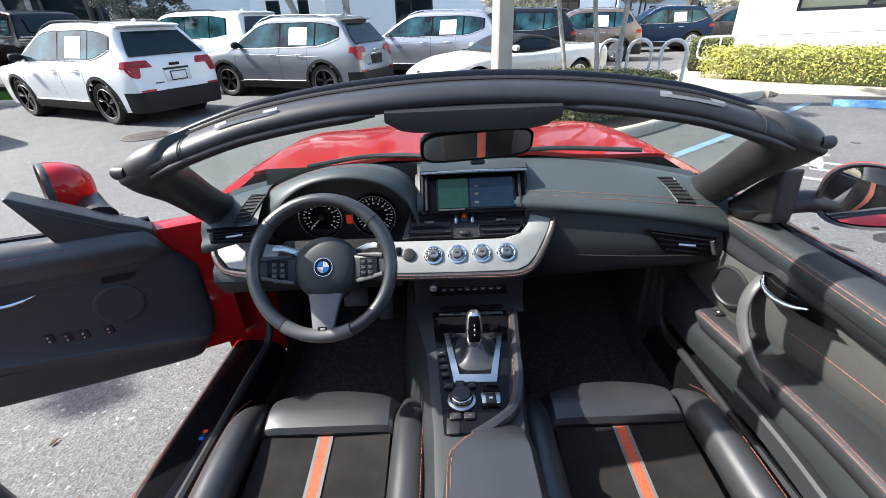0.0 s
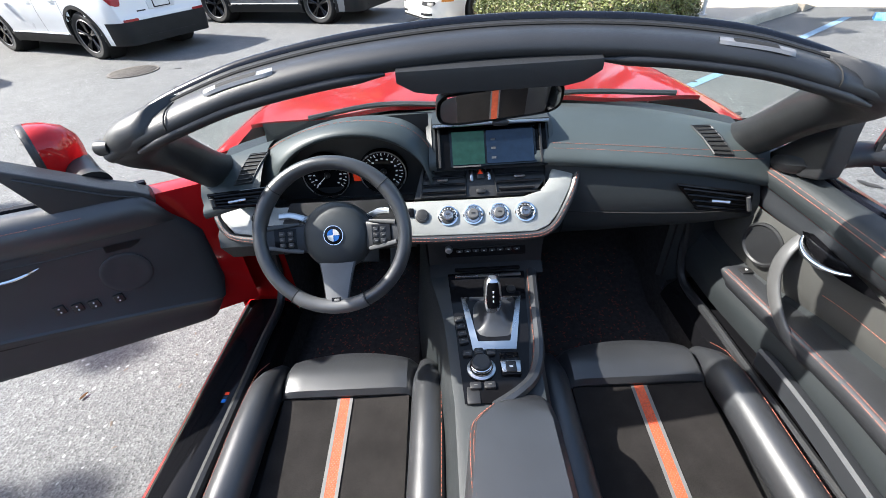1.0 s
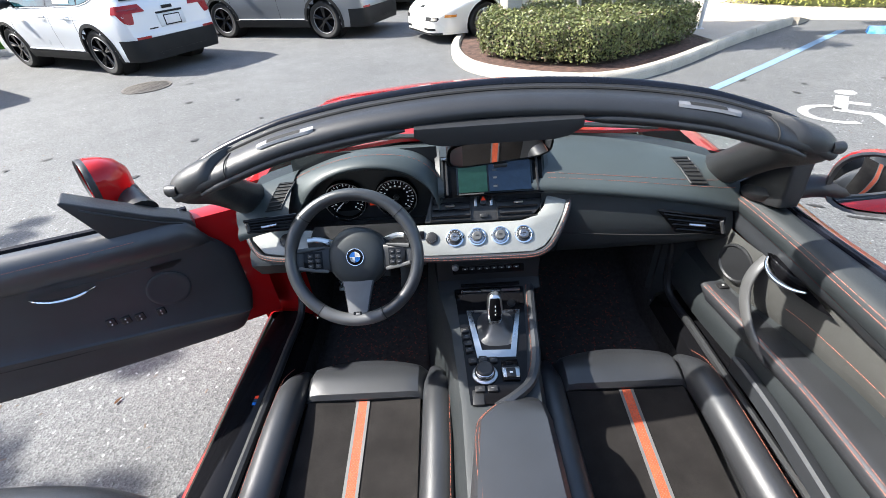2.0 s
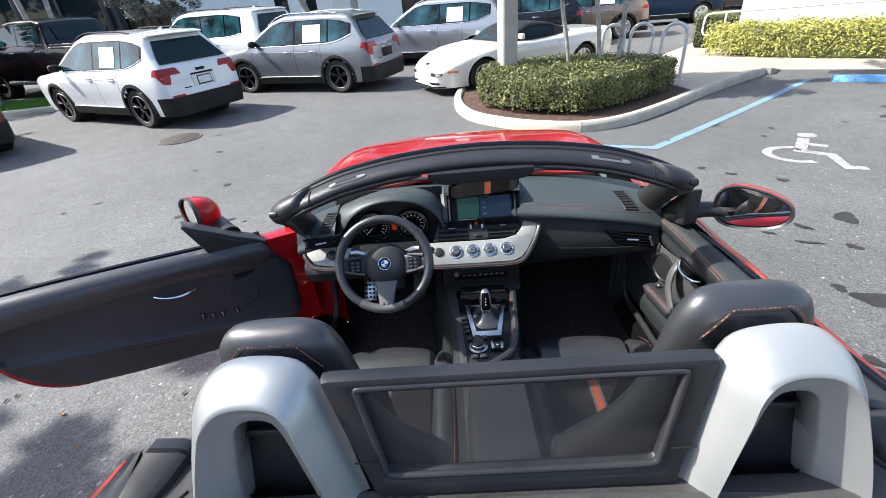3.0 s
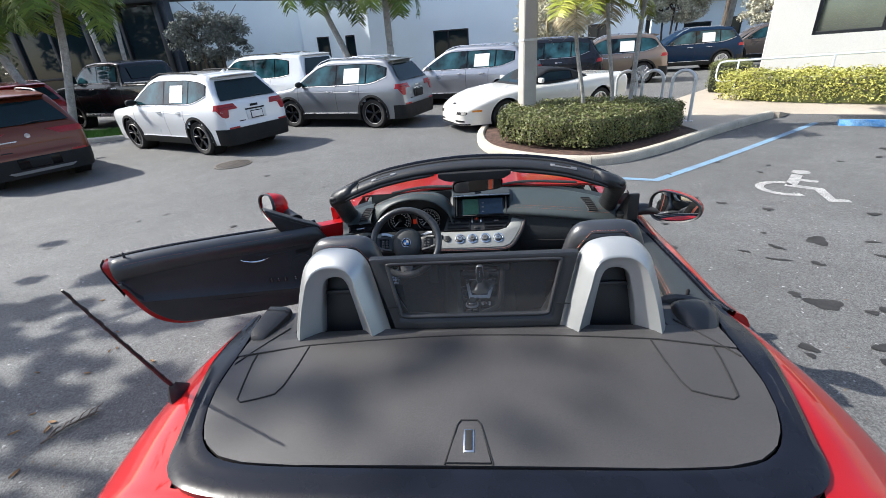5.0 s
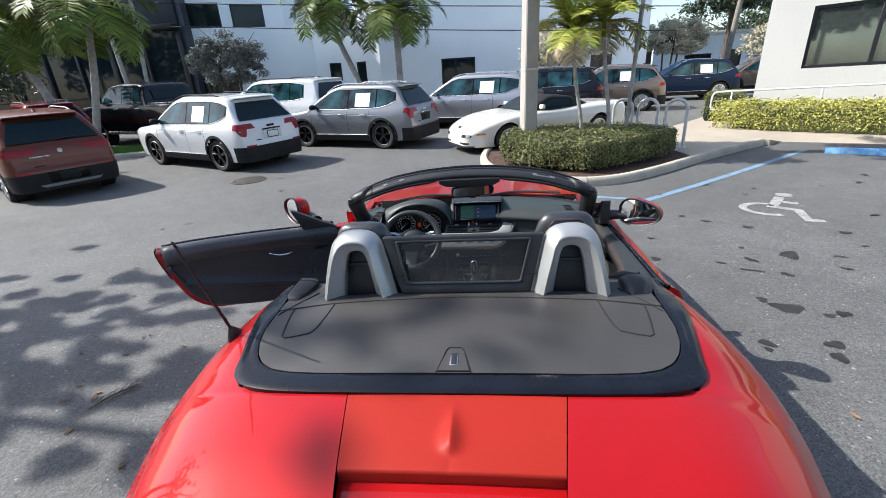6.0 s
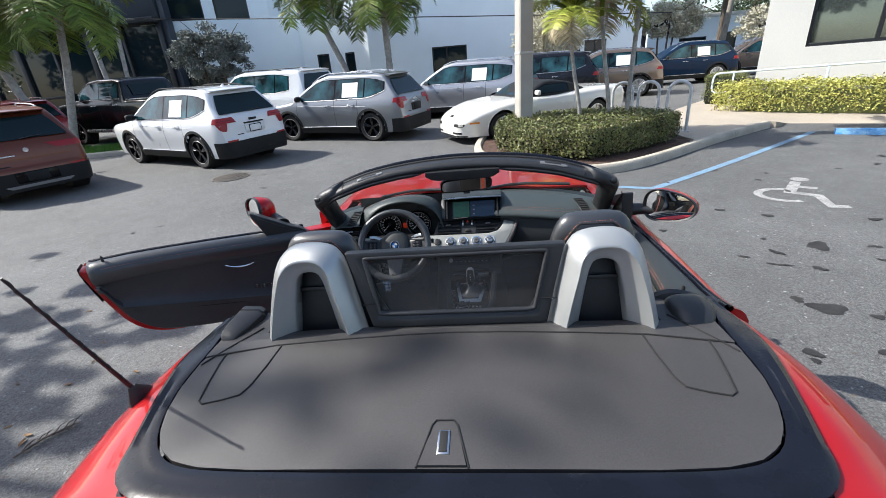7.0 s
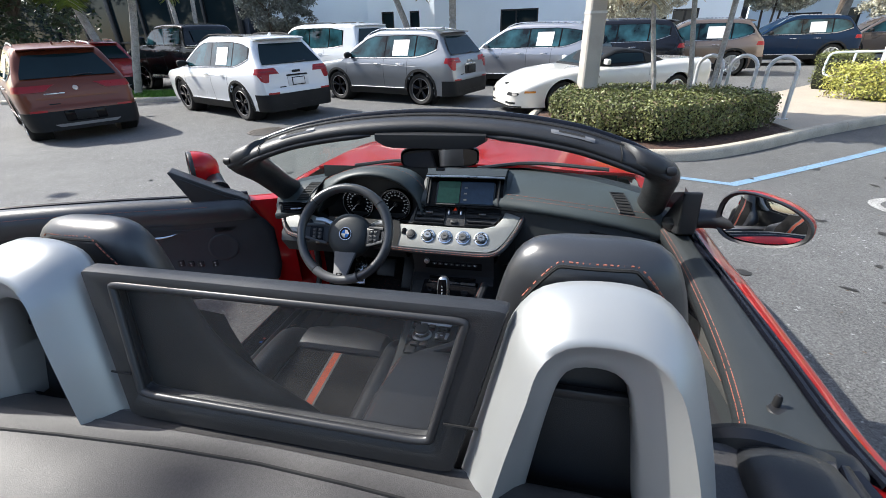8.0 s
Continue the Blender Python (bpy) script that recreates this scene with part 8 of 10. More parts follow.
# Door openings, sills, floor and bulkheads
def tub():
    for s in (-1, 1):
        part("sill", bm_loft([[V(s * x, y, z) for x, z in ((0.66, 0.20), (0.68, 0.335), (0.72, 0.356), (0.795, 0.366), (0.838, 0.360), (0.856, 0.342), (0.862, 0.30), (0.85, 0.20))] for y in (0.43, 0.2, -0.1, -0.4, -0.76)]), RED if s < 0 else MATTE, car, "red door sill" if s < 0 else "")
        sp = part("sill_plate", bm_loft([[V(s * x, y, z) for x, z in ((0.655, 0.30), (0.672, 0.346), (0.715, 0.372), (0.775, 0.375), (0.822, 0.372), (0.834, 0.362))] for y in (0.40, 0.2, -0.1, -0.4, -0.74)]), GLOSS, car, "glossy black sill plate")
        for k, m_ in enumerate((BLUE_MARK, SCREEN_BLUE, RED_LIGHT)):
            part("sill_badge", bm_box((0.012, 0.010, 0.003), (s * 0.745, -0.02 + k * 0.012, 0.3725), 0.0), m_, sp)
        part("door_post", bm_loft([[V(s * x, y, z) for x, y in ((0.66, 0.44), (0.70, 0.425), (0.80, 0.43), (0.855, 0.445), (0.86, 0.50))] for z in (0.30, 0.5, 0.7, 0.88, 0.925)]), RED if s < 0 else MATTE, car, "red door post" if s < 0 else "")
        part("post_seal", bm_tube(spline([(s * 0.69, 0.425, 0.92), (s * 0.69, 0.418, 0.7), (s * 0.69, 0.41, 0.48), (s * 0.70, 0.37, 0.385), (s * 0.70, 0.2, 0.384), (s * 0.70, -0.3, 0.384), (s * 0.70, -0.66, 0.39), (s * 0.70, -0.73, 0.45), (s * 0.70, -0.745, 0.7), (s * 0.70, -0.75, 0.93)], 50), 0.014, 8), MATTE, car, "black rubber door seal")
        part("rear_post", bm_loft([[V(s * x, y, z) for x, y in ((0.64, -0.745), (0.72, -0.752), (0.80, -0.750), (0.866, -0.742))] for z in (0.30, 0.5, 0.7, 0.80)]), RED if s < 0 else MATTE, car)
        part("hinge", bm_box((0.05, 0.06, 0.05), (s * 0.80, 0.418, 0.62), 0.01), RED if s < 0 else MATTE, car)
        part("side_trim", bm_loft([[V(s * x, y, z) for x, z in ((0.66, 0.20), (0.665, 0.31))] for y in (0.45, 0, -0.76)]), CARPET, car)
        part("kick_panel", bm_loft([[V(s * 0.655, y, z) for y in (0.42, 0.6, 0.85)] for z in (0.18, 0.5, 0.85)]), CARPET, car)
    part("hinge_cover", bm_loft([[V(x, y, z) for x, y in ((0.640, 0.44), (0.690, 0.412), (0.745, 0.404), (0.812, 0.402))] for z in (0.36, 0.5, 0.7, 0.85)]), DASH_LOW, car, "black trim panel ahead of the closed door")
    part("floor_pan", bm_loft([[V(x, y, z) for x in (-0.68, -0.3, 0.3, 0.68)] for y, z in ((-0.80, 0.20), (-0.2, 0.20), (0.45, 0.20), (0.80, 0.34), (0.88, 0.60), (0.88, 0.90))]), CARPET, car, "black carpeted floor")
    part("rear_bulkhead", bm_loft([[V(x, y, z) for x in (-0.69, -0.3, 0.3, 0.69)] for y, z in ((-0.76, 0.20), (-0.80, 0.6), (-0.84, 0.955))]), MATTE, car, "black bulkhead behind the seats")
    part("underbody", bm_loft([[V(x, y, 0.175) for x in (-0.72, 0.72)] for y in (2.1, -1.9)]), SEAM, car)
    for s in (-1, 1):
        fm = part("floor_mat", bm_solid(bm_loft([[V(s * 0.41 + u * 0.19, y, z + 0.008) for u in (-1, -0.5, 0, 0.5, 1)] for y, z in ((-0.05, 0.20), (0.2, 0.20), (0.45, 0.203), (0.72, 0.31))]), 0.006), CARPET, car, "black floor mat with a fine red fleck")
        bm = bmesh.new()
        r = random.Random(40 + s)
        for k in range(700):
            u, y = r.uniform(-0.18, 0.18), r.uniform(-0.03, 0.68)
            z = lerp_table([(-0.05, 0.20), (0.45, 0.203), (0.72, 0.31)], y) + 0.0165
            a = r.uniform(0, 3.14)
            d = V(math.cos(a), math.sin(a), 0) * 0.0035
            e = V(-d.y, d.x, 0) * 0.5
            bm.faces.new([bm.verts.new(V(s * 0.41 + u, y, z) + q) for q in (-d - e, d - e, d + e, -d + e)])
        o = part("fleck", bm, FLECK, fm)
        o["kind"] = "stuff"
    # foot rest and pedals
    part("foot_rest", bm_box((0.07, 0.012, 0.22), (-0.565, 0.62, 0.42), 0.008, rot=(-38, 0, 0)), SATIN, car, "perforated metal foot rest")
    for x, w in ((-0.42, 0.10), (-0.30, 0.06)):
        part("pedal", bm_box((w, 0.014, 0.09 if w > 0.08 else 0.20), (x, 0.60, 0.42), 0.008, rot=(-35, 0, 0)), MATTE, car)
    dots = bmesh.new()
    for i in range(3):
        for j in range(9):
            b = bm_lathe([(0, 0.0065), (0.002, 0.006), (0.002, 0.001)], "z", 8)
            xf(b, Matrix.Translation((-0.565 + 0.02 * (i - 1), 0.608 + (j - 4) * 0.0135, 0.425 + (j - 4) * 0.0172)) @ Matrix.Rotation(radians(52), 4, "X"))
            m_ = bpy.data.meshes.new("t")
            b.to_mesh(m_)
            b.free()
            dots.from_mesh(m_)
            bpy.data.meshes.remove(m_)
    part("grip_stud", dots, PLASTIC, car)


tub()


# ---- The roadster's cabin ----
TRIM_K = 1.076


def trim_pt(x, z, out=0.0):
    """A point on the sloping face of the centre trim, lifted towards the seats."""
    n = V(0, -0.681, 0.732)
    return V(x, 0.255 + (z - 0.77) * TRIM_K, z) + n * out


def dashboard():
    xs = [-0.735 + 1.47 * k / 56 for k in range(57)]
    rows = []
    for x in xs:
        yb, yl = dash_back(x), dash_lip(x)
        e = dash_drop(x)
        rows.append([V(x, yb + 0.03, 0.946 - e * 0.5), V(x, yb - 0.01, 0.958 - e * 0.55)] + [V(x, yb + (yl - yb) * f, z - e * (0.55 + 0.45 * f)) for f, z in ((0.25, 0.960), (0.45, 0.952), (0.65, 0.938), (0.82, 0.921))] + [V(x, yl + 0.012, 0.904 - e), V(x, yl - 0.002, 0.894 - e), V(x, yl - 0.008, 0.882 - e), V(x, yl - 0.004, 0.870 - e), V(x, yl + 0.010, 0.864 - e)])
    bm = bm_loft(rows)
    # the opening under the instrument hood
    gap = [f for f in bm.faces if -0.575 < f.calc_center_median().x < -0.135 and f.calc_center_median().y < 0.46]
    bmesh.ops.delete(bm, geom=gap, context="FACES")
    d = part("dashboard", bm, DASH, car, "black leather dashboard with red stitching", angle=60)
    for dz in (0, 1):
        right = [V(x, dash_lip(x) + 0.022 + 0.016 * dz, dash_z(x, dash_lip(x) + 0.022 + 0.016 * dz) + 0.0012) for x in [0.205 + 0.515 * k / 20 for k in range(21)]]
        stitches(right, d, r=0.0007, ln=0.0058)
    # lower face on the passenger side
    rows = []
    for k in range(29):
        x = 0.185 + 0.545 * k / 28
        yl = dash_lip(x)
        e = dash_drop(x)
        lo = lerp_table([(0.185, 0.600), (0.25, 0.625), (0.35, 0.640), (0.47, 0.662), (0.63, 0.682), (0.735, 0.700)], x)
        h = 0.866 - e - lo
        rows.append([V(x, yl + 0.012, 0.872 - e), V(x, yl + 0.010, 0.860 - e)] + [V(x, yl + o, lo + h * f) for f, o in ((0.85, 0.004), (0.65, -0.008), (0.42, -0.012), (0.22, -0.002), (0.08, 0.018), (0.0, 0.045))] + [V(x, yl + 0.20, lo - 0.02)])
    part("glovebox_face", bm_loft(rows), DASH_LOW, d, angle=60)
    part("glovebox_gap", bm_tube([V(x, dash_lip(x) - 0.0125, 0.735 + 0.030 * (x - 0.3)) for x in [0.24 + 0.47 * k / 12 for k in range(13)]], 0.0018, 5), SEAM, d)
    part("glovebox_gap", bm_tube([V(0.243, dash_lip(0.243) + y, z) for y, z in ((-0.0125, 0.733), (-0.012, 0.70), (0.0, 0.662), (0.02, 0.638))], 0.0018, 5), SEAM, d)
    # lower face on the driver's side
    rows = []
    for k in range(15):
        x = -0.73 + 0.545 * k / 14
        yl = dash_lip(x)
        hi, hy = (0.868, yl + 0.07) if x < -0.60 else (0.772, 0.40)
        hi -= dash_drop(x) * 0.5
        rows.append([V(x, hy, hi), V(x, hy if x >= -0.60 else yl + 0.075, min(hi - 0.006, 0.80)), V(x, 0.225 + 0.02, 0.752), V(x, 0.232, 0.72), V(x, 0.27, 0.66), V(x, 0.42, 0.62)])
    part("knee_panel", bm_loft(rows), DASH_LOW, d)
    # silver trim sweep
    outl = [(-0.735, 0.838), (-0.716, 0.788), (-0.676, 0.757), (-0.60, 0.749), (-0.523, 0.745), (-0.34, 0.737), (-0.162, 0.732), (0.0, 0.730), (0.145, 0.730), (0.180, 0.740), (0.206, 0.760), (0.245, 0.806), (0.270, 0.856), (0.206, 0.856), (0.190, 0.825), (0.165, 0.806), (0.118, 0.797), (0.0, 0.797), (-0.196, 0.799), (-0.40, 0.799), (-0.56, 0.803), (-0.645, 0.820), (-0.70, 0.848)]
    bm = bmesh.new()
    a = [bm.verts.new(trim_pt(x, z, 0.010)) for x, z in outl]
    b = [bm.verts.new(trim_pt(x, z, -0.012)) for x, z in outl]
    bm.faces.new(a)
    for i in range(len(outl)):
        j = (i + 1) % len(outl)
        bm.faces.new((a[i], a[j], b[j], b[i]))
    bmesh.ops.recalc_face_normals(bm, faces=bm.faces)
    bm_bevel(bm, 0.004, 2)
    part("trim_panel", bm, TRIM, d, "light silver textured trim sweep across the dashboard")
    bm = bmesh.new()
    bm.faces.new([bm.verts.new(trim_pt(x, z, 0.0125)) for x, z in ((-0.525, 0.722), (-0.205, 0.722), (-0.200, 0.772), (-0.215, 0.806), (-0.52, 0.808), (-0.54, 0.770))])
    bm_solid(bm, 0.004)
    part("column_surround", bm, PLASTIC, d, "black surround behind the steering column")
    # dark stitched rim round the trim
    edge = [(-0.742, 0.842), (-0.724, 0.786), (-0.680, 0.750), (-0.523, 0.738), (-0.162, 0.725), (0.0, 0.723), (0.148, 0.723), (0.188, 0.734), (0.215, 0.756), (0.254, 0.804), (0.280, 0.858)]
    ep = spline([trim_pt(x, z, 0.006) for x, z in edge], 60)
    part("trim_rim", bm_tube(ep, 0.010, 8), LEATHER, d)
    stitches([p + V(0, -0.006, 0.008) for p in ep], d, 0.010)
    stitches([p + V(0, -0.0095, 0.0015) for p in ep], d, 0.010)
    # centre vents and hazard strip
    vb = bmesh.new()
    vo = [(-0.178, 0.804), (-0.02, 0.802), (0.118, 0.802), (0.160, 0.812), (0.186, 0.832), (0.200, 0.866), (-0.150, 0.870)]
    a = [vb.verts.new(trim_pt(x, z, 0.004)) for x, z in vo]
    b = [vb.verts.new(trim_pt(x, z, -0.03)) for x, z in vo]
    vb.faces.new(a)
    for i in range(len(vo)):
        j = (i + 1) % len(vo)
        vb.faces.new((a[i], a[j], b[j], b[i]))
    bmesh.ops.recalc_face_normals(vb, faces=vb.faces)
    cv = part("centre_vent", vb, PLASTIC, d, "black centre air vents")
    for x0, x1 in ((-0.160, -0.036), (0.048, 0.176)):
        for k in range(4):
            z = 0.813 + 0.0145 * k
            sl = 0.010 * (k - 1.5) * (1 if x0 > 0 else -0.6)
            part("slat", bm_tube([trim_pt(x0 + (0.010 if x0 < 0 else 0) - sl * 0.5, z, 0.009), trim_pt(x1 + (sl if x0 > 0 else 0) - (0.01 if x0 > 0 and k < 1 else 0), z, 0.009)], 0.0045, 6, flat=0.6), GLOSS, cv)
        part("vent_tab", bm_box((0.030, 0.006, 0.006), trim_pt((x0 + x1) / 2, 0.836, 0.014), 0.002), SATIN, cv)
        part("vent_rim", bm_tube([trim_pt(x, z, 0.007) for x, z in ((x0, 0.806), (x1, 0.806), (x1 + (0.012 if x0 > 0 else 0.004), 0.864), (x0 + 0.012 if x0 < 0 else x0 - 0.004, 0.864))], 0.003, 6, closed=True), PLASTIC, cv)
    hz = part("hazard_button", bm_box((0.022, 0.010, 0.032), trim_pt(0.006, 0.846, 0.008), 0.004, rot=(-47, 0, 0)), PLASTIC, cv)
    part("hazard_mark", bm_prism([(-0.007, -0.006), (0.007, -0.006), (0, 0.007)], "z", 0, 0.002), RED_LIGHT, hz).matrix_basis = Matrix.Translation(trim_pt(0.006, 0.848, 0.0135)) @ Matrix.Rotation(radians(43), 4, "X")
    for x in (-0.018, 0.030):
        part("vent_wheel", bm_box((0.010, 0.012, 0.034), trim_pt(x, 0.843, 0.008), 0.004, rot=(-47, 0, 0)), SATIN, cv)
    part("lock_button", bm_box((0.026, 0.008, 0.012), trim_pt(0.006, 0.812, 0.008), 0.003, rot=(-47, 0, 0)), PLASTIC, cv)
    # rotary knobs
    for i, x in enumerate((-0.088, -0.020, 0.050, 0.120)):
        m_ = Matrix.Translation(trim_pt(x, 0.767, 0.010)) @ Matrix.Rotation(radians(43), 4, "X")
        kn = part("climate_knob", bm_lathe([(0.0, 0.0275), (0.004, 0.0275), (0.005, 0.024), (0.004, 0.022)], "z", 32), CHROME, d, "round climate knob with a chrome ring")
        kn.matrix_basis = m_
        part("knob_face", bm_lathe([(0.002, 0.0225), (0.004, 0.022), (0.0045, 0.016)], "z", 32), PLASTIC if i in (0, 3) else SATIN, kn)
        part("knob_cap", bm_lathe([(0.003, 0.016), (0.012, 0.0145), (0.014, 0.012), (0.014, 0.0)], "z", 28), SATIN if i in (0, 3) else GREY_HANDLE, kn)
        for t in range(11):
            a = radians(-30 + 24 * t)
            part("knob_mark", bm_box((0.0022, 0.0022, 0.001), (0.0193 * math.cos(a), 0.0193 * math.sin(a), 0.0050), 0), WHITE_MARK if i in (0, 3) else PLASTIC, kn)
        part("knob_symbol", bm_box((0.010, 0.0035, 0.001), (0, 0.001, 0.0146), 0), PLASTIC, kn)
    st = part("start_button", bm_lathe([(0.0, 0.019), (0.005, 0.0185), (0.007, 0.013), (0.006, 0.0)], "z", 28), PLASTIC, d, "round black start button")
    st.matrix_basis = Matrix.Translation(trim_pt(-0.158, 0.769, 0.010)) @ Matrix.Rotation(radians(43), 4, "X")
    part("button_ring", bm_lathe([(0.0055, 0.0145), (0.0075, 0.0135), (0.0055, 0.0125)], "z", 28), SATIN, st)
    part("key_slot", bm_box((0.016, 0.012, 0.024), trim_pt(-0.188, 0.777, 0.010), 0.003, rot=(-47, 0, 0)), GLOSS, d)
    # light switch at the far left
    ls = part("light_switch", bm_lathe([(0.0, 0.021), (0.006, 0.020), (0.010, 0.014), (0.010, 0.0)], "z", 24), PLASTIC, d, "round light switch")
    ls.matrix_basis = Matrix.Translation(trim_pt(-0.605, 0.782, 0.010)) @ Matrix.Rotation(radians(43), 4, "X")
    part("switch_ring", bm_lathe([(0.004, 0.023), (0.007, 0.0215), (0.004, 0.020)], "z", 24), SATIN, ls)
    # side vents in the face, top vents by the pillars
    for s in (1, -1):
        pts = [V(x, dash_lip(x) - 0.012, z) for x, z in ((0.505, 0.832), (0.693, 0.803), (0.706, 0.748), (0.570, 0.762))] if s > 0 else [V(-x, y, z) for x, y, z in ((0.550, 0.262, 0.886), (0.690, 0.225, 0.893), (0.690, 0.225, 0.856), (0.576, 0.258, 0.840))]
        base = bmesh.new()
        base.faces.new([base.verts.new(p + V(0, -0.004, 0)) for p in pts])
        bm_solid(base, 0.01)
        vt = part("side_vent", base, PLASTIC, d, "black side air vent")
        for k in range(4):
            t = 0.14 + 0.24 * k
            p, q = pts[0].lerp(pts[3], t), pts[1].lerp(pts[2], t)
            part("slat", bm_tube([p.lerp(q, 0.04) + V(0, -0.012, 0), (p + q) / 2 + V(0, -0.012, 0), p.lerp(q, 0.90) + V(0, -0.012, 0)], 0.0038, 6), GLOSS, vt)
        c = (pts[0] + pts[1] + pts[2] + pts[3]) / 4
        part("vent_tab", bm_tube([c + V(-0.020, 0.006 * s - 0.018, 0), c + V(0.020, -0.006 * s - 0.018, 0)], 0.004, 6), SATIN, vt)
        part("vent_rim", bm_tube([p + V(0, -0.010, 0) for p in pts], 0.004, 6, closed=True), GLOSS, vt)
        part("vent_wheel", bm_tube([pts[1].lerp(pts[0], 0.05) + V(0, -0.014, -0.008), pts[2].lerp(pts[3], 0.05) + V(0, -0.014, 0.008)], 0.006, 8), GREY_HANDLE, vt)
        # slotted demister vent lying in the dashboard top
        def top(u, t, lift):
            x, y = s * (0.572 + 0.028 * t + 0.046 * u), 0.366 - 0.088 * t - 0.004 * u
            return V(x, y, dash_z(x, y) + lift)
        o = part("demist_vent", bm_loft([[top(u, t, 0.0022) for u in (0, 0.5, 1)] for t in (0, 0.25, 0.5, 0.75, 1)]), SEAM, d, "small slotted demister vent")
        for k in range(7):
            t = 0.06 + k * 0.14
            part("slat", bm_tube([top(0.06, t, 0.0035), top(0.5, t, 0.0035), top(0.94, t, 0.0035)], 0.0020, 5), PLASTIC, o)
        part("vent_rim", bm_tube([top(0, 0, 0.002), top(1, 0, 0.002), top(1, 0.5, 0.002), top(1, 1, 0.002), top(0, 1, 0.002), top(0, 0.5, 0.002)], 0.0028, 6, closed=True), PLASTIC, o)
    return d


dash = dashboard()


def screen_unit():
    xl, xr = -0.112, 0.188
    bot, top = (0.318, 0.872), (0.398, 0.962)
    n = V(0, -(top[1] - bot[1]), top[0] - bot[0]).normalized()

    def P(u, w, out=0.0):
        x = xl + (xr - xl) * u
        return V(x, bot[0] + (top[0] - bot[0]) * w, bot[1] + (top[1] - bot[1]) * w) + n * out

    rows = []
    for x, k in ((xl - 0.006, 0.6), (xl, 1), (xr, 1), (xr + 0.006, 0.6)):
        rows.append([V(x, 0.325, 0.868), V(x, 0.325 + 0.004, 0.874), V(x, 0.402, 0.962), V(x, 0.374, 0.972), V(x, 0.376, 0.982 * 1), V(x, 0.46, 0.984), V(x, 0.54, 0.968), V(x, 0.56, 0.94)])
    hs = part("screen_unit", bm_loft(rows), DASH_LOW, dash, "pop-up screen in a dark housing")
    part("hood_edge", bm_tube([V(xl - 0.004, 0.372, 0.976), V((xl + xr) / 2, 0.369, 0.979), V(xr + 0.004, 0.372, 0.976)], 0.0045, 6), SATIN, hs)

    def quad(u0, u1, w0, w1, out, t=0.003):
        bm = bmesh.new()
        bm.faces.new([bm.verts.new(P(u, w, out)) for u, w in ((u0, w0), (u1, w0), (u1, w1), (u0, w1))])
        bm_solid(bm, t)
        return bm

    part("bezel", quad(0.0, 1.0, 0.0, 1.0, 0.004), GLOSS, hs)
    part("display", quad(0.13, 0.90, 0.06, 0.92, 0.0062), SCREEN, hs)
    part("map_area", quad(0.15, 0.44, 0.10, 0.86, 0.0078, 0.001), SCREEN_MAP, hs)
    part("menu_area", quad(0.46, 0.88, 0.10, 0.86, 0.0078, 0.001), SCREEN_BLUE, hs)
    for w in (0.2, 0.42, 0.62):
        part("menu_line", quad(0.50, 0.54, w, w + 0.05, 0.0085, 0.0005), PIPING, hs)
    part("status_bar", quad(0.15, 0.40, 0.04, 0.075, 0.0085, 0.0005), PIPING, hs)
    for u in (0.035, 0.945):
        part("side_rib", bm_tube([P(u, 0.06, 0.007), P(u, 0.94, 0.007)], 0.004, 6), PLASTIC, hs)
    for s, x in ((-1, xl - 0.010), (1, xr + 0.010)):
        part("side_cheek", bm_loft([[V(x, 0.325, 0.862), V(x, 0.40, 0.955), V(x, 0.50, 0.965)], [V(x + s * 0.014, 0.328, 0.862), V(x + s * 0.014, 0.405, 0.945), V(x + s * 0.02, 0.50, 0.958)]]), DASH_LOW, hs)
    # radio face below the trim
    rf = part("radio", bm_loft([[V(x, y, z) for x in (-0.150, -0.10, 0.0, 0.12, 0.172)] for y, z in ((0.222, 0.728), (0.226, 0.70), (0.240, 0.655), (0.236, 0.615), (0.20, 0.598))]), PLASTIC, dash, "black radio panel with a row of buttons")
    part("radio_strip", bm_box((0.225, 0.006, 0.036), (0.012, 0.2345, 0.662), 0.004, rot=(-17, 0, 0)), GLOSS, rf)
    part("volume_knob", bm_lathe([(0.0, 0.011), (-0.010, 0.010), (-0.012, 0.006), (-0.010, 0.0)], "y", 20, (-0.092, 0.229, 0.676)), SATIN, rf)
    for k in range(8):
        part("radio_button", bm_box((0.017, 0.006, 0.008), (-0.062 + 0.023 * k, 0.2305, 0.664), 0.002, rot=(-17, 0, 0)), PLASTIC, rf)
        part("button_mark", bm_box((0.005, 0.002, 0.0016), (-0.062 + 0.023 * k, 0.2268, 0.665), 0), WHITE_MARK, rf)
    part("disc_slot", bm_box((0.16, 0.004, 0.005), (0.012, 0.2325, 0.6745), 0.001, rot=(-14, 0, 0)), SEAM, rf)


screen_unit()


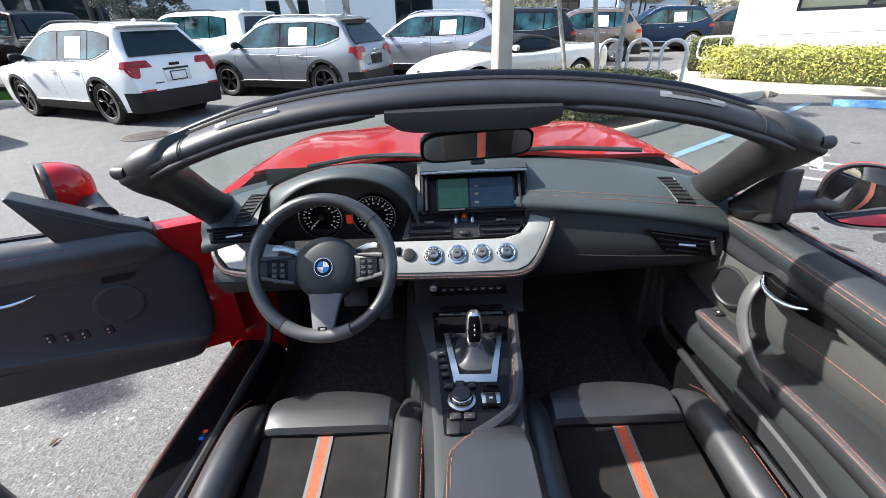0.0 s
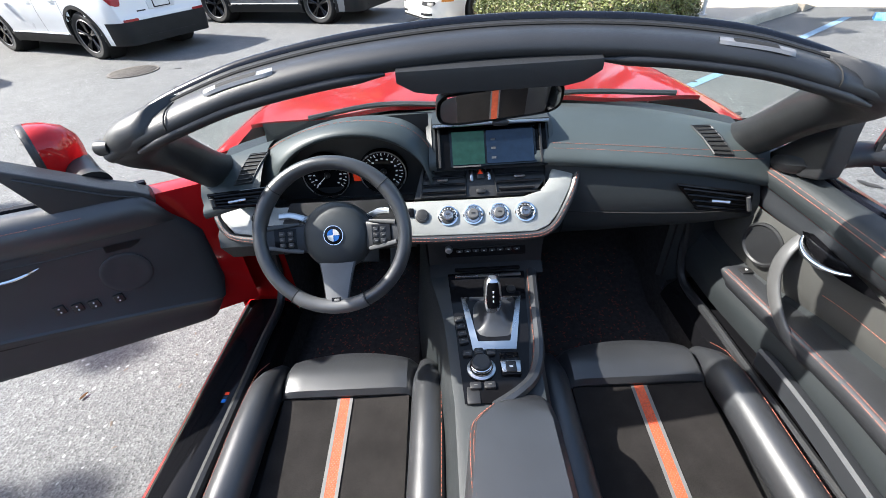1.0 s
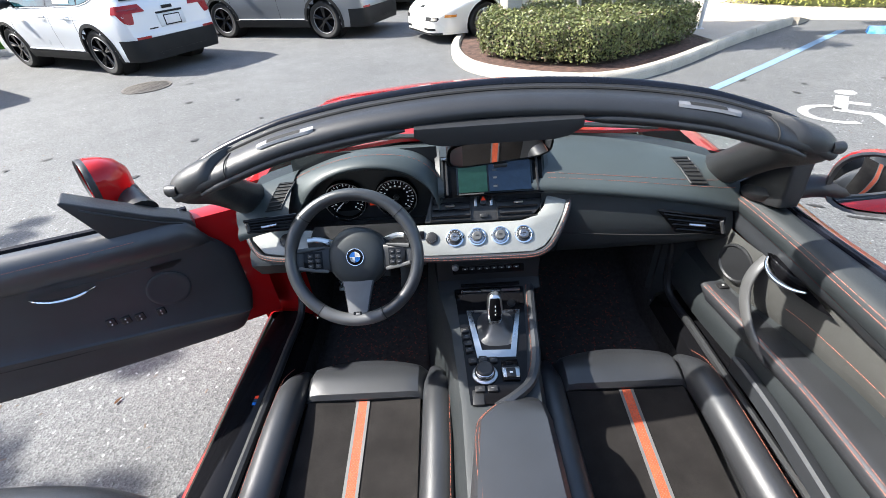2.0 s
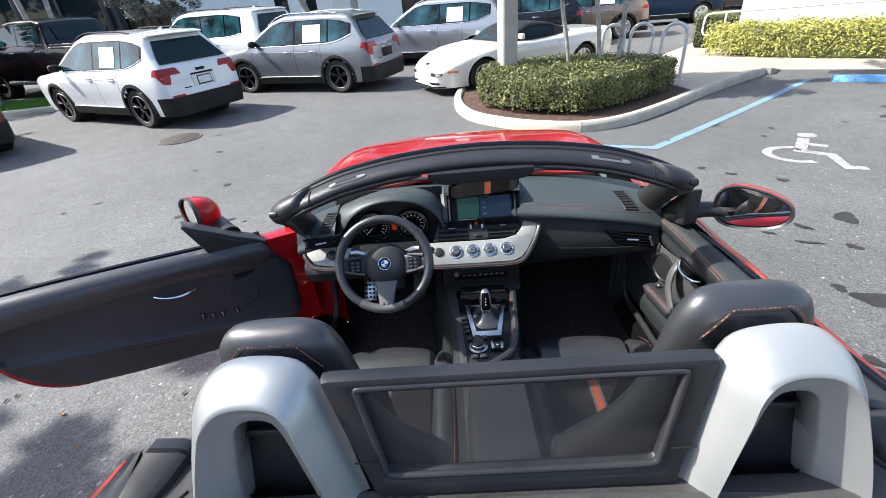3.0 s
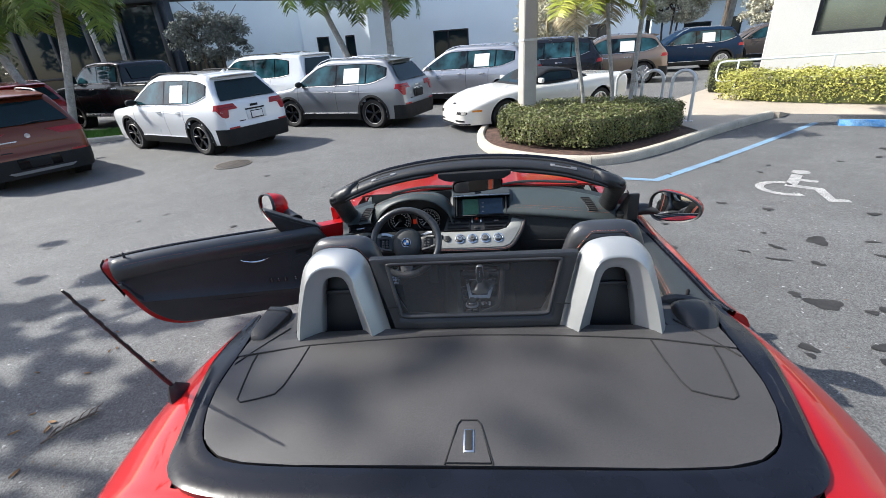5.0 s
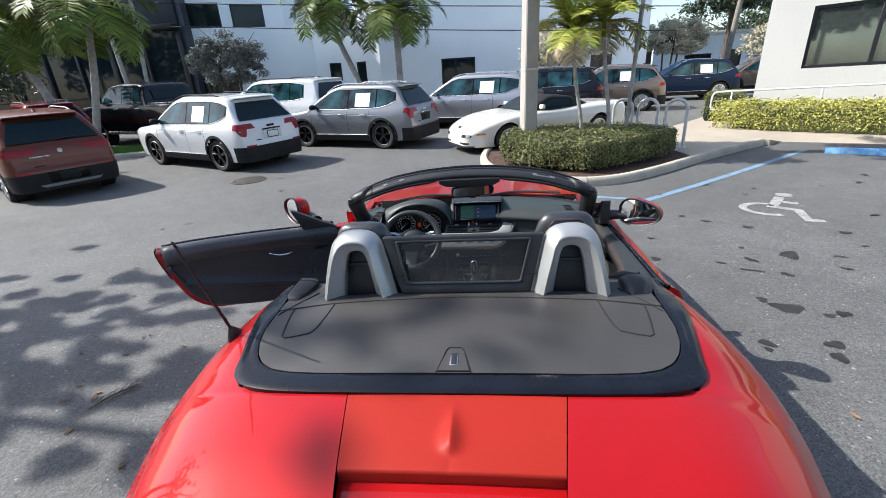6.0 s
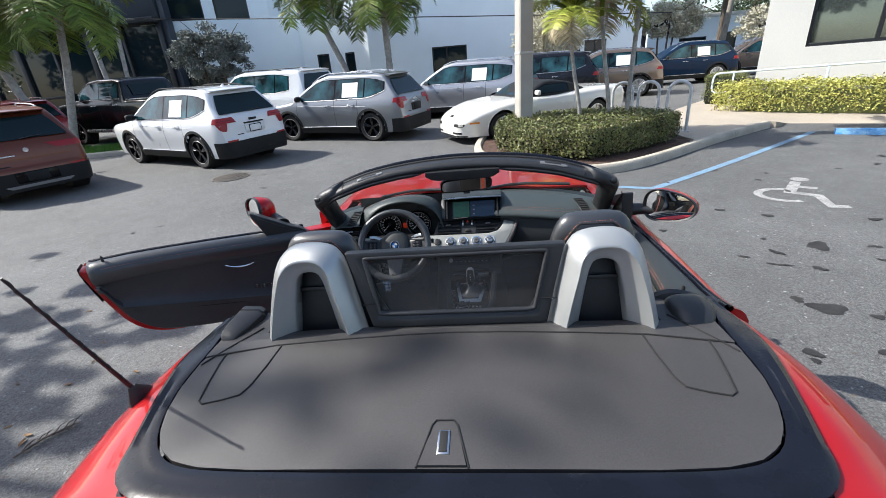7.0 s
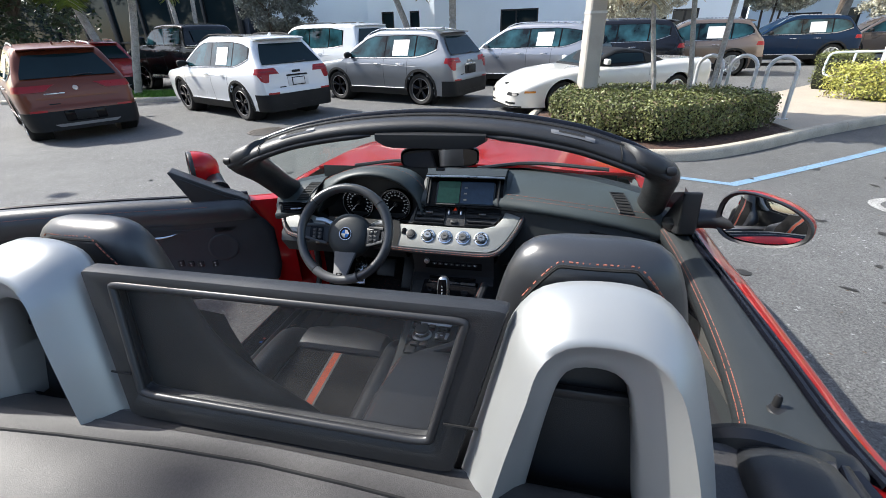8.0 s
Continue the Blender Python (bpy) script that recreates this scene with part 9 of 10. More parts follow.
def instruments():
    # hood over the gauges
    lip = [(-0.650, 0.872), (-0.620, 0.908), (-0.57, 0.940), (-0.512, 0.966), (-0.45, 0.988), (-0.385, 1.003), (-0.32, 1.008), (-0.26, 1.004), (-0.20, 0.988), (-0.155, 0.955), (-0.125, 0.910), (-0.108, 0.868)]
    L = spline([(x, 0, z) for x, z in lip], 36)
    inner_lip = spline([(-0.590, 0.315, 0.815), (-0.550, 0.312, 0.880), (-0.515, 0.31, 0.925), (-0.461, 0.31, 0.963), (-0.400, 0.31, 0.982), (-0.325, 0.31, 0.988), (-0.250, 0.31, 0.976), (-0.188, 0.31, 0.945), (-0.148, 0.312, 0.895), (-0.125, 0.315, 0.815)], 36)
    rows = [[p + V(0, 0.012, -0.008) for p in inner_lip], inner_lip]

    def bow(p):
        return 0.05 * ((p.x + 0.32) / 0.3) ** 2

    for f, out in ((0.10, 0.006), (0.35, 0.010), (0.65, 0.010), (0.9, 0.006)):
        rows.append([p.lerp(V(q.x, 0.365 + bow(q), q.z), f) + V(0, -out, out * 0.6) for p, q in zip(inner_lip, L)])
    for y, k, inset in ((0.365, 1.0, 0), (0.40, 0.99, 0), (0.45, 0.90, -0.01), (0.51, 0.6, -0.03), (0.57, 0.15, -0.05)):
        row = []
        for p in L:
            zz = 0.868 + (p.z - 0.868) * k if k >= 0.9 else (0.868 + (p.z - 0.868) * 0.9) * (k / 0.9) + 0.935 * (1 - k / 0.9)
            cx = -0.37
            row.append(V(cx + (p.x - cx) * (1 + inset), y + bow(p) * (1 if y < 0.42 else 0.4), zz))
        rows.append(row)
    h = part("instrument_hood", bm_loft(rows), DASH, dash, "leather hood over the instruments", angle=60)
    seam = [p.lerp(V(q.x, 0.365 + bow(q), q.z), 0.93) + V(0, -0.006, 0.0055) for p, q in zip(inner_lip, L)][2:-2]
    stitches(seam, h)
    # inside of the hood
    rows = [[p + V(0, 0.012, -0.008) for p in inner_lip], [V(-0.355 + (p.x + 0.355) * 0.97, 0.37, 0.80 + (p.z - 0.80) * 0.97) for p in inner_lip], [V(-0.355 + (p.x + 0.355) * 0.93, 0.432, 0.80 + (p.z - 0.80) * 0.92) for p in inner_lip]]
    part("hood_lining", bm_loft(rows), PLASTIC, h)
    cl = part("gauge_panel", bm_loft([[V(x, 0.425 + (z - 0.76) * 0.10, z) for x in (-0.60, -0.45, -0.3, -0.13)] for z in (0.745, 0.80, 0.86, 0.99)]), PLASTIC, dash, "black instrument panel with two round dials")
    part("gauge_lower", bm_loft([[V(x, y, z) for x in (-0.62, -0.45, -0.3, -0.11)] for y, z in ((0.30, 0.800), (0.34, 0.782), (0.43, 0.755))]), PLASTIC, cl)
    for cx, r in ((-0.445, 0.066), (-0.275, 0.066)):
        c = V(cx, 0.424, 0.832)
        g = part("dial", bm_lathe([(0.004, 0.001), (0.004, r - 0.004), (-0.010, r), (-0.012, r + 0.004), (0.004, r + 0.007)], "y", 40, c), GLOSS, cl)
        part("dial_ring", bm_tube([c + V((r + 0.002) * math.cos(a), -0.012, (r + 0.002) * math.sin(a)) for a in [2 * math.pi * k / 40 for k in range(40)]], 0.002, 6, closed=True, up=(0, 1, 0)), SATIN, g)
        for k in range(25):
            a = radians(225 - 270 * k / 24)
            ln = 0.010 if k % 2 == 0 else 0.005
            q = c + V((r - 0.008 - ln / 2) * math.cos(a), 0.0025, (r - 0.008 - ln / 2) * math.sin(a))
            b = bm_box((ln, 0.001, 0.0022), (0, 0, 0))
            xf(b, Matrix.Translation(q) @ Matrix.Rotation(-a, 4, "Y"))
            part("tick", b, DIAL_LIT, g)
            if k % 2 == 0:
                q = c + V((r - 0.026) * math.cos(a), 0.0025, (r - 0.026) * math.sin(a))
                part("dial_numeral_bar", bm_box((0.006, 0.001, 0.004), q), DIAL_LIT, g)
        a = radians(222)
        b = bm_box((r * 0.85, 0.0015, 0.002), (r * 0.33, 0, 0))
        xf(b, Matrix.Translation(c + V(0, -0.002, 0)) @ Matrix.Rotation(-a, 4, "Y"))
        part("needle", b, DIAL_LIT, g)
        part("needle_hub", bm_lathe([(-0.006, 0.001), (-0.006, 0.009), (0.002, 0.010)], "y", 16, c), PLASTIC, g)
    part("red_display", bm_box((0.026, 0.003, 0.030), (-0.354, 0.424, 0.822), 0.003), RED_LIGHT, cl)


instruments()


def steering_wheel():
    C = V(-0.357, 0.085, 0.837)
    X, U, N = V(1, 0, 0), V(0, 0.505, 0.863).normalized(), V(0, -0.863, 0.505).normalized()
    M = Matrix(((X.x, U.x, N.x, C.x), (X.y, U.y, N.y, C.y), (X.z, U.z, N.z, C.z), (0, 0, 0, 1)))
    R = 0.170

    def put(bm):
        return xf(bm, M)

    ring = []
    rad = []
    for k in range(72):
        a = 2 * math.pi * k / 72
        ring.append(V(R * math.cos(a), R * math.sin(a) * 0.985, 0))
        rad.append(0.0165 + 0.0022 * math.exp(-((math.sin(a) - 0.55) / 0.25) ** 2))
    sw = part("steering_wheel", put(bm_tube(ring, rad, 14, closed=True, up=(0, 0, 1), flat=1.05)), LEATHER, car, "thick black leather steering wheel with silver spokes")
    for deg in (42, 138, 235, 295):
        a = radians(deg)
        part("rim_seam", put(bm_tube([V((R + 0.0185 * math.cos(t)) * math.cos(a), (R + 0.0185 * math.cos(t)) * math.sin(a) * 0.985, 0.0195 * math.sin(t)) for t in [2 * math.pi * k / 14 for k in range(14)]], 0.0012, 5, closed=True, up=(math.cos(a + 1.57), math.sin(a + 1.57), 0.01))), SEAM, sw)
    # silver inlay of the lower rim
    lower = [V(R * math.cos(a), R * math.sin(a) * 0.985, 0.0035) for a in [radians(236 + 58 * k / 14) for k in range(15)]]
    part("rim_inlay", put(bm_tube(lower, 0.0172, 12, up=(0, 0, 1))), GREY_HANDLE, sw, "dark silver lower rim insert")
    # airbag cover: a round pad, a little fuller below
    prof = [(0.020, 0.0), (0.0195, 0.030), (0.016, 0.055), (0.010, 0.070), (0.002, 0.079), (-0.012, 0.083), (-0.035, 0.084), (-0.05, 0.07)]
    hub = bm_lathe(prof, "z", 48)
    for v in hub.verts:
        v.co.z -= 0.030
        v.co.y = v.co.y * (0.98 if v.co.y > 0 else 1.02) - 0.002
    part("airbag_cover", put(hub), DASH_LOW, sw, "black airbag cover", angle=60)
    bd = part("badge", put(xf(bm_lathe([(0.0, 0.0), (0.003, 0.021), (0.0025, 0.0225), (0, 0.023)], "z", 36), Matrix.Translation((0, 0.0, -0.0115)))), GLOSS, sw, "round blue and white badge")
    for q in range(4):
        bm = bmesh.new()
        pts = [(0, 0)] + [(0.0145 * math.cos(radians(90 * q + 90 * k / 8)), 0.0145 * math.sin(radians(90 * q + 90 * k / 8))) for k in range(9)]
        bm.faces.new([bm.verts.new((x, y, -0.0075)) for x, y in pts])
        bm_solid(bm, 0.001)
        part("badge_quarter", put(bm), BLUE_MARK if q % 2 else WHITE_MARK, bd)
    part("badge_ring", put(xf(bm_tube([V(0.0225 * math.cos(a), 0.0225 * math.sin(a), 0) for a in [2 * math.pi * k / 36 for k in range(36)]], 0.0012, 6, closed=True), Matrix.Translation((0, 0, -0.009)))), CHROME, bd)
    for s in (-1, 1):
        rows = []
        for t in range(11):
            f = t / 10
            x = s * (0.066 + 0.096 * f)
            hi = 0.030 - 0.010 * f + 0.010 * max(0, f - 0.7) / 0.3
            lo = -0.040 + 0.014 * f - 0.010 * max(0, f - 0.7) / 0.3
            z = -0.036 + 0.034 * f
            rows.append([V(x, (hi + lo) / 2 + (hi - lo) / 2 * u, z + 0.007 * w) for u, w in SUPER])
        part("spoke", put(bm_loft(rows, closed=True, caps=True)), PLASTIC, sw, "black side spoke", angle=60)
        # grey lower edge of the spoke
        part("spoke_edge", put(bm_tube([V(s * (0.080 + 0.070 * f), -0.037 + 0.016 * f, -0.026 + 0.030 * f) for f in (0, 0.25, 0.5, 0.75, 1)], [0.0045, 0.0055, 0.006, 0.0055, 0.005], 8, flat=0.7)), GREY_HANDLE, sw)
        part("spoke_edge", put(bm_tube([V(s * (0.084 + 0.066 * f), 0.030 - 0.006 * f, -0.024 + 0.028 * f) for f in (0, 0.25, 0.5, 0.75, 1)], [0.003, 0.004, 0.005, 0.006, 0.006], 8, flat=0.7)), DARK_HANDLE, sw)
        part("button_pod", put(bm_loft([[V(s * x, y, z + 0.002 * math.cos((y + 0.004) * 60)) for y in (-0.028, -0.016, -0.004, 0.008, 0.020)] for x, z in ((0.090, -0.0165), (0.106, -0.011), (0.124, -0.0045), (0.136, -0.001))])), GLOSS, sw)
        for i in range(2):
            for j in range(3):
                part("button", put(bm_box((0.014, 0.011, 0.005), (s * (0.101 + 0.018 * i), -0.018 + 0.0135 * j, -0.0095 + 0.0055 * i), 0.002)), PLASTIC, sw)
                part("button_mark", put(bm_box((0.0055, 0.0022, 0.001), (s * (0.101 + 0.018 * i), -0.018 + 0.0135 * j, -0.0066 + 0.0055 * i), 0)), PIPING, sw)
        # silver shift paddle behind the rim
        rows = []
        for t in range(7):
            f = t / 6
            rows.append([V(s * (0.070 + 0.062 * f), 0.036 + 0.026 * f - 0.030 * max(0, f - 0.6) + (0.010 - 0.003 * f) * u, -0.062 + 0.034 * f + 0.0035 * w) for u, w in SUPER])
        part("shift_paddle", put(bm_loft(rows, closed=True, caps=True)), SATIN, sw, "silver shift paddle")
        part("column_stalk", put(bm_tube([V(s * 0.05, -0.02, -0.085), V(s * 0.12, -0.032, -0.085), V(s * 0.150, -0.036, -0.080)], [0.008, 0.009, 0.011], 8)), PLASTIC, sw)
    # lower spoke: a wedge that narrows towards the rim, dark edges and a satin face
    rows, face = [], []
    for t in range(9):
        f = t / 8
        y = -0.066 - 0.106 * f
        w_ = 0.046 - 0.022 * f ** 0.8
        z = -0.024 + 0.032 * f
        rows.append([V(w_ * u, y, z - 0.004 + 0.007 * w) for u, w in SUPER])
        face.append([V(w_ * 0.88 * u, y, z + 0.0035 + 0.0025 * (1 - u * u)) for u in (-1, -0.6, -0.2, 0.2, 0.6, 1)])
    part("lower_spoke", put(bm_loft(rows, closed=True, caps=True)), PLASTIC, sw)
    part("lower_inlay", put(bm_loft(face)), GREY_HANDLE, sw, "satin silver lower spoke")
    part("emblem", put(bm_box((0.022, 0.011, 0.003), (0, -0.150, 0.0105), 0.001, rot=(-16, 0, 0))), GLOSS, sw)
    part("emblem_mark", put(bm_box((0.012, 0.006, 0.002), (0.002, -0.150, 0.0125), 0.0005, rot=(-16, 0, 0))), PIPING, sw)
    part("column_cover", put(bm_lathe([(-0.05, 0.055), (-0.10, 0.065), (-0.20, 0.07), (-0.30, 0.07)], "z", 24)), PLASTIC, sw)


steering_wheel()


def con_z(y):
    return 0.600 + (y - 0.22) * 0.119


def console():
    # tunnel and console body
    rows = []
    for y in (0.46, 0.30, 0.20, 0.05, -0.08, -0.18, -0.30, -0.50, -0.78):
        z = con_z(y) if y < 0.25 else 0.62
        wl = lerp_table([(-0.78, 0.095), (-0.18, 0.105), (0.05, 0.125), (0.22, 0.165), (0.46, 0.19)], y)
        wr = lerp_table([(-0.78, 0.125), (-0.18, 0.120), (0.05, 0.130), (0.22, 0.155), (0.46, 0.19)], y)
        rows.append([V(-wl - 0.045, y, 0.20), V(-wl - 0.02, y, 0.40), V(-wl, y, z - 0.03), V(-wl + 0.012, y, z - 0.004), V(-wl + 0.03, y, z), V(wr - 0.03, y, z), V(wr - 0.012, y, z - 0.002), V(wr, y, z - 0.025), V(wr + 0.02, y, 0.40), V(wr + 0.045, y, 0.20)])
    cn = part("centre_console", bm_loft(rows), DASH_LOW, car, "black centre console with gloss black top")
    rows = []
    for y in (0.205, 0.12, 0.0, -0.10, -0.185):
        z = con_z(y) + 0.0045
        wl = lerp_table([(-0.19, 0.070), (0.0, 0.083), (0.21, 0.100)], y)
        wr = lerp_table([(-0.19, 0.062), (-0.08, 0.088), (0.0, 0.098), (0.21, 0.118)], y)
        rows.append([V(-wl, y, z), V(-wl * 0.5, y, z + 0.002), V(wr * 0.5, y, z + 0.002), V(wr, y, z)])
    part("gloss_inlay", bm_loft(rows), GLOSS, cn, "piano-black console inlay")
    # stitched leather edge on the passenger side
    ep = spline([(0.128, 0.21, con_z(0.21) + 0.004), (0.112, 0.05, con_z(0.05) + 0.006), (0.100, -0.06, con_z(-0.06) + 0.008), (0.075, -0.13, con_z(-0.13) + 0.014), (0.030, -0.178, con_z(-0.17) + 0.028), (-0.030, -0.215, 0.578), (-0.060, -0.26, 0.590), (-0.066, -0.40, 0.596), (-0.068, -0.62, 0.596)], 48)
    part("edge_roll", bm_tube([p + V(0.012, 0, -0.006) for p in ep[:26]], 0.014, 8), LEATHER, cn)
    stitches(ep, cn)
    stitches([p + V(0.007, 0.004, 0.0008) for p in ep], cn)
    # slot trim above the lever
    for k in (0, 1):
        part("slot_trim", bm_box((0.185, 0.010, 0.008), (0.014, 0.188 + 0.018 * k, con_z(0.19) + 0.010 + 0.010 * k), 0.003), GLOSS if k else SATIN, cn)
    # lever surround
    q = [(-0.066, 0.112), (0.094, 0.108), (0.060, -0.055), (-0.044, -0.053)]
    qi = [(-0.052, 0.104), (0.080, 0.100), (0.048, -0.034), (-0.030, -0.032)]
    bm = bmesh.new()
    lay = []
    for pts, h in ((q, 0.004), (q, 0.010), (qi, 0.013), (qi, 0.004)):
        lay.append([bm.verts.new((x, y, con_z(y) + h)) for x, y in pts])
    for a, b in zip(lay, lay[1:]):
        for i in range(4):
            j = (i + 1) % 4
            bm.faces.new((a[i], a[j], b[j], b[i]))
    bm_bevel(bm, 0.002, 2)
    bmesh.ops.recalc_face_normals(bm, faces=bm.faces)
    sr = part("lever_surround", bm, SATIN, cn, "satin silver shift lever surround")
    rows = []
    for t in range(7):
        f = t / 6
        k = 1 - 0.78 * f ** 0.7
        rows.append([V(0.017 + (x - 0.017) * k, 0.045 + (y - 0.047) * k + 0.01 * f, con_z(0.045) + 0.006 + 0.055 * f ** 1.4 + (y - 0.045) * 0.119 * k) for x, y in [(0.017 + 0.055 * (c if abs(c) > 0 else 0), 0.047 + 0.062 * s_) for c, s_ in SUPER]])
    part("lever_gaiter", bm_loft(rows, closed=True, caps=True), LEATHER, sr, "black leather gaiter")
    # lever knob
    rows = []
    base, tip = V(0.013, 0.046, 0.612), V(0.013, 0.062, 0.704)
    ax = (tip - base).normalized()
    fwd = V(1, 0, 0).cross(ax).normalized()
    for t in range(13):
        f = t / 12
        wi = 0.010 + 0.012 * math.sin(math.pi * min(1, 0.15 + 0.72 * f)) ** 0.8
        de = 0.012 + 0.010 * math.sin(math.pi * min(1, 0.2 + 0.7 * f))
        if t == 12:
            wi, de = 0.010, 0.010
        rows.append([base.lerp(tip, f) + V(1, 0, 0) * (u * wi) + fwd * (w * de) for u, w in SUPER])
    lv = part("shift_lever", bm_loft(rows, closed=True, caps=True), SATIN, cn, "silver-edged black shift lever")
    face = []
    for t in range(9):
        f = 0.18 + 0.76 * t / 8
        wi = (0.010 + 0.012 * math.sin(math.pi * min(1, 0.15 + 0.72 * f)) ** 0.8) * 0.72
        de = 0.012 + 0.010 * math.sin(math.pi * min(1, 0.2 + 0.7 * f)) + 0.0018
        face.append([base.lerp(tip, f) + V(1, 0, 0) * (u * wi) + fwd * (de - 0.003 * u * u) for u in (-1, -0.5, 0, 0.5, 1)])
    part("lever_face", bm_loft(face), GLOSS, lv)
    for k in range(3):
        p = base.lerp(tip, 0.42 + 0.14 * k) + fwd * 0.0245
        part("lever_mark", bm_box((0.003, 0.002, 0.006), p, 0), WHITE_MARK, lv)
    # controller and buttons
    c = V(-0.028, -0.102, con_z(-0.102) + 0.006)
    cl = part("rotary_controller", bm_lathe([(0.0, 0.033), (0.004, 0.033), (0.006, 0.027), (0.010, 0.026)], "z", 36, c), SATIN, cn, "round rotary controller with a silver ring")
    part("controller_knob", bm_lathe([(0.008, 0.0235), (0.026, 0.0225), (0.029, 0.019), (0.0285, 0.0)], "z", 36, c), PLASTIC, cl)
    part("controller_band", bm_lathe([(0.012, 0.0245), (0.020, 0.0242), (0.021, 0.0230)], "z", 36, c), CHROME, cl)
    for x, y, w in ((-0.058, -0.062, 0.022), (-0.030, -0.058, 0.022), (-0.002, -0.062, 0.022), (-0.044, -0.146, 0.026), (-0.012, -0.146, 0.026)):
        b = part("console_button", bm_box((w, 0.018, 0.010), (x, y, con_z(y) + 0.009), 0.003), PLASTIC, cn)
        part("button_mark", bm_box((0.008, 0.002, 0.001), (x, y, con_z(y) + 0.0143), 0), PIPING, b)
    pb = part("parking_brake_plate", bm_box((0.046, 0.066, 0.008), (0.040, -0.092, con_z(-0.092) + 0.007), 0.006), GLOSS, cn)
    part("parking_brake_trim", bm_prism([(0.019, -0.120), (0.061, -0.120), (0.064, -0.088), (0.016, -0.088)], "z", con_z(-0.1) + 0.011, con_z(-0.1) + 0.016, 0.003), SATIN, pb)
    part("parking_brake_button", bm_box((0.026, 0.030, 0.010), (0.040, -0.106, con_z(-0.106) + 0.014), 0.004), PLASTIC, pb)
    part("brake_mark", bm_box((0.008, 0.005, 0.001), (0.040, -0.108, con_z(-0.106) + 0.0195), 0), WHITE_MARK, pb)
    for k in range(4):
        y = 0.040 - 0.022 * k
        part("mode_button", bm_box((0.022, 0.018, 0.010), (-0.074 + 0.003 * k, y, con_z(y) + 0.008), 0.003, rot=(0, 0, 8)), PLASTIC, cn)
        part("button_mark", bm_box((0.008, 0.002, 0.001), (-0.074 + 0.003 * k, y, con_z(y) + 0.0135), 0), PIPING, cn)
    part("socket", bm_lathe([(0.0, 0.013), (0.008, 0.012), (0.008, 0.0)], "z", 20, (0.072, 0.135, con_z(0.135) + 0.004)), PLASTIC, cn)
    part("key_tray", bm_box((0.030, 0.045, 0.006), (-0.050, -0.165, con_z(-0.165) + 0.005), 0.003), PLASTIC, cn)
    # padded armrest lid
    rows = []
    for y, k in ((-0.168, 0.0), (-0.180, 0.5), (-0.205, 0.85), (-0.25, 1.0), (-0.40, 1.03), (-0.60, 1.03), (-0.76, 0.95)):
        z0 = 0.548
        wl = lerp_table([(-0.76, 0.088), (-0.30, 0.080), (-0.23, 0.055), (-0.168, -0.035)], y)
        wr = lerp_table([(-0.76, 0.120), (-0.25, 0.116), (-0.20, 0.108), (-0.168, 0.09)], y)
        h = 0.052 * k
        rows.append([V(-wl - 0.004, y, z0 - 0.02), V(-wl, y, z0 + h * 0.6), V(-wl + 0.014, y, z0 + h * 0.92), V(0.015, y, z0 + h), V(wr - 0.014, y, z0 + h * 0.92), V(wr, y, z0 + h * 0.6), V(wr + 0.004, y, z0 - 0.02)])
    part("armrest_lid", bm_loft(rows, caps=True), LEATHER, cn, "padded black leather armrest lid")


console()


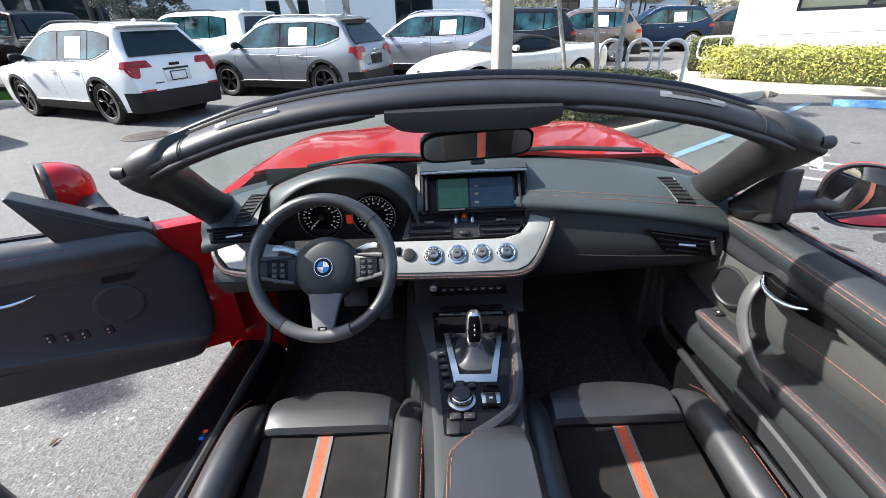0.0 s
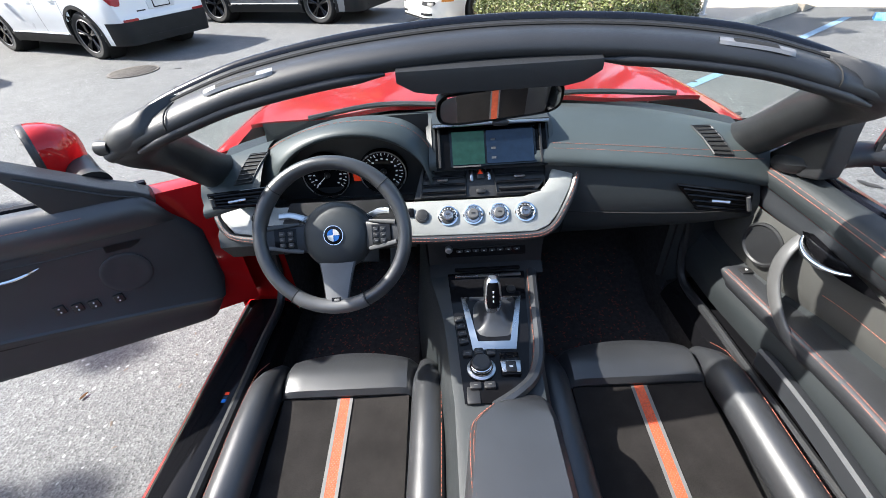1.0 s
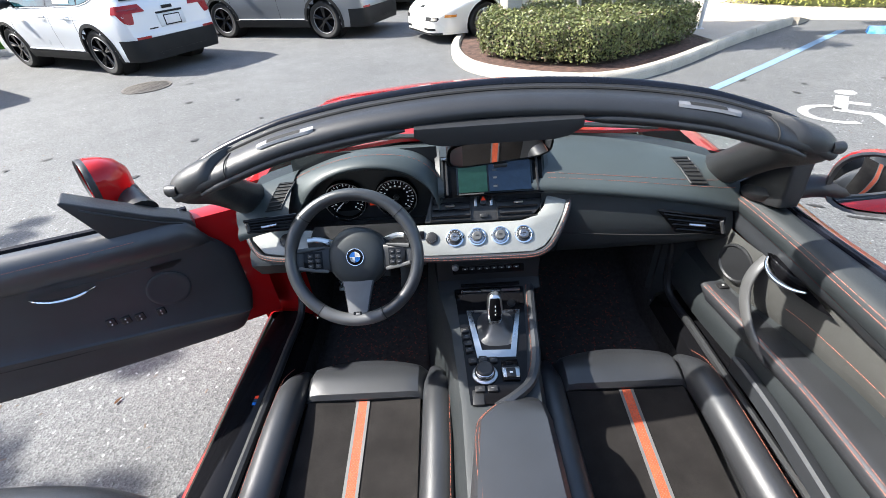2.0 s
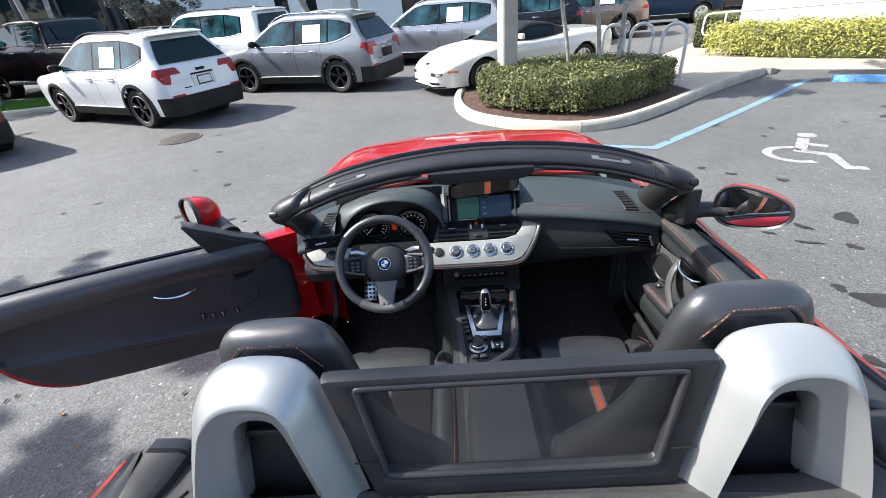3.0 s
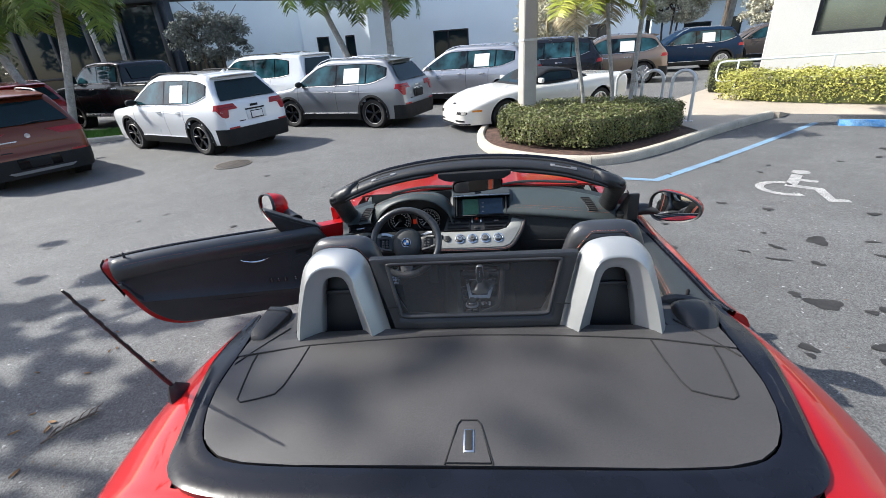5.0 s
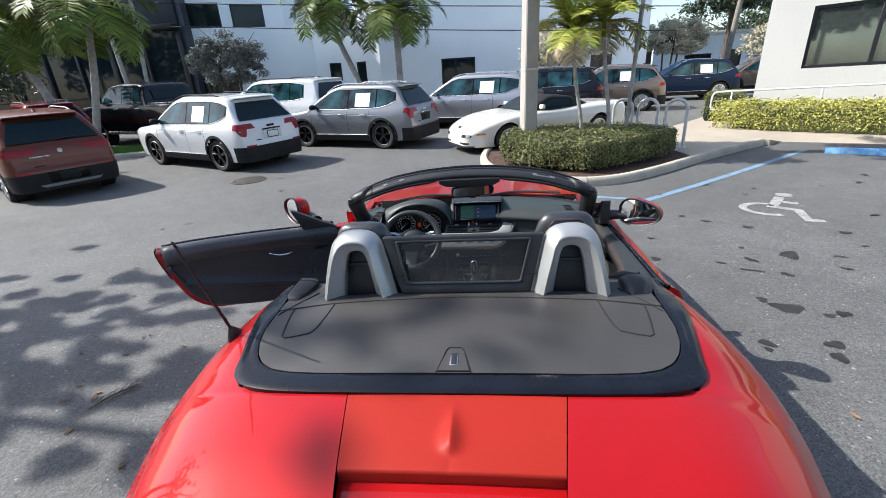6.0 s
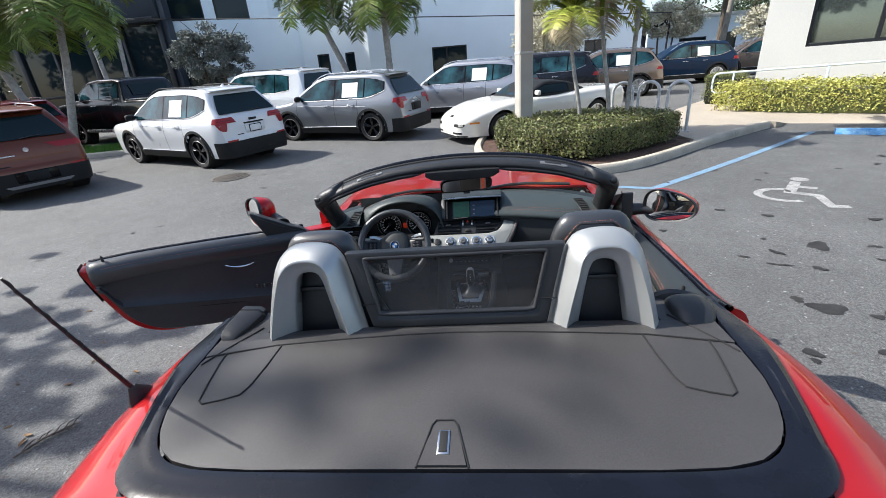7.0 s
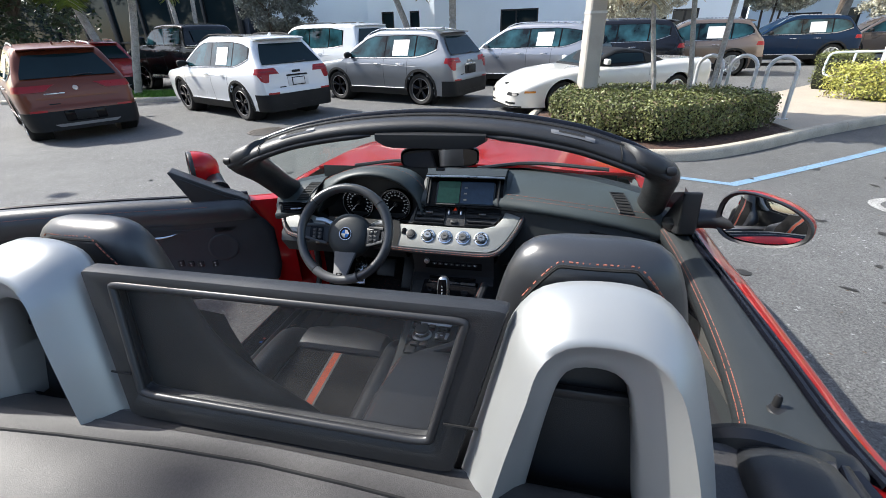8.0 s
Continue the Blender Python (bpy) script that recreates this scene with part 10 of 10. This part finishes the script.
def seat(s):
    cx = s * 0.392

    def cush_z(y):
        return smooth_table([(-0.52, 0.330), (-0.3, 0.352), (-0.1, 0.375), (0.02, 0.388), (0.10, 0.385)], y)

    # base shell
    rows = []
    for y, k in ((0.10, 0.8), (0.06, 1.0), (-0.2, 1.0), (-0.55, 1.0)):
        rows.append([V(cx + u * 0.262 * k, y, z) for u, z in ((-1, 0.21), (-1, 0.33), (-0.5, cush_z(y) - 0.03), (0.5, cush_z(y) - 0.03), (1, 0.33), (1, 0.21))])
    sb = part("seat", bm_loft(rows, caps=True), PLASTIC, car, "black leather and suede sports seat with an orange stripe")
    # suede centre
    ys = [-0.035 - 0.03 * i for i in range(17)]
    rows = [[V(cx + u * 0.172, y, cush_z(y) + 0.004 - 0.006 * math.cos(u * 1.4)) for u in [k / 8 for k in range(-8, 9)]] for y in ys]
    part("cushion_centre", bm_loft(rows), SUEDE, sb, "dark suede cushion centre")
    # stripe with piping
    sx = cx + 0.003 * s
    for u0, u1, m_, h in ((-0.0135, 0.0135, ORANGE, 0.0045), (-0.020, -0.0135, PIPING, 0.0050), (0.0135, 0.020, PIPING, 0.0050)):
        part("stripe" if m_ is ORANGE else "piping", bm_loft([[V(sx + u, y, cush_z(y) + h - 0.0035) for u in (u0 - 0.001, u0, u1, u1 + 0.001)] for y in ys]), m_, sb, "perforated orange stripe" if m_ is ORANGE else "")
    dots = bmesh.new()
    for i in range(110):
        y = -0.04 - 0.0043 * i
        for j in (-1, 0, 1):
            p = V(sx + j * 0.008 + (0.004 if i % 2 else 0), y, cush_z(y) + 0.0016)
            dots.faces.new([dots.verts.new(p + V(dx, dy, 0)) for dx, dy in ((-0.0011, 0), (0, -0.0011), (0.0011, 0), (0, 0.0011))])
    o = part("perforation", dots, PIPING, sb)
    o["kind"] = "stuff"
    # thigh pad
    rows = []
    for k in range(17):
        u = -1 + 2 * k / 16
        x = cx + u * 0.190
        e = 1 - max(0, abs(u) - 0.86) / 0.14 * 0.45
        fr = 0.118 - 0.035 * u * u
        sec = [(-0.033, 0.380), (-0.036, 0.395), (-0.026, 0.410), (0.01, 0.421), (0.05, 0.422), (fr - 0.02, 0.410), (fr, 0.385), (fr + 0.004, 0.34)]
        rows.append([V(x, y, 0.34 + (z - 0.34) * e) for y, z in sec])
    part("thigh_pad", bm_loft(rows, caps=True), LEATHER, sb, "leather thigh support pad")
    # side bolsters
    for e in (-1, 1):
        pts = [(0.215, 0.085, 0.375), (0.225, 0.03, 0.398), (0.228, -0.10, 0.408), (0.228, -0.25, 0.402), (0.226, -0.42, 0.400), (0.222, -0.54, 0.42)]
        path = spline([(cx + e * x, y, z) for x, y, z in pts], 22)
        rows = []
        for i, p in enumerate(path):
            k = min(1, 0.45 + i / 6)
            rows.append([p + V(u * 0.047 * k, 0, w * 0.052 * k - 0.012) for u, w in [(math.cos(2 * math.pi * j / 18), math.sin(2 * math.pi * j / 18)) for j in range(18)]])
        part("bolster", bm_loft(rows, closed=True, caps=True), LEATHER, sb, "leather side bolster")
        stitches([p + V(e * 0.034, 0, 0.024) for p in path], sb, 0.010)
    # backrest
    prof = [  # height, front y, half-width, depth
        (0.33, -0.50, 0.200, 0.10), (0.42, -0.515, 0.235, 0.12), (0.55, -0.535, 0.258, 0.13), (0.68, -0.555, 0.265, 0.13), (0.80, -0.588, 0.225, 0.120), (0.90, -0.616, 0.172, 0.108), (0.98, -0.636, 0.144, 0.098), (1.05, -0.645, 0.130, 0.092), (1.10, -0.650, 0.123, 0.090), (1.145, -0.652, 0.113, 0.088), (1.175, -0.656, 0.103, 0.082), (1.197, -0.664, 0.090, 0.066), (1.210, -0.674, 0.072, 0.042), (1.215, -0.684, 0.045, 0.016)]
    low = 0.014 if s < 0 else 0.0
    prof = [(h - low * max(0, min(1, (h - 0.6) / 0.5)), y, w, d) for h, y, w, d in prof]
    rows = []
    for i in range(31):
        z = 0.33 + (0.884 - low) * (1 - (1 - i / 30) ** 1.5)
        yf = smooth_table([(p[0], p[1]) for p in prof], z)
        hw = smooth_table([(p[0], p[2]) for p in prof], z)
        dp = smooth_table([(p[0], p[3]) for p in prof], z)
        row = []
        for j in range(28):
            a = 2 * math.pi * j / 28
            c, q = math.cos(a), math.sin(a)
            u, w = math.copysign(abs(c) ** 0.8, c), math.copysign(abs(q) ** 0.8, q)
            wing = 0.045 * max(0, abs(u) - 0.62) / 0.38 * max(0, min(1, (0.84 - z) / 0.2)) if w > -0.2 else 0
            row.append(V(cx + u * hw, yf - dp / 2 + w * dp / 2 + wing, z))
        rows.append(row)
    part("backrest", bm_loft(rows, closed=True, caps=True), LEATHER, sb, "black leather backrest with built-in headrest", angle=60)
    # suede front of the backrest with its stripe
    def back(u, z, lift):
        yf = smooth_table([(p[0], p[1]) for p in prof], z)
        return V(cx + u, yf + lift - 0.010 * (u / 0.16) ** 2, z)
    zs = [0.40 + 0.035 * i for i in range(18)]
    part("backrest_centre", bm_loft([[back(u * 0.155, z, 0.004) for u in [k / 6 for k in range(-6, 7)]] for z in zs]), SUEDE, sb)
    for u0, u1, m_, h in ((-0.0135, 0.0135, ORANGE, 0.0065), (-0.020, -0.0135, PIPING, 0.0070), (0.0135, 0.020, PIPING, 0.0070)):
        part("stripe" if m_ is ORANGE else "piping", bm_loft([[back(u, z, h) for u in (u0, u1)] for z in zs]), m_, sb)
    # stitched seam over the back of the headrest
    seam = []
    for k in range(25):
        t = -1 + 2 * k / 24
        z = 1.196 - low - 0.050 * max(0, (abs(t) - 0.55) / 0.45) ** 1.5
        yf = smooth_table([(p[0], p[1]) for p in prof], z)
        hw = smooth_table([(p[0], p[2]) for p in prof], z)
        dp = smooth_table([(p[0], p[3]) for p in prof], z)
        c = max(-0.999, min(0.999, abs(t) * 0.68))
        w = (1 - c * c) ** 0.4
        seam.append(V(cx + math.copysign(abs(c) ** 0.8, t) * hw, yf - dp / 2 - w * dp / 2 - 0.0022, z))
    stitches([p + V(0, -0.0048, 0.0044) for p in seam], sb, 0.0075, 0.0012, 0.0054)
    part("headrest_seam", bm_tube([p + V(0, -0.0005, -0.004) for p in seam], 0.0024, 5), SEAM, sb)
    for e in (-1, 1):
        part("recline_knuckle", bm_lathe([(e * 0.0, 0.05), (e * 0.018, 0.045), (e * 0.02, 0.0)], "x", 20, (cx + e * 0.262, -0.50, 0.36)), PLASTIC, sb)
    return sb


for s in (-1, 1):
    seat(s)


# ---- Posts, racks, palms, trees, wires ----
def lamp_post():
    x, y = 0.93, 7.45
    ob = root("concrete_post", pose(x, y, ground_z(x, y), 0, 0, 18), "square pale concrete lamp post in the planted island", "post")
    part("shaft", bm_loft([[V(a * w, b * w, z) for a, b in ((-1, -0.85), (-0.85, -1), (0.85, -1), (1, -0.85), (1, 0.85), (0.85, 1), (-0.85, 1), (-1, 0.85))] for z, w in ((-0.1, 0.15), (2.0, 0.143), (5.0, 0.13), (9.0, 0.11))], closed=True, caps=True), POLE_CONC, ob)
    part("band", bm_loft([[V(a * w, b * w, z) for a, b in ((-1, -1), (1, -1), (1, 1), (-1, 1))] for z, w in ((1.80, 0.147), (1.81, 0.149), (1.83, 0.149), (1.84, 0.147))], closed=True), GALV, ob)
    part("lamp_arm", bm_tube([V(0, 0, 8.9), V(0.5, 0, 9.1), V(1.2, 0, 9.1)], 0.04, 8), GALV, ob)
    part("lamp_head", bm_box((0.6, 0.3, 0.12), (1.4, 0, 9.08), 0.03), GALV, ob)


lamp_post()


def rack(x, y, rot):
    ob = root("bike_rack", pose(x, y, ground_z(x, y) + 0.12, 0, 0, rot), "galvanised steel hoop bike rack on the walkway", "bike rack", "bike racks")
    r = 0.20
    pts = [V(-r, 0, -0.02), V(-r, 0, 0.3), V(-r, 0, 0.74)] + [V(-r * math.cos(math.pi * k / 12), 0, 0.76 + r * math.sin(math.pi * k / 12)) for k in range(13)] + [V(r, 0, 0.74), V(r, 0, 0.3), V(r, 0, -0.02)]
    part("hoop", bm_tube(pts, 0.032, 12), GALV, ob)
    for s in (-1, 1):
        part("foot_plate", bm_box((0.14, 0.10, 0.012), (s * r, 0, 0.004), 0.004), GALV, ob)


rack(3.98, 7.42, 150)
rack(3.55, 7.85, 150)
rack(3.08, 8.05, 150)


def frond_mesh(name, length, droop, n, leaf_len, material, seed, dry=False):
    """A palm frond along +x: a drooping rib with two rows of narrow leaflets."""
    r = random.Random(seed)
    bm = bmesh.new()
    pts = []
    for k in range(13):
        t = k / 12
        a = radians(55) - radians(55 + droop) * t
        pts.append(V(0, 0, 0) if k == 0 else pts[-1] + V(math.cos(a), 0, math.sin(a)) * (length / 12))
    tube = bm_tube(pts, [0.022 * (1 - 0.85 * k / 12) for k in range(13)], 5)
    me = bpy.data.meshes.new("t")
    tube.to_mesh(me)
    tube.free()
    bm.from_mesh(me)
    bpy.data.meshes.remove(me)
    for i in range(n):
        t = 0.10 + 0.90 * i / n
        f = t * 12
        k = min(11, int(f))
        p = pts[k].lerp(pts[k + 1], f - k)
        d = (pts[k + 1] - pts[k]).normalized()
        for s in (-1, 1):
            ll = leaf_len * (0.45 + 0.55 * math.sin(math.pi * min(1, 0.12 + t * 0.88))) * r.uniform(0.85, 1.1)
            out = (V(0, s, 0) * r.uniform(0.75, 0.95) + d * r.uniform(0.45, 0.75) + V(0, 0, r.uniform(-0.05, 0.35))).normalized()
            dn = V(0, 0, -1) * r.uniform(0.25, 0.6) * (1.6 if dry else 1)
            q1 = p + out * ll * 0.5 + dn * ll * 0.10
            q2 = p + out * ll + dn * ll * 0.55
            w = (d - out * d.dot(out)).normalized() * (0.018 if not dry else 0.013)
            v = [bm.verts.new(c) for c in (p - w * 0.5, p + w * 0.5, q1 + w, q1 - w, q2)]
            bm.faces.new((v[0], v[1], v[2], v[3]))
            bm.faces.new((v[3], v[2], v[4]))
    return finish(name, bm, material)


FROND = [frond_mesh("frond", 1.5, 55 + 12 * i, 46, 0.52, LEAF_PALM, 60 + i) for i in range(3)]
FROND_YOUNG = [frond_mesh("young_frond", 1.30, 2 + 18 * i, 46, 0.44, LEAF_PALM_YOUNG, 60 + i) for i in range(3)]
FROND_DRY = frond_mesh("dry_frond", 0.95, 85, 26, 0.40, LEAF_PALM_DRY, 70, True)


def palm(x, y, path, r0, r1, nf, scale, seed, label, dry=3, tilts=(-8, 38), dry_side=None):
    """path: the trunk's points relative to its foot."""
    z = ground_z(x, y)
    ob = root("palm_tree", pose(x, y, z), label, "palm tree", "palms")
    rr = random.Random(seed)
    pp = spline(path, 22)
    part("trunk", bm_tube(pp, [(r0 + (r1 - r0) * k / 22) * (1 + 0.05 * (k % 2)) for k in range(23)], 12), BARK_PALM, ob, "grey ringed palm trunk")
    top = pp[-1]
    part("crown_shaft", bm_tube([top - V(0, 0, 0.05), top + V(0, 0, 0.22 * scale), top + V(0, 0, 0.45 * scale)], [r1 * 1.25, r1 * 1.1, r1 * 0.5], 10), LEAF_PALM, ob)
    for k in range(nf + dry):
        isdry = k >= nf
        o = new("frond", FROND_DRY if isdry else (FROND_YOUNG if r0 < 0.06 else FROND)[k % 3])
        o.parent = ob
        az = (137.5 * k) % 360 + rr.uniform(-12, 12)
        if isdry and dry_side is not None:
            az = dry_side + rr.uniform(-75, 75)
        tilt = rr.uniform(*tilts) if not isdry else rr.uniform(10, 48)
        if k % 3 == 0 and not isdry:
            tilt -= 25
        sc = scale * rr.uniform(0.85, 1.12)
        o.matrix_basis = Matrix.Translation(top + V(0, 0, 0.25 * scale)) @ Matrix.Rotation(radians(az), 4, "Z") @ Matrix.Rotation(radians(tilt), 4, "Y") @ Matrix.Scale(sc, 4)
    return ob


# island palms
palm(2.08, 7.2, [(0, 0, 0), (-0.08, 0.0, 0.75), (-0.22, 0.02, 1.5), (-0.31, 0.05, 2.18)], 0.042, 0.034, 15, 0.92, 1, "young palm in the planted island with some dry fronds", 4, (-28, 34), 195)
palm(2.60, 7.2, [(0, 0, 0), (-0.04, 0, 0.8), (-0.18, 0.0, 1.7), (-0.27, 0.02, 2.38)], 0.042, 0.034, 12, 0.85, 2, "young palm in the planted island with thin trunk", 2, (-15, 40), 20)
palm(2.92, 7.25, [(0, 0, 0), (0.04, 0.05, 0.75), (0.08, 0.05, 1.9), (0.14, 0.1, 3.2), (0.20, 0.1, 4.6)], 0.042, 0.038, 10, 0.95, 3, "slender leaning palm in the planted island", 2)
# palms by the far building
palm(-6.2, 20.3, [(0, 0, 0), (-0.5, 0, 1.8), (-1.1, 0, 3.3), (-1.45, 0, 4.5)], 0.16, 0.12, 16, 1.7, 4, "green palm with a curved trunk before the white building", 3)
palm(-4.3, 19.5, [(0, 0, 0), (0.02, 0, 2.0), (0.0, 0, 4.0)], 0.17, 0.14, 16, 1.75, 5, "tall green palm before the white building", 4)
# palms by the showroom
palm(-12.5, 10.2, [(0, 0, 0), (0.32, 0, 1.0), (0.78, 0, 2.4), (1.10, 0, 3.75)], 0.11, 0.09, 16, 1.35, 6, "palm with hanging fronds at the grass strip", 3, (5, 50))
palm(-13.6, 10.9, [(0, 0, 0), (-0.5, 0.0, 1.2), (-0.97, 0.0, 2.5), (-1.30, 0.0, 3.6)], 0.13, 0.11, 16, 1.35, 7, "leaning palm with hanging fronds by the showroom", 4, (5, 50))
palm(-17.0, 17.5, [(0, 0, 0), (-0.12, 0, 2.2), (-0.25, 0, 4.8), (-0.30, 0, 6.4)], 0.10, 0.09, 12, 1.5, 8, "slim palm before the showroom glass", 2)
palm(-16.2, 17.5, [(0, 0, 0), (0.14, 0, 2.2), (0.35, 0, 4.2), (0.48, 0, 6.2)], 0.09, 0.08, 12, 1.4, 9, "thin straight palm before the showroom glass", 2)


def leafy_tree(name, x, y, height, crown, n, leaf, material, seed, label, base_z=None, trunk_r=0.12, stems=1, clumps=42, clump=1.0, dome=False):
    """A tree: tapered trunk, limbs, and a crown of many small leaves gathered in clumps."""
    rr = random.Random(seed)
    z = ground_z(x, y) if base_z is None else base_z
    ob = root(name, pose(x, y, z), label, "tree")
    tips = []
    for s in range(stems):
        a0 = 6.28 * s / max(1, stems) + rr.uniform(0, 1)
        base = V(math.cos(a0), math.sin(a0), 0) * (0.15 if stems > 1 else 0)
        fork = base + V(math.cos(a0) * 0.3, math.sin(a0) * 0.3, (height - crown[2]) * 0.9)
        part("trunk", bm_tube(spline([base, (base + fork) / 2 + V(rr.uniform(-0.1, 0.1), rr.uniform(-0.1, 0.1), 0), fork], 8), [trunk_r * (1 - 0.05 * k) for k in range(9)], 8), BARK, ob)
        for k in range(6):
            a = a0 + 6.28 * k / 6 + rr.uniform(-0.4, 0.4)
            t = fork + V(math.cos(a) * crown[0] * rr.uniform(0.4, 0.8), math.sin(a) * crown[1] * rr.uniform(0.4, 0.8), crown[2] * rr.uniform(0.5, 1.5))
            part("limb", bm_tube(spline([fork, fork.lerp(t, 0.5) + V(0, 0, 0.15), t], 6), [trunk_r * 0.55 * (1 - 0.13 * j) for j in range(7)], 6), BARK, ob)
            tips.append(t)
    c = V(0, 0, height - crown[2])
    puffs = [(c + V(rr.gauss(0, 0.45) * crown[0], rr.gauss(0, 0.45) * crown[1], rr.gauss(0.1, 0.42) * crown[2]), rr.uniform(0.22, 0.42) * clump) for _ in range(clumps)] + [(t, 0.35 * clump) for t in tips]
    if dome:
        # a full rounded crown: clumps fill an ellipsoid with a flatter underside
        puffs = []
        for k in range(clumps):
            d = V(rr.gauss(0, 1), rr.gauss(0, 1), rr.gauss(0.25, 1)).normalized() * rr.uniform(0.45, 0.92)
            puffs.append((c + V(d.x * crown[0], d.y * crown[1], max(d.z, -0.55) * crown[2]), rr.uniform(0.14, 0.26) * clump))
    bm = bmesh.new()
    for k in range(n):
        p, rad = puffs[rr.randrange(len(puffs))]
        d = V(rr.gauss(0, 1), rr.gauss(0, 1), rr.gauss(0, 1)).normalized() * rad * (rr.random() ** 0.45)
        q = p + V(d.x * crown[0], d.y * crown[1], d.z * crown[2])
        leaf_quads(bm, q, d + V(0, 0, 0.5) + V(rr.gauss(0, 0.4), rr.gauss(0, 0.4), rr.gauss(0, 0.4)), leaf * rr.uniform(0.7, 1.3), rr)
    o = part("crown", bm, material, ob)
    o["kind"] = "stuff"
    return ob


leafy_tree("round_tree", 10.6, 26.0, 4.1, (2.0, 1.8, 1.15), 15000, 0.13, LEAF_GREY, 21, "round silvery-leaved tree with several thin stems", stems=3, trunk_r=0.07, clumps=120, dome=True)
leafy_tree("round_tree", 3.45, 20.8, 3.7, (2.05, 1.6, 1.2), 13000, 0.11, LEAF_GREY, 22, "silvery-leaved tree behind the parked cars", stems=3, trunk_r=0.07, clumps=110, dome=True)
leafy_tree("round_tree", 18.2, 30.0, 3.9, (2.0, 1.8, 1.2), 9000, 0.15, LEAF_GREY, 23, "silvery-leaved tree far off", stems=2, trunk_r=0.08, clumps=100, dome=True)
leafy_tree("shade_tree", 16.8, 33.0, 8.4, (3.6, 3.2, 2.0), 16000, 0.22, LEAF_TREE, 24, "large dark green shade tree behind the car park", trunk_r=0.28, clumps=90, dome=True)
leafy_tree("magnolia_tree", -13.6, 20.4, 4.35, (2.25, 1.4, 1.5), 17000, 0.13, LEAF_DUSK, 25, "dense dark-leaved tree against the white wall", trunk_r=0.09, stems=2, clumps=130, clump=0.8, dome=True)
leafy_tree("far_tree", 26.0, 48.0, 6.0, (7.0, 4.0, 2.2), 9000, 0.4, LEAF_TREE, 26, "hazy green trees on the skyline", trunk_r=0.2)
leafy_tree("street_tree", -21.0, 13.0, 5.0, (3.0, 2.4, 2.2), 9000, 0.2, LEAF_TREE, 27, "dark green tree by the showroom", trunk_r=0.14)
# the tree beside the car park whose crown shades the ground near the car
leafy_tree("oak_tree", -9.15, 0.30, 6.3, (2.4, 1.8, 1.0), 12000, 0.13, LEAF_TREE, 28, "spreading green tree that dapples the asphalt with shade", trunk_r=0.12, clumps=200, clump=0.19)
# second tree out of view, added to throw soft streaks on the roof cover
leafy_tree("oak_tree", -9.1, -0.28, 10.0, (1.5, 0.6, 1.0), 80, 0.24, LEAF_TREE, 29, "unseen tall thin-leaved tree added to dapple the roof cover", trunk_r=0.07)

# trees out of view, added so that paint and glass reflect dark foliage
for i, (x, y) in enumerate(((-30, -20), (-19, -25), (-8, -23), (3, -26), (14, -24), (25, -22), (-34, -8), (-44, -18), (-52, -8), (-42, -30), (-58, 3), (-56, -24))):
    leafy_tree("reflection_tree", x, y, (6.0 if -10 < x < 16 else 9.5) + (i % 3), (5.2, 3.6, 2.4 if -10 < x < 16 else 4.0), 2600, 0.75, LEAF_TREE, 90 + i, "unseen dark green tree added for reflections", trunk_r=0.25)


def wires():
    for k, (z0, z1) in enumerate(((7.20, 4.45), (6.22, 3.47))):
        ob = root("overhead_wire", pose(0, 0, 0), "black overhead cable strung across the car park", "cable", "overhead wires")
        pts = []
        for i in range(41):
            t = i / 40
            pts.append(V(-30 + 38.5 * t, 18.0 + 2.0 * t, z0 + (z1 - z0) * t - 0.15 * math.sin(math.pi * t)))
        part("cable", bm_tube(pts, 0.022, 6), CABLE, ob)
    up = root("utility_pole", pose(14.33, 27.5, 0.5, 0, 4, 0), "weathered leaning wooden utility pole", "pole")
    part("shaft", bm_tube([V(0, 0, -0.3), V(0, 0, 4), V(0, 0, 9)], [0.16, 0.145, 0.12], 12), WOODPOLE, up)


wires()
